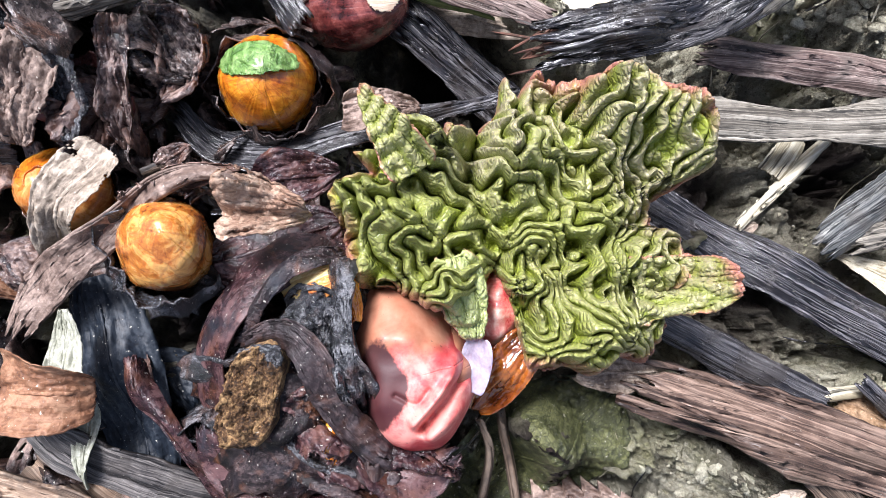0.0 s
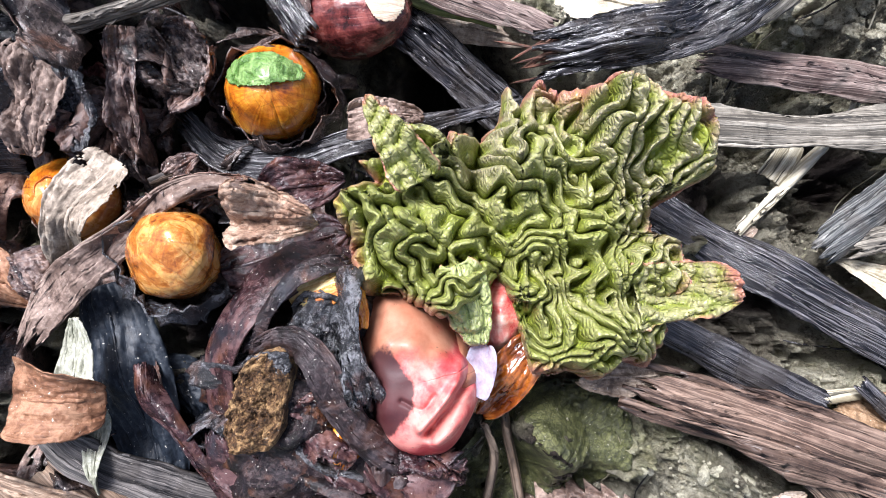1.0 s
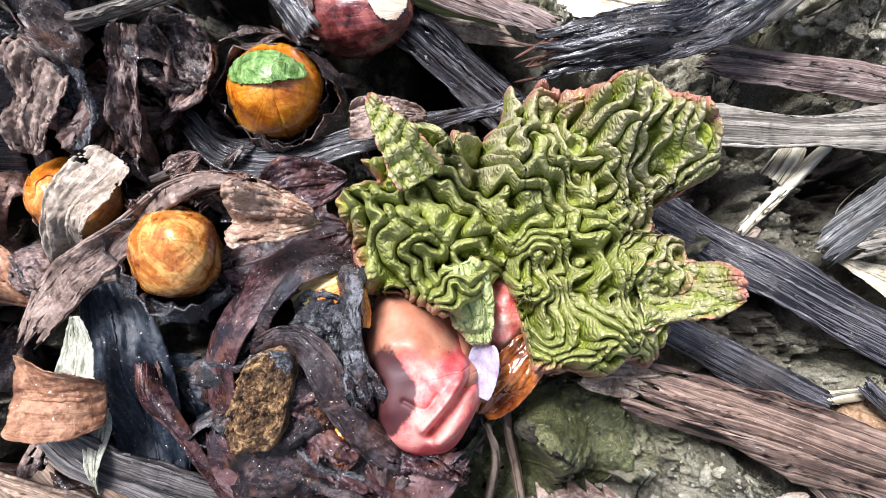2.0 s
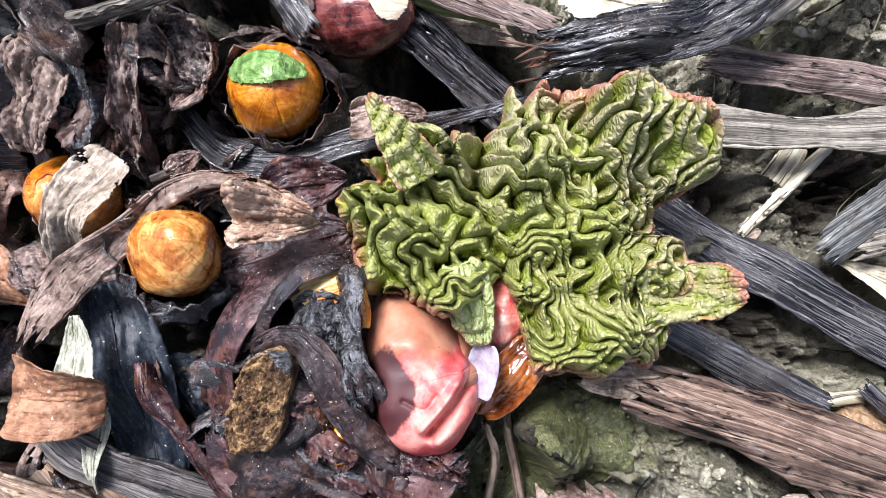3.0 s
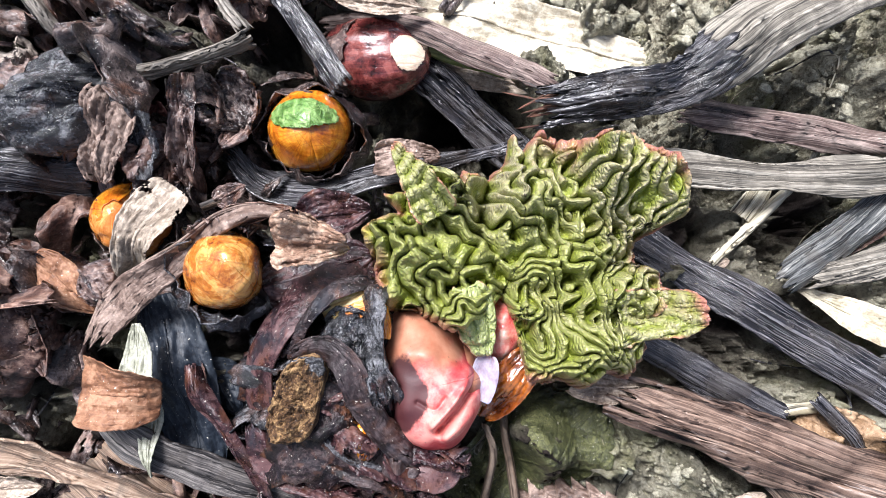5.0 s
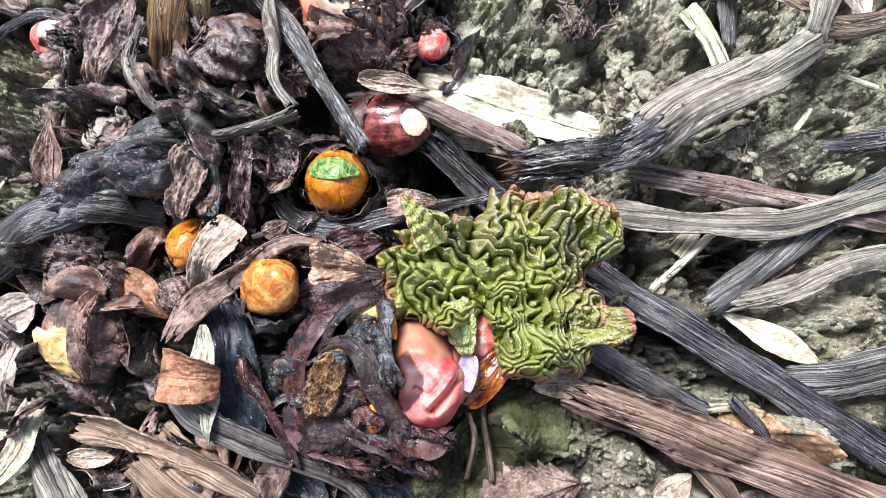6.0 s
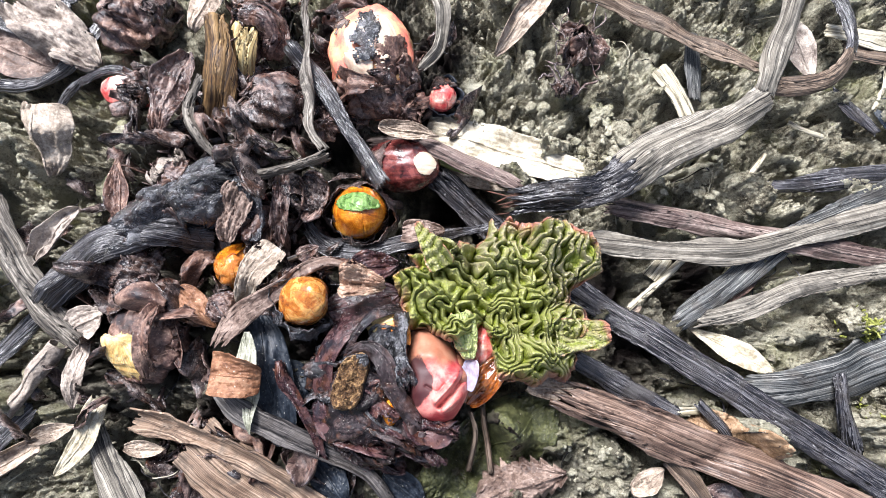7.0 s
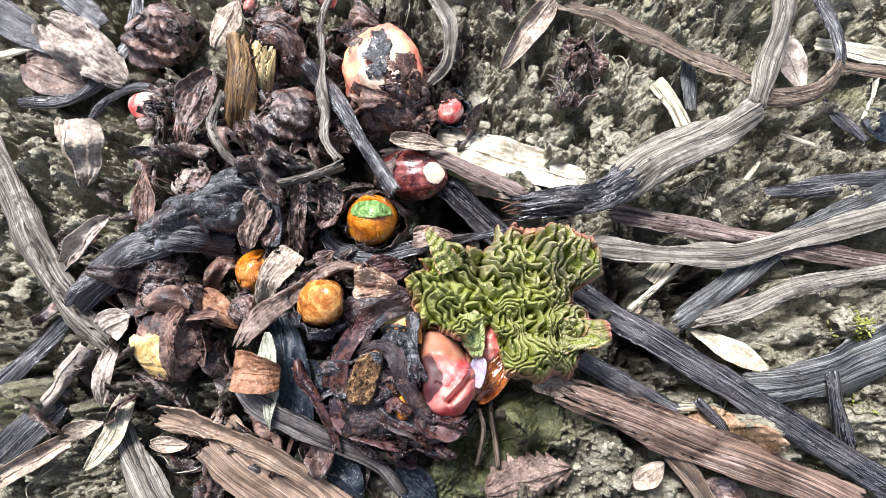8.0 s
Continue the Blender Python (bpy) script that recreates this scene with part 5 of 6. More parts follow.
dry_leaf((-0.1366, -0.0020, 0.0440), (-0.1258, -0.0124, 0.0440), 0.022, BRACT_RED, "purple-brown bract by a grey leaf", curl=-40, wave=0.003, jag=0.1, torn=0.9, seed=35.4)
dry_leaf((-0.0614, 0.0179, 0.0400), (-0.0332, 0.0236, 0.0380), 0.02, WRAP, "smooth brown bract under a crumpled leaf", curl=-20, wave=0.002, seed=36.1)
dry_leaf((-0.0696, -0.0073, 0.0460), (-0.0321, 0.0059, 0.0440), 0.024, WRAP, "smooth wide brown bract beside the shoot", curl=-25, wave=0.001, shape=(0.7, 0.4), seed=36.8)


# ---- buds ----
def bud(base, tip, label, group="buds of the crown"):
    b = np.array(base)
    return thing("rhubarb_bud", (b[0], b[1], min(b[2], float(ground_z(b[0], b[1])))), label, "bud", group)


# amber bud, its tip split over fresh green
B, E = (-0.0647, 0.0619, -0.0060), (-0.0555, 0.0501, 0.0480)
ob = bud(B, E, "amber rhubarb bud splitting open over fresh crinkled green leaf")
part("sheath", scale_of((-0.0600, 0.0590, -0.0060), (-0.0520, 0.0485, 0.0440), 0.0183, (0, 0.8), off=0.0006, crease=0.0008, lump=0.0008, ragged=0.07, seed=1.2), BRACT, ob, "dark papery sheath")
part("sheath", scale_of(B, E, 0.0176, (0, 0.7), off=0.0012, crease=0.001, lump=0.001, ragged=0.1, seed=1.35), BRACT, ob, "dark crusty inner sheath")
core = part("core", scale_of(B, E, 0.0168, (0.1, 0.985), seed=1.5, lump=0.0004, form=(0.6, 0.55)), AMBER, ob)
part("leaf_tip", scale_of(B, E, 0.0169, (0.5, 1.0), off=0.0014, lump=0.0007, seed=1.9, form=(0.6, 0.55), nu=160, nv=260, patch=(-0.003, 0.0066, 0.0128, 0.0060)), FRESH, core, "crinkled fresh green leaf tip")

# dark red bud with a pale tip, pointing aside
B, E = (-0.0600, 0.0960, -0.0060), (-0.0125, 0.0890, 0.0140)
ob = bud(B, E, "dark crimson rhubarb bud with a cream-pink tip")
part("core", scale_of(B, E, 0.0172, (0, 0.99), seed=3.2, groove=9), RUBY, ob)
part("tip", scale_of(B, E, 0.0173, (0.5, 1.0), off=0.0006, seed=3.4, nu=140, nv=220, patch=(-0.0090, 0.0015, 0.0070, 0.0075)), CREAM, ob, "cream-pink naked tip")
part("sheath", scale_of(B, E, 0.0174, (0, 0.42), (-120, 100), off=0.0012, crease=0.0008, ragged=0.12, seed=3.7), BRACT_RED, ob)
part("sheath", scale_of(B, E, 0.0174, (0, 0.3), (-180, 180), off=0.002, crease=0.001, ragged=0.1, seed=3.9), BRACT, ob)

# golden bud
B, E = (-0.0908, -0.0051, 0.0200), (-0.0756, 0.0015, 0.0710)
ob = bud(B, E, "shiny golden rhubarb bud in a dark papery sheath")
part("core", scale_of(B, E, 0.0145, (0.05, 0.985), seed=4.2, form=(0.6, 0.62), lump=0.0008, squash=0.92), GOLD, ob)
part("sheath", scale_of(B, E, 0.0158, (0, 0.74), (-180, 180), off=0.0028, crease=0.0015, lump=0.001, ragged=0.12, seed=4.5), CHAR, ob)
part("sheath", scale_of(B, E, 0.0158, (0, 0.86), (-85, 10), off=0.0028, crease=0.0012, ragged=0.2, seed=4.8), BRACT_RED, ob)

# orange bud with a red fold
B, E = (-0.1296, 0.0176, 0.0040), (-0.1268, 0.0197, 0.0440)
ob = bud(B, E, "glossy orange rhubarb bud with a reddish fold")
part("core", scale_of(B, E, 0.0138, (0.05, 0.985), seed=5.2, lump=0.001), ORANGE, ob)
part("fold", scale_of(B, E, 0.0141, (0.55, 0.97), (-40, 120), off=0.0002, lump=0.0006, ragged=0.004, seed=5.5), AMBER, ob, "reddish-amber folded scale")
part("sheath", scale_of(B, E, 0.015, (0, 0.5), (-180, 180), off=0.001, crease=0.0014, ragged=0.12, seed=5.8), BRACT, ob)

# yellow bud under torn brown bark
B, E = (-0.1715, -0.0239, 0.0080), (-0.1814, -0.0267, 0.0440)
ob = bud(B, E, "pale yellow rhubarb bud under torn brown bracts")
part("core", scale_of(B, E, 0.0215, (0, 1.0), seed=6.2, crease=0.0012, lump=0.0015), RED_LEAF, ob)
part("scale", scale_of(B, E, 0.0216, (0.3, 1.0), off=0.0036, seed=6.3, lump=0.0012, nu=70, nv=110, patch=(-0.002, -0.011, 0.0165, 0.0140)), YELLOW, ob, "bare pale yellow scale")
part("bract", scale_of(B, E, 0.0218, (0, 0.72), (-70, 60), off=0.0036, crease=0.0008, ragged=0.14, seed=6.5), RED_LEAF, ob)
part("bract", scale_of(B, E, 0.022, (0, 0.86), (-160, -30), off=0.003, crease=0.0008, ragged=0.16, seed=6.8), RED_LEAF, ob)
part("bract", ribbon([(-0.1636, -0.0043, 0.0440), (-0.1670, -0.0169, 0.0520), (-0.1674, -0.0329, 0.0500), (-0.1664, -0.0471, 0.0400)], [0.006, 0.009, 0.008, 0.005], arch=0.3, ribs=3, rib=0.0001, wave=0.0025, uneven=0.4, torn=(0.1, 0.12), seed=7.1), RED_LEAF, ob, "torn brown strip")
part("bract", ribbon([(-0.1833, -0.0081, 0.0400), (-0.1729, -0.0033, 0.0460), (-0.1600, -0.0058, 0.0440)], [0.008, 0.013, 0.008], arch=0.3, ribs=5, rib=0.0002, wave=0.003, uneven=0.3, seed=7.6), RED_LEAF, ob)
part("bract", scale_of(B, E, 0.022, (0, 0.7), (60, 190), off=0.002, crease=0.0008, ragged=0.2, seed=7.4), BRACT_RED, ob)

# the large pink and cream bud
B, E = (-0.0544, 0.1259, 0.0040), (-0.0627, 0.1803, 0.0420)
ob = bud(B, E, "large pink and cream rhubarb bud in brown papery bracts")
part("core", scale_of(B, E, 0.026, (0, 1.0), seed=8.2, lump=0.0014, form=(0.5, 0.5), groove=5), BLUSH, ob, "pink swelling stalk")
part("scale", scale_of(B, E, 0.0262, (0.2, 1.0), off=0.0010, seed=8.6, lump=0.0014, form=(0.5, 0.5), nu=90, nv=150, patch=(0.0165, -0.018, 0.0155, 0.0195), fray=0.25), CREAM, ob, "bare cream-white scale")
part("scale", scale_of(B, E, 0.0262, (0.2, 1.0), off=0.0008, seed=8.7, lump=0.0014, form=(0.5, 0.5), nu=90, nv=150, patch=(-0.003, -0.042, 0.011, 0.009), fray=0.25), CREAM, ob, "bare cream scale")
part("skin", scale_of(B, E, 0.0262, (0.2, 1.0), off=0.0018, seed=8.65, lump=0.0014, form=(0.5, 0.5), nu=90, nv=150, patch=(0.0025, -0.0225, 0.0075, 0.0175), fray=0.25), CHAR, ob, "blue-black rotten skin")
part("skin", scale_of(B, E, 0.0262, (0.2, 1.0), off=0.0017, seed=8.75, lump=0.0014, form=(0.5, 0.5), nu=90, nv=150, patch=(0.0225, -0.034, 0.0135, 0.0125), fray=0.25), RED_LEAF, ob, "red-brown torn skin")
# dark patch stands in for the shade inside a small hollow
part("skin", scale_of(B, E, 0.0262, (0.2, 1.0), off=0.0014, seed=8.85, lump=0.0014, form=(0.5, 0.5), nu=90, nv=150, patch=(-0.0142, -0.012, 0.0045, 0.006), fray=0.25), BRACT, ob, "dark patch painted for a shaded hollow")
part("bract", scale_of(B, E, 0.0265, (0, 0.52), (-20, 150), off=0.003, crease=0.0016, ragged=0.1, seed=8.8, form=(0.5, 0.5)), BRACT_RED, ob, "brown papery bract")
part("bract", scale_of(B, E, 0.0265, (0, 0.45), (-180, 20), off=0.0032, crease=0.002, ragged=0.12, seed=9.0, form=(0.5, 0.5)), RED_LEAF, ob)
part("bract", scale_of(B, E, 0.0265, (0.2, 0.62), (35, 110), off=0.0018, crease=0.0012, ragged=0.08, seed=9.1, form=(0.5, 0.5)), RED_LEAF, ob)
part("bract", scale_of(B, E, 0.028, (0, 0.36), (-180, 180), off=0.004, crease=0.002, ragged=0.15, seed=9.7), BRACT_RED, ob)

# small red bud in a dark cup
B, E = (-0.0151, 0.1381, 0.0020), (-0.0114, 0.1364, 0.0240)
ob = bud(B, E, "small red rhubarb bud in a black cup of bracts")
part("core", scale_of(B, E, 0.0085, (0, 0.98), seed=10.1), PINK, ob)
part("bract", scale_of(B, E, 0.010, (0, 0.72), (60, 330), off=0.002, flare=0.002, crease=0.001, ragged=0.12, seed=10.4), INK, ob)
part("bract", scale_of(B, E, 0.010, (0, 0.98), (-60, 50), off=0.0014, crease=0.001, ragged=0.12, seed=10.7), BRACT, ob)

# pink tip lying aside
B, E = (-0.1991, 0.1264, 0.0100), (-0.2310, 0.1326, 0.0160)
ob = bud(B, E, "rhubarb bud with a bright pink tip and brown bracts")
part("core", scale_of(B, E, 0.0115, (0, 0.99), seed=11.1, groove=8), PINK, ob)
part("bract", scale_of(B, E, 0.0135, (0, 0.66), (-180, 180), off=0.002, crease=0.002, ragged=0.3, seed=11.4), BRACT_RED, ob)
part("bract", scale_of(B, E, 0.0135, (0, 0.52), (-60, 90), off=0.0035, crease=0.002, ragged=0.3, seed=11.7), BRACT, ob)


def wrapped(base, tip, radius, label, seed, mats):
    """A shut bud, all wrinkled brown bracts."""
    ob = bud(base, tip, label)
    part("core", scale_of(base, tip, radius, (0, 0.99), crease=0.0015, lump=0.001, seed=seed), mats[0], ob)
    for k in range(4):
        a = -170 + 85 * k + 20 * math.sin(seed + k)
        part("bract", scale_of(base, tip, radius, (0, 0.95 - 0.13 * (k % 3)), (a, a + 130), off=0.0012 + 0.0008 * k, crease=0.002, lump=0.0018, ragged=0.13, seed=seed + 0.3 * k, flare=0.001), mats[k % len(mats)], ob)
    return ob


wrapped((-0.1129, 0.1096, 0.0160), (-0.1218, 0.1372, 0.0340), 0.0185, "shut rhubarb bud wrapped in wrinkled dark brown bracts", 12.1, (BRACT_RED, BRACT))
wrapped((-0.2075, 0.1637, 0.0060), (-0.2242, 0.1977, 0.0220), 0.021, "withered brown rhubarb bud under folded bracts", 13.1, (BRACT_RED, RED_LEAF, BRACT))
wrapped((-0.1766, 0.0060, 0.0140), (-0.2063, 0.0122, 0.0240), 0.0165, "dark brown shut bud beside a yellow one", 14.1, (BRACT_RED, BRACT))
wrapped((-0.0829, 0.1090, 0.0260), (-0.0820, 0.1062, 0.0420), 0.0055, "tiny brown shut rhubarb bud", 15.1, (BRACT_RED,))
wrapped((-0.1674, 0.0718, 0.0260), (-0.1805, 0.0762, 0.0340), 0.008, "small grey-brown bud stub", 16.1, (GREYTAN, BRACT_RED))
wrapped((-0.1253, 0.0392, 0.0260), (-0.1061, 0.0511, 0.0380), 0.011, "small dark bud with a reddish skin", 17.1, (BRACT_RED, CRIMSON))
wrapped((-0.1227, 0.1802, 0.0180), (-0.1458, 0.1912, 0.0300), 0.014, "dark wrinkled bract clump", 18.1, (BRACT, RED_LEAF))
wrapped((-0.0364, 0.1247, 0.0120), (-0.0353, 0.1201, 0.0300), 0.0065, "tiny reddish-brown bud beside a large one", 19.1, (RED_LEAF,))
for (B, E, r) in (((-0.1534, 0.1975, 0.0260), (-0.1491, 0.1978, 0.0380), 0.004), ((-0.1000, 0.2050, 0.0260), (-0.0963, 0.2033, 0.0420), 0.0065), ((-0.1146, 0.0479, 0.0260), (-0.1108, 0.0475, 0.0330), 0.0018)):
    ob = bud(B, E, "bright red tip of a young rhubarb bud")
    part("core", scale_of(B, E, r, (0, 0.98), seed=r * 900), PINK, ob)
    part("bract", scale_of(B, E, r, (0, 0.55), off=0.001, crease=0.0008, ragged=0.2, seed=r * 990), BRACT, ob)

# split ochre stump
ob = thing("old_stump", (-0.1543, 0.1190, 0.0080), "split ochre and brown stump of an old stalk", "stump")
part("wood", ribbon([(-0.1551, 0.1076, 0.0160), (-0.1487, 0.1242, 0.0340), (-0.1470, 0.1468, 0.0440), (-0.1501, 0.1661, 0.0500)], [0.020, 0.018, 0.015, 0.010], arch=0.9, ribs=8, rib=0.0014, torn=(0.05, 0.12), seed=50.2, thick=0.003), OCHRE, ob)
part("heartwood", ribbon([(-0.1394, 0.1391, 0.0240), (-0.1372, 0.1494, 0.0360), (-0.1347, 0.1653, 0.0400)], [0.010, 0.014, 0.009], arch=0.7, ribs=4, torn=(0.05, 0.2), seed=51.2, thick=0.003), HEARTWOOD, ob, "pale bare heartwood")
part("bark", ribbon([(-0.1226, 0.1559, 0.0220), (-0.1184, 0.1645, 0.0340), (-0.1253, 0.1718, 0.0420), (-0.1385, 0.1732, 0.0400)], [0.009, 0.012, 0.012, 0.008], arch=0.6, ribs=5, torn=(0.05, 0.1), seed=52.2, thick=0.003), BRACT_RED, ob)


# ---- the opening shoot with the crinkled leaf ----
def plug(centre, ax, ay, height, turn, seed, lean=(0, 0)):
    """A short block with a rounded outline and a flat, rough top."""
    u = np.linspace(0, 1, 46)[:, None]
    f = np.linspace(0, 2 * math.pi, 73)[None, :]
    r = np.clip(u / 0.62, 0, 1)
    down = np.clip((u - 0.62) / 0.38, 0, 1)
    sq = (np.abs(np.cos(f)) ** 3.2 + np.abs(np.sin(f)) ** 3.2) ** (-1 / 3.2)
    sq = sq * (1 + 0.06 * soft(np.cos(f) * 0.2, np.sin(f) * 0.2, seed))
    rad = r * (1 + 0.08 * down) - 0.05 * np.clip(r - 0.9, 0, 1) * 10 * (1 - np.clip(down * 8, 0, 1))
    x, y = ax * rad * sq * np.cos(f), ay * rad * sq * np.sin(f)
    z = -height * down + 0.0012 * rough(x / 0.06, y / 0.06, seed) * (1 - down)
    z = z + x * lean[0] + y * lean[1]
    c, s = math.cos(radians(turn)), math.sin(radians(turn))
    V = np.stack([x * c - y * s, x * s + y * c, z], -1) + np.array(centre)
    return sheet(V, np.stack([x, y], -1), 0.0008)


BASE, TIP = (-0.0436, -0.0530, -0.0040), (-0.0363, -0.0416, 0.0560)
shoot = thing("rhubarb_shoot", BASE, "opening rhubarb shoot with a crinkled green leaf and pink stalk", "plant shoot")
part("core", scale_of(BASE, TIP, 0.037, (0, 0.97), crease=0.0012, lump=0.0028, seed=20.1, form=(0.6, 0.5), nu=60, nv=90), WRAP_DARK, shoot)
part("bract", scale_of(BASE, TIP, 0.038, (0, 0.6), (-110, 70), off=0.003, crease=0.0015, ragged=0.08, flare=0.004, seed=20.6, nu=50, nv=80), WRAP, shoot)
part("bract", scale_of(BASE, TIP, 0.038, (0, 0.72), (-180, -60), off=0.002, crease=0.002, ragged=0.2, seed=21.1), WRAP_DARK, shoot)
part("bract", scale_of(BASE, TIP, 0.038, (0, 0.75), (-30, 60), off=0.0015, crease=0.002, ragged=0.16, seed=21.6), WRAP_DARK, shoot)
part("bract", ribbon([(-0.0283, 0.0021, 0.0400), (-0.0408, -0.0019, 0.0480), (-0.0516, -0.0088, 0.0520), (-0.0603, -0.0190, 0.0530), (-0.0669, -0.0317, 0.0500), (-0.0703, -0.0468, 0.0440), (-0.0695, -0.0637, 0.0340)], [0.013, 0.017, 0.020, 0.020, 0.017, 0.013, 0.008], arch=[0.05, 0.12, 0.15, 0.12], ribs=6, rib=0.00022, wave=0.0012, uneven=0.12, torn=(0.0, 0.05), roll=[-15, -30, -38, -40, -40], thick=0.0006, crumple=0.0003, seed=60.1), WRAP, shoot, "purple-brown curling outer bract")
part("bract", ribbon([(-0.0282, -0.0036, 0.0560), (-0.0393, -0.0073, 0.0590), (-0.0478, -0.0140, 0.0600), (-0.0541, -0.0230, 0.0580), (-0.0582, -0.0305, 0.0540)], [0.004, 0.0065, 0.0055, 0.005, 0.003], arch=0.4, ribs=1, rib=0.00002, wave=0.0012, uneven=0.35, roll=[-30, -50, -55, -40], thick=0.0005, seed=60.7), WRAP_DARK, shoot, "thin dark torn edge of a bract")
part("bract", ribbon([(-0.0334, 0.0071, 0.0360), (-0.0470, 0.0039, 0.0400), (-0.0605, -0.0029, 0.0420), (-0.0689, -0.0124, 0.0400)], [0.010, 0.014, 0.013, 0.008], arch=0.2, ribs=1, rib=0.00002, wave=0.001, uneven=0.15, roll=[-10, -20, -25], thick=0.0006, seed=60.9), WRAP, shoot)
part("bract", ribbon([(-0.0563, -0.0296, 0.0600), (-0.0489, -0.0267, 0.0640), (-0.0415, -0.0263, 0.0660), (-0.0358, -0.0320, 0.0670), (-0.0325, -0.0408, 0.0660), (-0.0279, -0.0502, 0.0620), (-0.0209, -0.0594, 0.0550), (-0.0142, -0.0670, 0.0460)], [0.004, 0.008, 0.010, 0.0105, 0.011, 0.0125, 0.012, 0.008], arch=[0.1, -0.1, 0.06, 0.12, 0.05], ribs=4, rib=0.0003, wave=0.0016, uneven=0.35, torn=(0.05, 0.1), roll=[-30, -35, -5, 12, 25], thick=0.0005, crumple=0.0007, seed=61.3), STRAP, shoot, "strap-like dry grey-brown bract")
part("bract", ribbon([(-0.0301, -0.0063, 0.0600), (-0.0284, -0.0171, 0.0640), (-0.0266, -0.0279, 0.0650), (-0.0244, -0.0374, 0.0630), (-0.0225, -0.0456, 0.0560)], [0.008, 0.013, 0.014, 0.011, 0.006], arch=0.1, ribs=3, rib=0.0003, wave=0.002, uneven=0.5, torn=(0.05, 0.2), roll=[0, -10, 5, 10], crumple=0.0013, seed=61.9), CHAR, shoot, "black shrunken bract")
part("bract", ribbon([(-0.0203, -0.0606, 0.0500), (-0.0219, -0.0683, 0.0460), (-0.0162, -0.0729, 0.0420), (-0.0068, -0.0714, 0.0400), (0.0028, -0.0669, 0.0400)], [0.006, 0.011, 0.011, 0.010, 0.006], arch=0.35, ribs=2, rib=0.0001, wave=0.0026, uneven=0.35, torn=(0.03, 0.1), roll=[0, 20, 30, 10], crumple=0.0012, seed=62.4), STRAP, shoot, "crumpled grey-brown tail of a bract")
for k, (b, t, w, m) in enumerate((
    ((-0.0549, -0.0649, 0.0400), (-0.0264, -0.0765, 0.0300), 0.022, WRAP_DARK), ((-0.0380, -0.0633, 0.0460), (-0.0117, -0.0801, 0.0300), 0.02, WRAP), ((-0.0229, -0.0689, 0.0440), (0.0029, -0.0700, 0.0340), 0.018, WRAP),
    ((-0.0151, -0.0753, 0.0340), (-0.0045, -0.0875, 0.0240), 0.016, WRAP), ((-0.0656, -0.0646, 0.0340), (-0.0428, -0.0870, 0.0200), 0.02, WRAP_DARK), ((-0.0572, -0.0764, 0.0240), (-0.0243, -0.0919, 0.0140), 0.02, WRAP), ((-0.0402, -0.0753, 0.0340), (-0.0314, -0.0889, 0.0200), 0.014, INK))):
    part("bract", blade(b, t, w, curl=-45, bend=0.005, wave=0.004, shape=(0.7, 0.4), seed=70 + k * 1.3, torn=0.5, jag=0.12), m, shoot)
part("bract", scale_of(BASE, TIP, 0.0375, (0.3, 0.93), (20, 110), off=0.0024, crease=0.0025, lump=0.003, ragged=0.1, seed=22.6, form=(0.6, 0.5)), CHAR, shoot)
part("bract", scale_of(BASE, TIP, 0.0375, (0.3, 0.9), (-100, -20), off=0.0026, crease=0.0025, lump=0.003, ragged=0.1, seed=23.4, form=(0.6, 0.5)), WRAP_DARK, shoot)
part("bract", blade((-0.0458, -0.0221, 0.0580), (-0.0262, -0.0220, 0.0600), 0.02, curl=-35, wave=0.004, shape=(0.7, 0.4), seed=71.7, torn=0.4), CHAR, shoot)
part("bract", blade((-0.0467, -0.0347, 0.0600), (-0.0226, -0.0437, 0.0620), 0.018, curl=-35, wave=0.004, shape=(0.7, 0.4), seed=72.9, torn=0.4), CHAR, shoot)
part("bract", blade((-0.0455, -0.0476, 0.0580), (-0.0267, -0.0597, 0.0540), 0.02, curl=-40, wave=0.004, shape=(0.7, 0.4), seed=73.7, torn=0.6), WRAP, shoot)
part("bract", blade((-0.0212, -0.0675, 0.0520), (0.0028, -0.0720, 0.0420), 0.018, curl=-45, wave=0.006, shape=(0.7, 0.35), jag=0.12, seed=74.9), WRAP, shoot)
part("bract", blade((-0.0452, -0.0672, 0.0440), (-0.0220, -0.0790, 0.0360), 0.02, curl=-35, wave=0.006, shape=(0.7, 0.35), jag=0.12, seed=75.7), WRAP, shoot)
for k, (pts, w, m) in enumerate((
    ([(-0.0701, -0.0533, 0.0460), (-0.0645, -0.0645, 0.0480), (-0.0515, -0.0737, 0.0460), (-0.0317, -0.0800, 0.0420)], [0.005, 0.010, 0.011, 0.008], WRAP), ([(-0.0517, -0.0602, 0.0520), (-0.0403, -0.0669, 0.0510), (-0.0244, -0.0737, 0.0460), (-0.0112, -0.0786, 0.0400)], [0.004, 0.009, 0.010, 0.007], WRAP_DARK),
    ([(-0.0589, -0.0607, 0.0500), (-0.0474, -0.0683, 0.0490), (-0.0328, -0.0747, 0.0460)], [0.003, 0.006, 0.004], WRAP), ([(-0.0461, -0.0562, 0.0550), (-0.0365, -0.0629, 0.0540), (-0.0223, -0.0680, 0.0500)], [0.003, 0.007, 0.005], CHAR), ([(-0.0235, -0.0613, 0.0540), (-0.0138, -0.0666, 0.0520), (-0.0040, -0.0694, 0.0480), (0.0048, -0.0638, 0.0440)], [0.006, 0.013, 0.012, 0.005], WRAP))):
    part("bract", ribbon(pts, w, arch=-0.35, ribs=1, rib=0.00002, wave=0.0024, uneven=0.45, torn=(0.08, 0.14), roll=[20, 30, 10], thick=0.0005, seed=90 + k * 1.7), m, shoot)
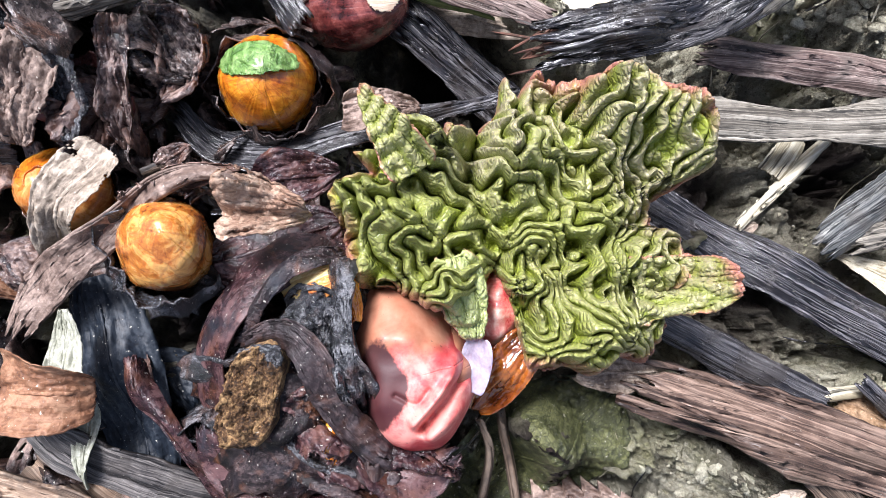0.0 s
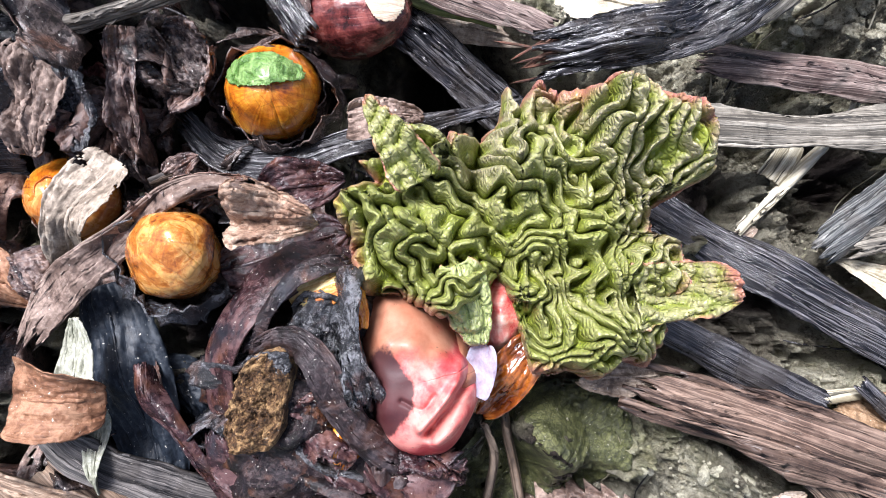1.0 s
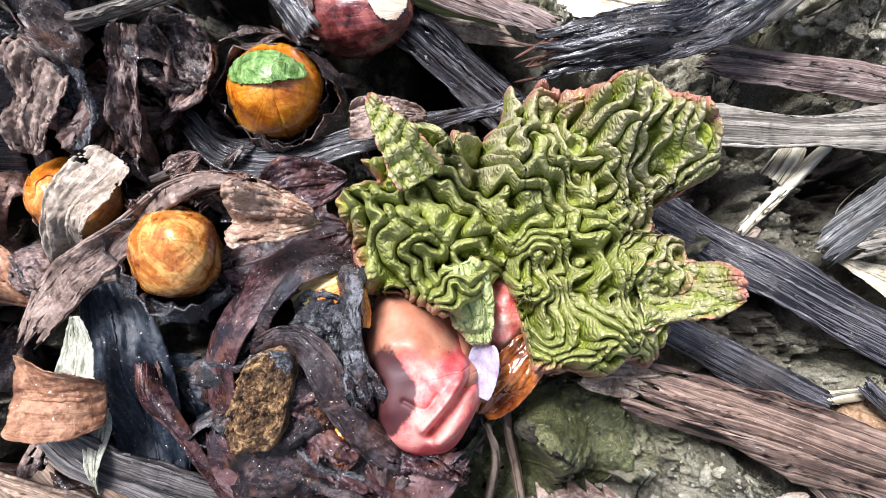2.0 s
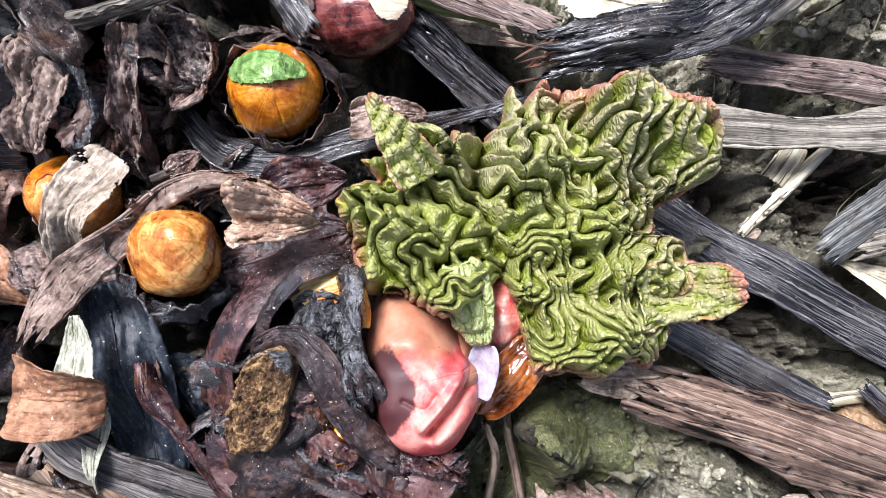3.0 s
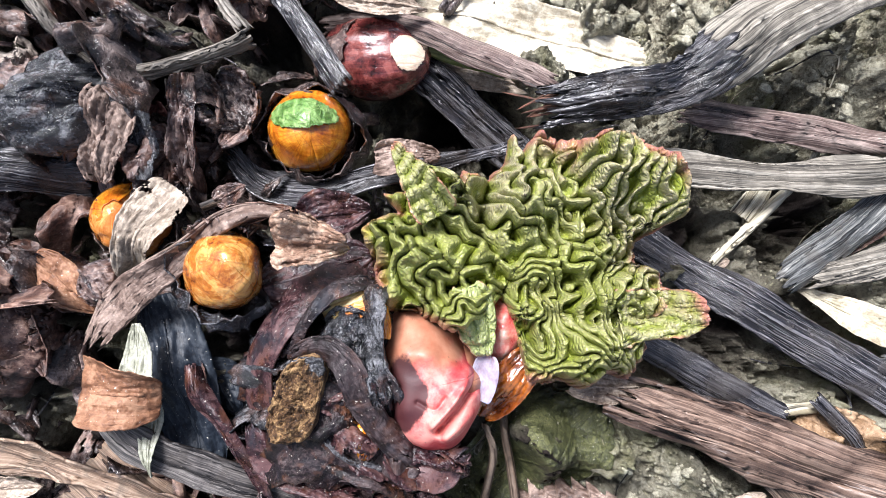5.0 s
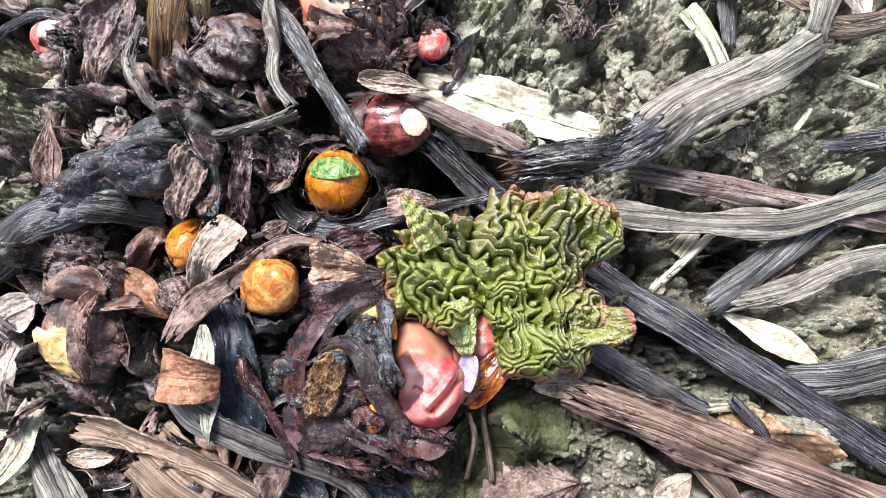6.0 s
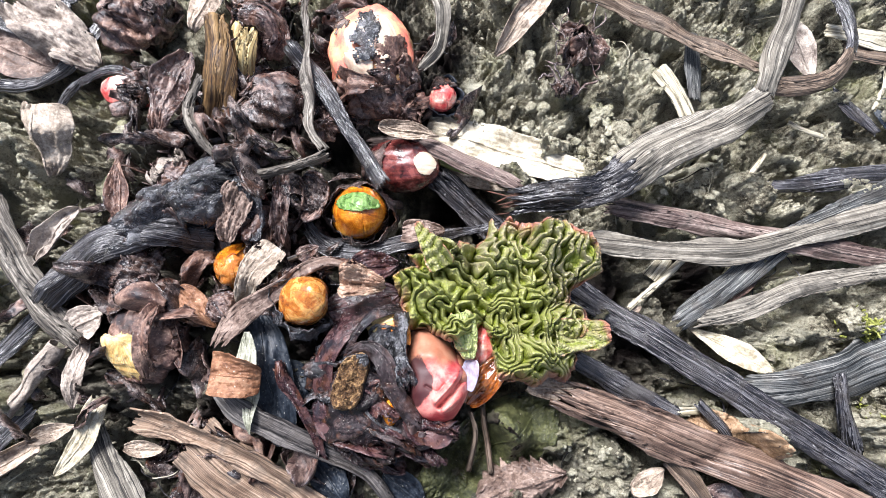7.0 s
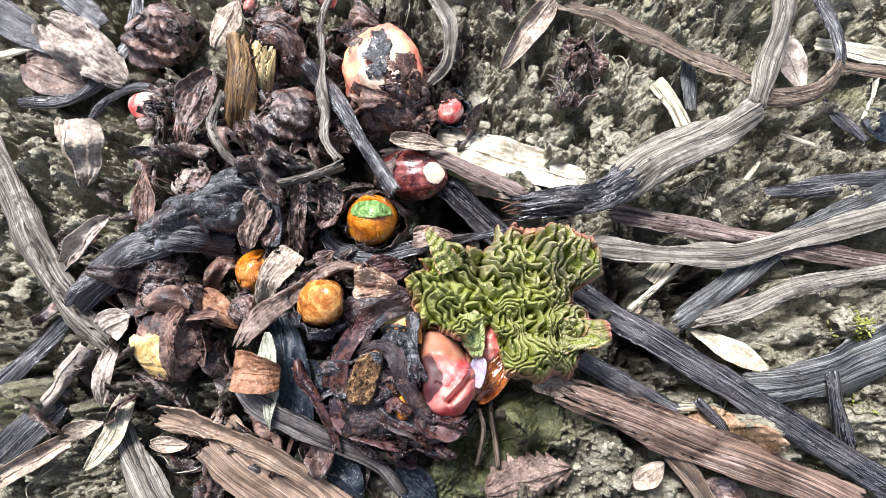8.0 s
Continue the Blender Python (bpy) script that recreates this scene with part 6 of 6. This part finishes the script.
part("stub", plug((-0.0532, -0.0438, 0.0660), 0.0075, 0.0142, 0.02, -14, 80.1, (-0.25, 0.0)), CORK, shoot, "corky tan cut end of an old stalk")
part("bract", blade((-0.0575, -0.0361, 0.0670), (-0.0439, -0.0319, 0.0700), 0.010, curl=-50, wave=0.002, shape=(0.7, 0.4), jag=0.1, seed=77.3), CHAR, shoot, "black shrivelled rim of the cut end")
part("scale", blade((-0.0468, -0.0154, 0.0540), (-0.0289, -0.0088, 0.0570), 0.0085, curl=-40, wave=0.0006, shape=(0.6, 0.4), jag=0.02, seed=81.0), YELLOW, shoot, "pale yellow live scale")
part("scale", blade((-0.0386, -0.0156, 0.0580), (-0.0301, -0.0118, 0.0600), 0.0055, curl=-30, wave=0.0006, shape=(0.6, 0.35), jag=0.04, seed=81.4), ORANGE, shoot, "orange live scale")
part("scale", blade((-0.0278, -0.0100, 0.0580), (-0.0243, -0.0235, 0.0620), 0.006, curl=-40, wave=0.001, shape=(0.8, 0.4), seed=81.9), AMBER, shoot, "amber live scale")


def dome(centre, ax, ay, low, turn=0.0, power=2.2, ridges=(), seed=0.0, n=56, wave=0.0006, crumple=0.0):
    """A soft swelling over an oval; centre is its top, low how far its edge lies below. ridges: (points, half-width, height)."""
    r = np.linspace(0, 1, n)[:, None]
    f = np.linspace(0, 2 * math.pi, 2 * n + 1)[None, :]
    out = 1 + 0.05 * smooth(np.cos(f) * 0.2, np.sin(f) * 0.2, seed)
    x, y = ax * r * np.cos(f) * out, ay * r * np.sin(f) * out
    c, s = math.cos(radians(turn)), math.sin(radians(turn))
    X, Y = centre[0] + x * c - y * s, centre[1] + x * s + y * c
    Z = centre[2] - low * (1 - np.clip(1 - r**power, 0, 1) ** 0.5) + wave * smooth(X / 0.03, Y / 0.03, seed) + crumple * (np.abs(soft(X / 0.022, Y / 0.03, seed)) - 0.7) + 0 * f
    for pts, half, high in ridges:
        C, _ = spline(pts, 60)
        d = np.full_like(X, 1.0)
        for p in C:
            d = np.minimum(d, np.hypot(X - p[0], Y - p[1]))
        Z = Z + high * np.exp(-((d / half) ** 2)) * (1 - r**6)
    return sheet(np.stack([X, Y, Z], -1), np.stack([X, Y], -1) + seed, 0.001)


part("bract", dome((-0.0361, -0.0242, 0.0620), 0.0125, 0.0155, 0.022, -25, seed=88.3, wave=0.0012, crumple=0.0016), CHAR, shoot, "charred crumpled bract")
part("bract", dome((-0.0399, -0.0444, 0.0580), 0.0105, 0.0165, 0.02, 15, seed=89.1, wave=0.0012, crumple=0.0018), WRAP_DARK, shoot, "shrivelled fibrous bract")
part("scale", dome((-0.0319, -0.0581, 0.0570), 0.0065, 0.0085, 0.012, 25, seed=89.7), AMBER, shoot, "amber live scale")
swollen = dome((-0.0106, -0.0395, 0.0615), 0.0190, 0.0262, 0.030, 14, power=3.4, n=110, ridges=[([(0.0045, -0.0334, 0.0600), (0.0025, -0.0386, 0.0600), (-0.0019, -0.0449, 0.0600), (-0.0078, -0.0516, 0.0600)], 0.0018, 0.0036), ([(0.0067, -0.0397, 0.0600), (0.0035, -0.0425, 0.0600), (-0.0003, -0.0475, 0.0600), (-0.0057, -0.0541, 0.0600)], 0.0015, -0.0065), ([(0.0076, -0.0485, 0.0600), (0.0025, -0.0522, 0.0600), (-0.0028, -0.0563, 0.0600)], 0.0026, 0.0036), ([(0.0013, -0.0441, 0.0600), (-0.0014, -0.0496, 0.0600), (-0.0041, -0.0522, 0.0600)], 0.0010, 0.0018), ([(-0.0229, -0.0283, 0.0600), (-0.0102, -0.0283, 0.0600), (0.0017, -0.0315, 0.0600)], 0.0030, 0.0012), ([(-0.0133, -0.0441, 0.0600), (-0.0070, -0.0464, 0.0600), (-0.0038, -0.0425, 0.0600)], 0.0008, -0.001)], seed=82.3, wave=0.0002)
swelling = part("leaf_stalk", swollen, SALMON, shoot, "salmon-pink swelling leaf stalk, dark crimson on one side")
# salmon above, pink towards the folded lip, crimson where the bract has lain
at_x, at_y = swollen[0][:, 0], swollen[0][:, 1]
wob = 0.0016 * smooth(at_x / 0.05, at_y / 0.05, 4) + 0.0008 * rough(at_x / 0.05, at_y / 0.05, 6)
below = (-0.0336 - at_y + 0.4 * (at_x - -0.0211) + 1.5 * wob) / 0.009
bare = np.hypot((at_x - -0.0182) / 0.0078, (at_y - -0.0426) / 0.0138) + wob * 60
for key, val in (("blush", np.clip(below, 0, 1)), ("wine", np.clip((1.05 - bare) / 0.14, 0, 0.97))):
    swelling.data.attributes.new(key, "FLOAT", "POINT").data.foreach_set("value", val.astype(np.float32))
part("leaf_stalk", dome((0.0035, -0.0381, 0.0520), 0.007, 0.013, 0.024, 10, seed=84.4), SALMON, shoot)
part("leaf_stalk", dome((0.0167, -0.0202, 0.0440), 0.011, 0.015, 0.03, 0, seed=86.1), PINK, shoot)
part("stipule", blade((0.0096, -0.0533, 0.0300), (0.0311, -0.0250, 0.0420), 0.018, curl=50, wave=0.0018, shape=(0.8, 0.45), vein=0.0003, jag=0.012, seed=87.2), MEMBRANE, shoot, "glossy wet amber membrane")
# lilac blade painted as the sky mirrored in the wet membrane
part("stipule", blade((0.0092, -0.0455, 0.0460), (0.0111, -0.0289, 0.0500), 0.0100, curl=30, wave=0.0004, shape=(1.1, 0.25), vein=0.0, jag=0.01, roll=[25, 15], seed=87.5), SKY_SHEEN, shoot, "pale lilac sky reflection painted on a wet film")
part("stipule", blade((0.0056, -0.0468, 0.0340), (0.0097, -0.0280, 0.0440), 0.009, curl=50, wave=0.0005, shape=(0.8, 0.4), seed=87.8), CRIMSON, shoot)

# the leaf's outline, lobe tips and notches in turn: direction in degrees, reach in metres; and how high its edge lies
EDGE = [(-178, 0.0535), (-166, 0.0529), (-157, 0.0525), (-148.5, 0.0433), (-139, 0.0381), (-123.5, 0.0340), (-115.5, 0.0262), (-111, 0.019), (-105, 0.0195), (-94, 0.0253), (-89, 0.0343), (-85, 0.0458), (-74, 0.0483), (-61, 0.0552), (-52, 0.0545), (-46.5, 0.0639), (-40, 0.0619), (-34.5, 0.058), (-30, 0.0505), (-26.4, 0.053), (-20.5, 0.056), (-16, 0.055), (-9.5, 0.056), (-6.4, 0.0549), (-3, 0.0438), (7.5, 0.046), (12, 0.0525), (15, 0.062), (25.5, 0.0646), (33, 0.0611), (39.5, 0.0563), (48, 0.0563), (57, 0.05), (62, 0.0444), (72, 0.044), (82, 0.0456), (88.5, 0.0395), (94, 0.0451), (98, 0.035), (111.5, 0.032), (124, 0.0375), (131, 0.034), (136, 0.045), (139, 0.0610), (143, 0.049), (150, 0.0475), (157, 0.0543), (162, 0.0465), (166.5, 0.0502), (172, 0.0582)]
EDGE_Z = [(-168, 0.064), (-138, 0.071), (-112, 0.046), (-84, 0.058), (-47, 0.054), (-13, 0.056), (9, 0.06), (42, 0.07), (58, 0.072), (94, 0.064), (130, 0.054), (149, 0.062), (170, 0.073)]
# the clefts between the leaf's three masses: along x and y from its middle
CLEFTS = [((-0.008, 0.034), (-0.013, 0.012), (-0.006, -0.012)), ((0.044, 0.004), (0.026, -0.008), (0.004, -0.014)), ((0.012, 0.040), (0.020, 0.022), (0.024, 0.004)), ((0.046, -0.026), (0.030, -0.023), (0.010, -0.022)), ((-0.046, 0.014), (-0.032, 0.008), (-0.016, 0.006)), ((-0.030, 0.033), (-0.024, 0.022), (-0.016, 0.016))]


def leaf_blade(centre, nr=300, na=1150):
    rho = np.linspace(0.0, 1, nr)[:, None] ** 0.8
    th = np.linspace(-180, 180, na)[None, :]

    def around(ring, ease):
        ring = np.array([(t + turn, v) for turn in (-360, 0, 360) for t, v in ring])
        k = np.clip(np.searchsorted(ring[:, 0], th, side="right") - 1, 0, len(ring) - 2)
        f = (th - ring[k, 0]) / (ring[k + 1, 0] - ring[k, 0])
        f = f * (1 - ease) + ease * f * f * (3 - 2 * f)
        return ring[k, 1] * (1 - f) + ring[k + 1, 1] * f

    R, edge = around(EDGE, 0.7), around(EDGE_Z, 1.0)
    R = R * (1 + 0.012 * rough(th / 360 * 2, 0.3, 2.0))
    a = np.radians(th)
    X, Y = rho * R * np.cos(a), rho * R * np.sin(a)
    Z = 0.062 + (edge - 0.062) * rho**2 + 0.0055 * smooth(X / 0.11, Y / 0.11, 2) - 0.014 * np.clip((rho - 0.84) / 0.16, 0, 1) ** 2
    for line, deep in zip(CLEFTS, (0.013, 0.012, 0.005, 0.009, 0.007, 0.006)):
        C, _ = spline([(*p, 0.0) for p in line], 40)
        d = np.full_like(X, 1.0)
        for p in C:
            d = np.minimum(d, np.hypot(X - p[0], Y - p[1]))
        Z = Z - deep * np.exp(-((d / 0.0045) ** 2))
    wx = X + 0.0018 * smooth(X / 0.08, Y / 0.08, 21) + 0.0013 * smooth(X / 0.032, Y / 0.032, 23)
    wy = Y + 0.0018 * smooth(X / 0.08, Y / 0.08, 25) + 0.0013 * smooth(X / 0.032, Y / 0.032, 27)
    # the folds lie closer together in the lobe towards the soil
    tight = 1 + 0.17 * np.clip((X - 1.6 * Y) / 0.06, -1.2, 1.5)

    def folds(x, y):
        return pick(WINDING, x * tight / 0.116 + 0.42, y * tight / 0.116 + 0.13)

    e = 0.0003
    g = folds(wx, wy)
    gx, gy = (folds(wx + e, wy) - folds(wx - e, wy)) / (2 * e), (folds(wx, wy + e) - folds(wx, wy - e)) / (2 * e)
    small = pick(WINDING, wx / 0.062 + 0.7, wy / 0.062 + 0.1)
    calm = np.clip(1.25 - rho**7 * 0.75, 0.2, 1) * np.clip(rho * 8, 0.3, 1)
    deep = 0.0138 / tight * (1 + 0.3 * np.clip(smooth(X / 0.09, Y / 0.09, 33), -1, 1))
    Z = Z + calm * (deep * (g**0.58 - 0.6) + 0.0008 * (small - 0.5) * (0.2 + g) + 0.00016 * pick(BLISTER, wx / 0.16, wy / 0.16))
    # the folds bulge over the creases between them
    slope = np.hypot(gx, gy) + 1e-6
    bulge = 0.00075 / tight * np.sin(math.pi * np.clip(g, 0, 1) ** 0.8) * calm / np.maximum(slope, 60)
    X, Y = X - gx * bulge, Y - gy * bulge
    V = np.stack([X, Y, Z], -1) + np.array([centre[0], centre[1], -0.004])
    idx = np.arange(nr * na).reshape(nr, na)
    top = np.stack([idx[:-1, :-1], idx[1:, :-1], idx[1:, 1:], idx[:-1, 1:]], -1).reshape(-1, 4)
    low = V[::-3, ::4] - (0, 0, 0.0007)
    p, q = low.shape[:2]
    idx = np.arange(p * q).reshape(p, q) + nr * na
    under = np.stack([idx[:-1, :-1], idx[1:, :-1], idx[1:, 1:], idx[:-1, 1:]], -1).reshape(-1, 4)
    verts, faces = np.concatenate([V.reshape(-1, 3), low.reshape(-1, 3)]), np.concatenate([top, under])
    ob = part("leaf_blade", (verts, faces, None), LEAF, shoot, "crinkled olive-green young leaf with reddish edges")
    tone = np.clip(0.3 + 0.85 * (np.cos(a - radians(55)) * rho * 1.2) + 0.25 * soft(X / 0.12, Y / 0.12, 31), 0, 1)
    for key, val in (("ridge", g), ("rim", np.broadcast_to(rho, g.shape)), ("tone", tone)):
        both = np.concatenate([val.ravel(), val[::-3, ::4].ravel()])
        ob.data.attributes.new(key, "FLOAT", "POINT").data.foreach_set("value", both.astype(np.float32))
    return ob


blade_of_leaf = leaf_blade((0.0221, 0.0070, 0.0580))


def leaf_lobe(base, tip, width, seed, tone=0.3, blush=1.0, crinkle=0.0012, material=LEAF, **k):
    """A free lobe of the leaf, its rim red."""
    V, UV, up = blade(base, tip, width, seed=seed, nu=60, nv=45, vein=0.0003, veins=5, grid_only=True, **k)
    n, m = V.shape[:2]
    u, v = np.meshgrid(np.linspace(0, 1, n), np.linspace(-1, 1, m), indexing="ij")
    g = pick(WINDING, V[..., 0] / 0.11 + seed, V[..., 1] / 0.11) ** 0.7
    V = V + up * (crinkle * (g - 0.4) * np.clip(1.3 - np.abs(v) ** 4 * 0.6, 0, 1))[..., None]
    ob = part("leaf_lobe", sheet(V, UV, 0.0005), material, blade_of_leaf)
    rim = np.clip(np.maximum(np.abs(v), u**1.5) * blush, 0, 1)
    for key, val in (("ridge", 0.4 + 0.45 * g), ("rim", rim), ("tone", np.full_like(g, tone))):
        ob.data.attributes.new(key, "FLOAT", "POINT").data.foreach_set("value", np.tile(val.ravel(), 2).astype(np.float32))


leaf_lobe((0.0025, -0.0053, 0.0620), (0.0091, -0.0282, 0.0500), 0.0150, 1.7, tone=0.0, blush=0.97, curl=-30, bend=0.004, shape=(0.62, 0.5), crinkle=0.0022, jag=0.02, material=LEAF_PALE)
# free lobes round the leaf, smoother than its middle, their rims red and curled
leaf_lobe((-0.0076, 0.0178, 0.0670), (-0.0229, 0.0415, 0.0660), 0.0165, 2.3, tone=0.7, blush=0.99, curl=60, bend=0.004, shape=(0.3, 0.6), crinkle=0.0028, jag=0.03, wave=0.0016, roll=[0, 20])
leaf_lobe((0.0548, -0.0153, 0.0590), (0.0818, -0.0111, 0.0610), 0.0200, 4.4, tone=0.9, blush=1.0, curl=-35, bend=-0.003, shape=(0.25, 0.14), crinkle=0.0022, jag=0.07, wave=0.0036, roll=[-10, 10])


# ---- withered remains all over the crown ----
CLEAR = [((-0.1079, -0.0383, 0.0300), 0.026), ((-0.0915, -0.0273, 0.0300), 0.022), ((-0.1223, -0.0336, 0.0400), 0.022), ((-0.1218, 0.0089, 0.0400), 0.022), ((-0.0532, 0.0113, 0.0500), 0.018), ((-0.0953, -0.0580, 0.0400), 0.02)]


def crown_litter():
    rng = np.random.default_rng(11)
    sets = {"bract_litter": (BRACT, 190), "brown_litter": (BRACT_RED, 120), "leaf_litter": (RED_LEAF, 40)}
    for name, (material, count) in sets.items():
        verts, faces, uvs, at = [], [], [], 0
        for k in range(count):
            (cx, cy, _), r = DARK_SOIL[rng.choice(len(DARK_SOIL), p=[0.46, 0.16, 0.14, 0.16, 0.08, 0, 0, 0, 0, 0])]
            x, y = cx + rng.normal() * r * 0.55, cy + rng.normal() * r * 0.55
            if any(math.hypot(x - c[0], y - c[1]) < w for c, w in CLEAR):
                continue
            z = float(ground_z(x, y)) + rng.uniform(0.001, 0.006)
            L, f, tilt = rng.uniform(0.012, 0.036), rng.uniform(0, 2 * math.pi), rng.normal() * 0.35
            d = np.array([math.cos(f), math.sin(f), tilt]) * L
            v, q, w = blade((x, y, z), np.array([x, y, z + abs(tilt) * L * 0.5]) + d * 0.5 + d * 0.5, L * rng.uniform(0.3, 0.7), bend=rng.uniform(0, 0.004), curl=rng.uniform(-120, 120), wave=0.005, torn=1.2, jag=0.14, roll=rng.uniform(-50, 50), seed=k * 0.77, nu=16, nv=11, sway=rng.normal() * 0.003, shape=(rng.uniform(0.6, 1.2), 0.5))
            verts.append(v)
            faces.append(q + at)
            uvs.append(w)
            at += len(v)
        single(name, (np.concatenate(verts), np.concatenate(faces), np.concatenate(uvs)), material, "withered dark bract scraps heaped on the crown", "plant litter", kind="stuff")


crown_litter()


# ---- loose soil and roots ----
def scatter_soil():
    rng = np.random.default_rng(5)
    lines, leaves = np.concatenate(STALK_LINES), np.concatenate(LEAF_LINES)
    out = []
    for k in range(11000):
        x, y = (rng.uniform(-0.33, 0.33), rng.uniform(-0.22, 0.26)) if k % 5 < 3 else (rng.uniform(0.0, 0.19), rng.uniform(-0.12, 0.12))
        s = 0.0006 + 0.0034 * rng.random() ** 3.4
        if min(((x - c[0]) ** 2 + (y - c[1]) ** 2) / w**2 for c, w in DARK_SOIL) < 1.0:
            continue
        if s > 0.0014 and (np.hypot(lines[:, 0] - x, lines[:, 1] - y).min() < 0.013 or np.hypot(leaves[:, 0] - x, leaves[:, 1] - y).min() < 0.005):
            continue
        out.append(lump((x, y, float(ground_z(x, y)) + s * 0.3), s, k * 0.617, 1 if s < 0.0024 else 2))
    single("soil_crumbs", joined(out), SOIL, "loose olive-grey soil crumbs and grit", "soil", kind="stuff")
    out = []
    for k in range(420):
        x, y = rng.uniform(-0.31, 0.31), rng.uniform(-0.2, 0.24)
        s = 0.004 + 0.009 * rng.random() ** 2
        near = np.hypot(lines[:, 0] - x, lines[:, 1] - y).min()
        if near < s + 0.011 or np.hypot(leaves[:, 0] - x, leaves[:, 1] - y).min() < s + 0.003 or min(((x - c[0]) ** 2 + (y - c[1]) ** 2) / r**2 for c, r in DARK_SOIL) < 1.1:
            continue
        out.append(lump((x, y, float(ground_z(x, y))), s, k * 0.417, 4, 0.6))
    single("soil_clods", joined(out), SOIL, "rounded clods of damp olive-grey soil", "soil", kind="stuff")


def scatter_roots():
    """Hair-thin dead roots and fibres strewn over soil and crown."""
    rng = np.random.default_rng(8)
    for name, material, count in (("dark_rootlets", BLACK, 110), ("pale_rootlets", PALE_FIBRE, 60)):
        made, at = [], 0
        for k in range(count):
            p = np.array([rng.uniform(-0.3, 0.3), rng.uniform(-0.19, 0.23)])
            f, L = rng.uniform(0, 2 * math.pi), rng.uniform(0.012, 0.05)
            pts = []
            for n in range(5):
                pts.append((*p, float(ground_z(*p)) + rng.uniform(0.0015, 0.005)))
                p = p + np.array([math.cos(f), math.sin(f)]) * L / 4
                f += rng.normal() * 0.5
            v, q, w = tube(spline(pts, 24)[0], rng.uniform(0.00018, 0.0005), 5, seed=k)
            made.append((v, q + 0, w))
        v, q, _ = joined(made)
        single(name, (v, q, np.concatenate([m[2] for m in made])), material, "hair-thin dead roots strewn on soil", "roots", kind="stuff")


def root_clump(centre, spread, seed, label):
    """A matted knot of dark roots round a withered bract."""
    rng = np.random.default_rng(seed)
    base = np.array([centre[0], centre[1], float(ground_z(centre[0], centre[1]))])
    ob = thing("root_clump", base, label, "roots")
    part("bract", blade(base + (-spread, spread * 0.6, 0.004), base + (spread, -spread * 0.5, 0.006), spread * 1.5, curl=-50, wave=0.005, jag=0.14, torn=0.8, shape=(0.7, 0.4), bend=0.004, seed=seed), BRACT_RED, ob)
    part("bract", blade(base + (-spread * 0.6, -spread, 0.003), base + (spread * 0.2, spread, 0.008), spread * 1.1, curl=40, wave=0.005, jag=0.14, torn=0.8, shape=(0.7, 0.4), bend=0.004, seed=seed + 3.0), BRACT, ob)
    for _ in range(9):
        p, f, pts = base + (*(rng.normal(size=2) * spread * 0.5), 0.006), rng.uniform(0, 2 * math.pi), []
        for _ in range(6):
            pts.append((*p[:2], max(p[2], float(ground_z(p[0], p[1])) + 0.003)))
            p = p + np.array([math.cos(f), math.sin(f), rng.normal() * 0.15]) * spread * 0.4
            f += rng.normal() * 0.6
        part("root", tube(spline(pts, 30)[0], rng.uniform(0.0004, 0.0009), 6), BRACT, ob)


scatter_soil()
scatter_roots()
root_clump((0.0766, 0.1786, 0.0100), 0.016, 71, "dark matted root clump lying on soil")
root_clump((0.0655, 0.1453, 0.0080), 0.008, 73, "small dark knot of dead roots on soil")


# ---- moss and seedlings ----
def moss(centre, spread, count, height, seed, label):
    rng = np.random.default_rng(seed)
    ob = thing("moss_tuft", centre, label, "moss")
    verts, faces, at = [], [], 0
    for k in range(count):
        x, y = np.array(centre[:2]) + rng.normal(size=2) * spread
        z = float(ground_z(x, y))
        d = rng.normal(size=3) * 0.5 + (0, 0, 1)
        v, q, w = blade((x, y, z), np.array([x, y, z]) + d / np.linalg.norm(d) * height * rng.uniform(0.5, 1.2), height * 0.16, curl=40, wave=0.0, nu=6, nv=3, seed=k)
        verts.append(v)
        faces.append(q + at)
        at += len(v)
    part("leaves", (np.concatenate(verts), np.concatenate(faces), None), MOSS, ob)


moss((0.2533, 0.0019, 0.0100), 0.005, 170, 0.006, 3, "bright yellow-green moss tuft on soil")
moss((0.2518, -0.0460, 0.0060), 0.0025, 20, 0.004, 4, "tiny green seedling on soil")
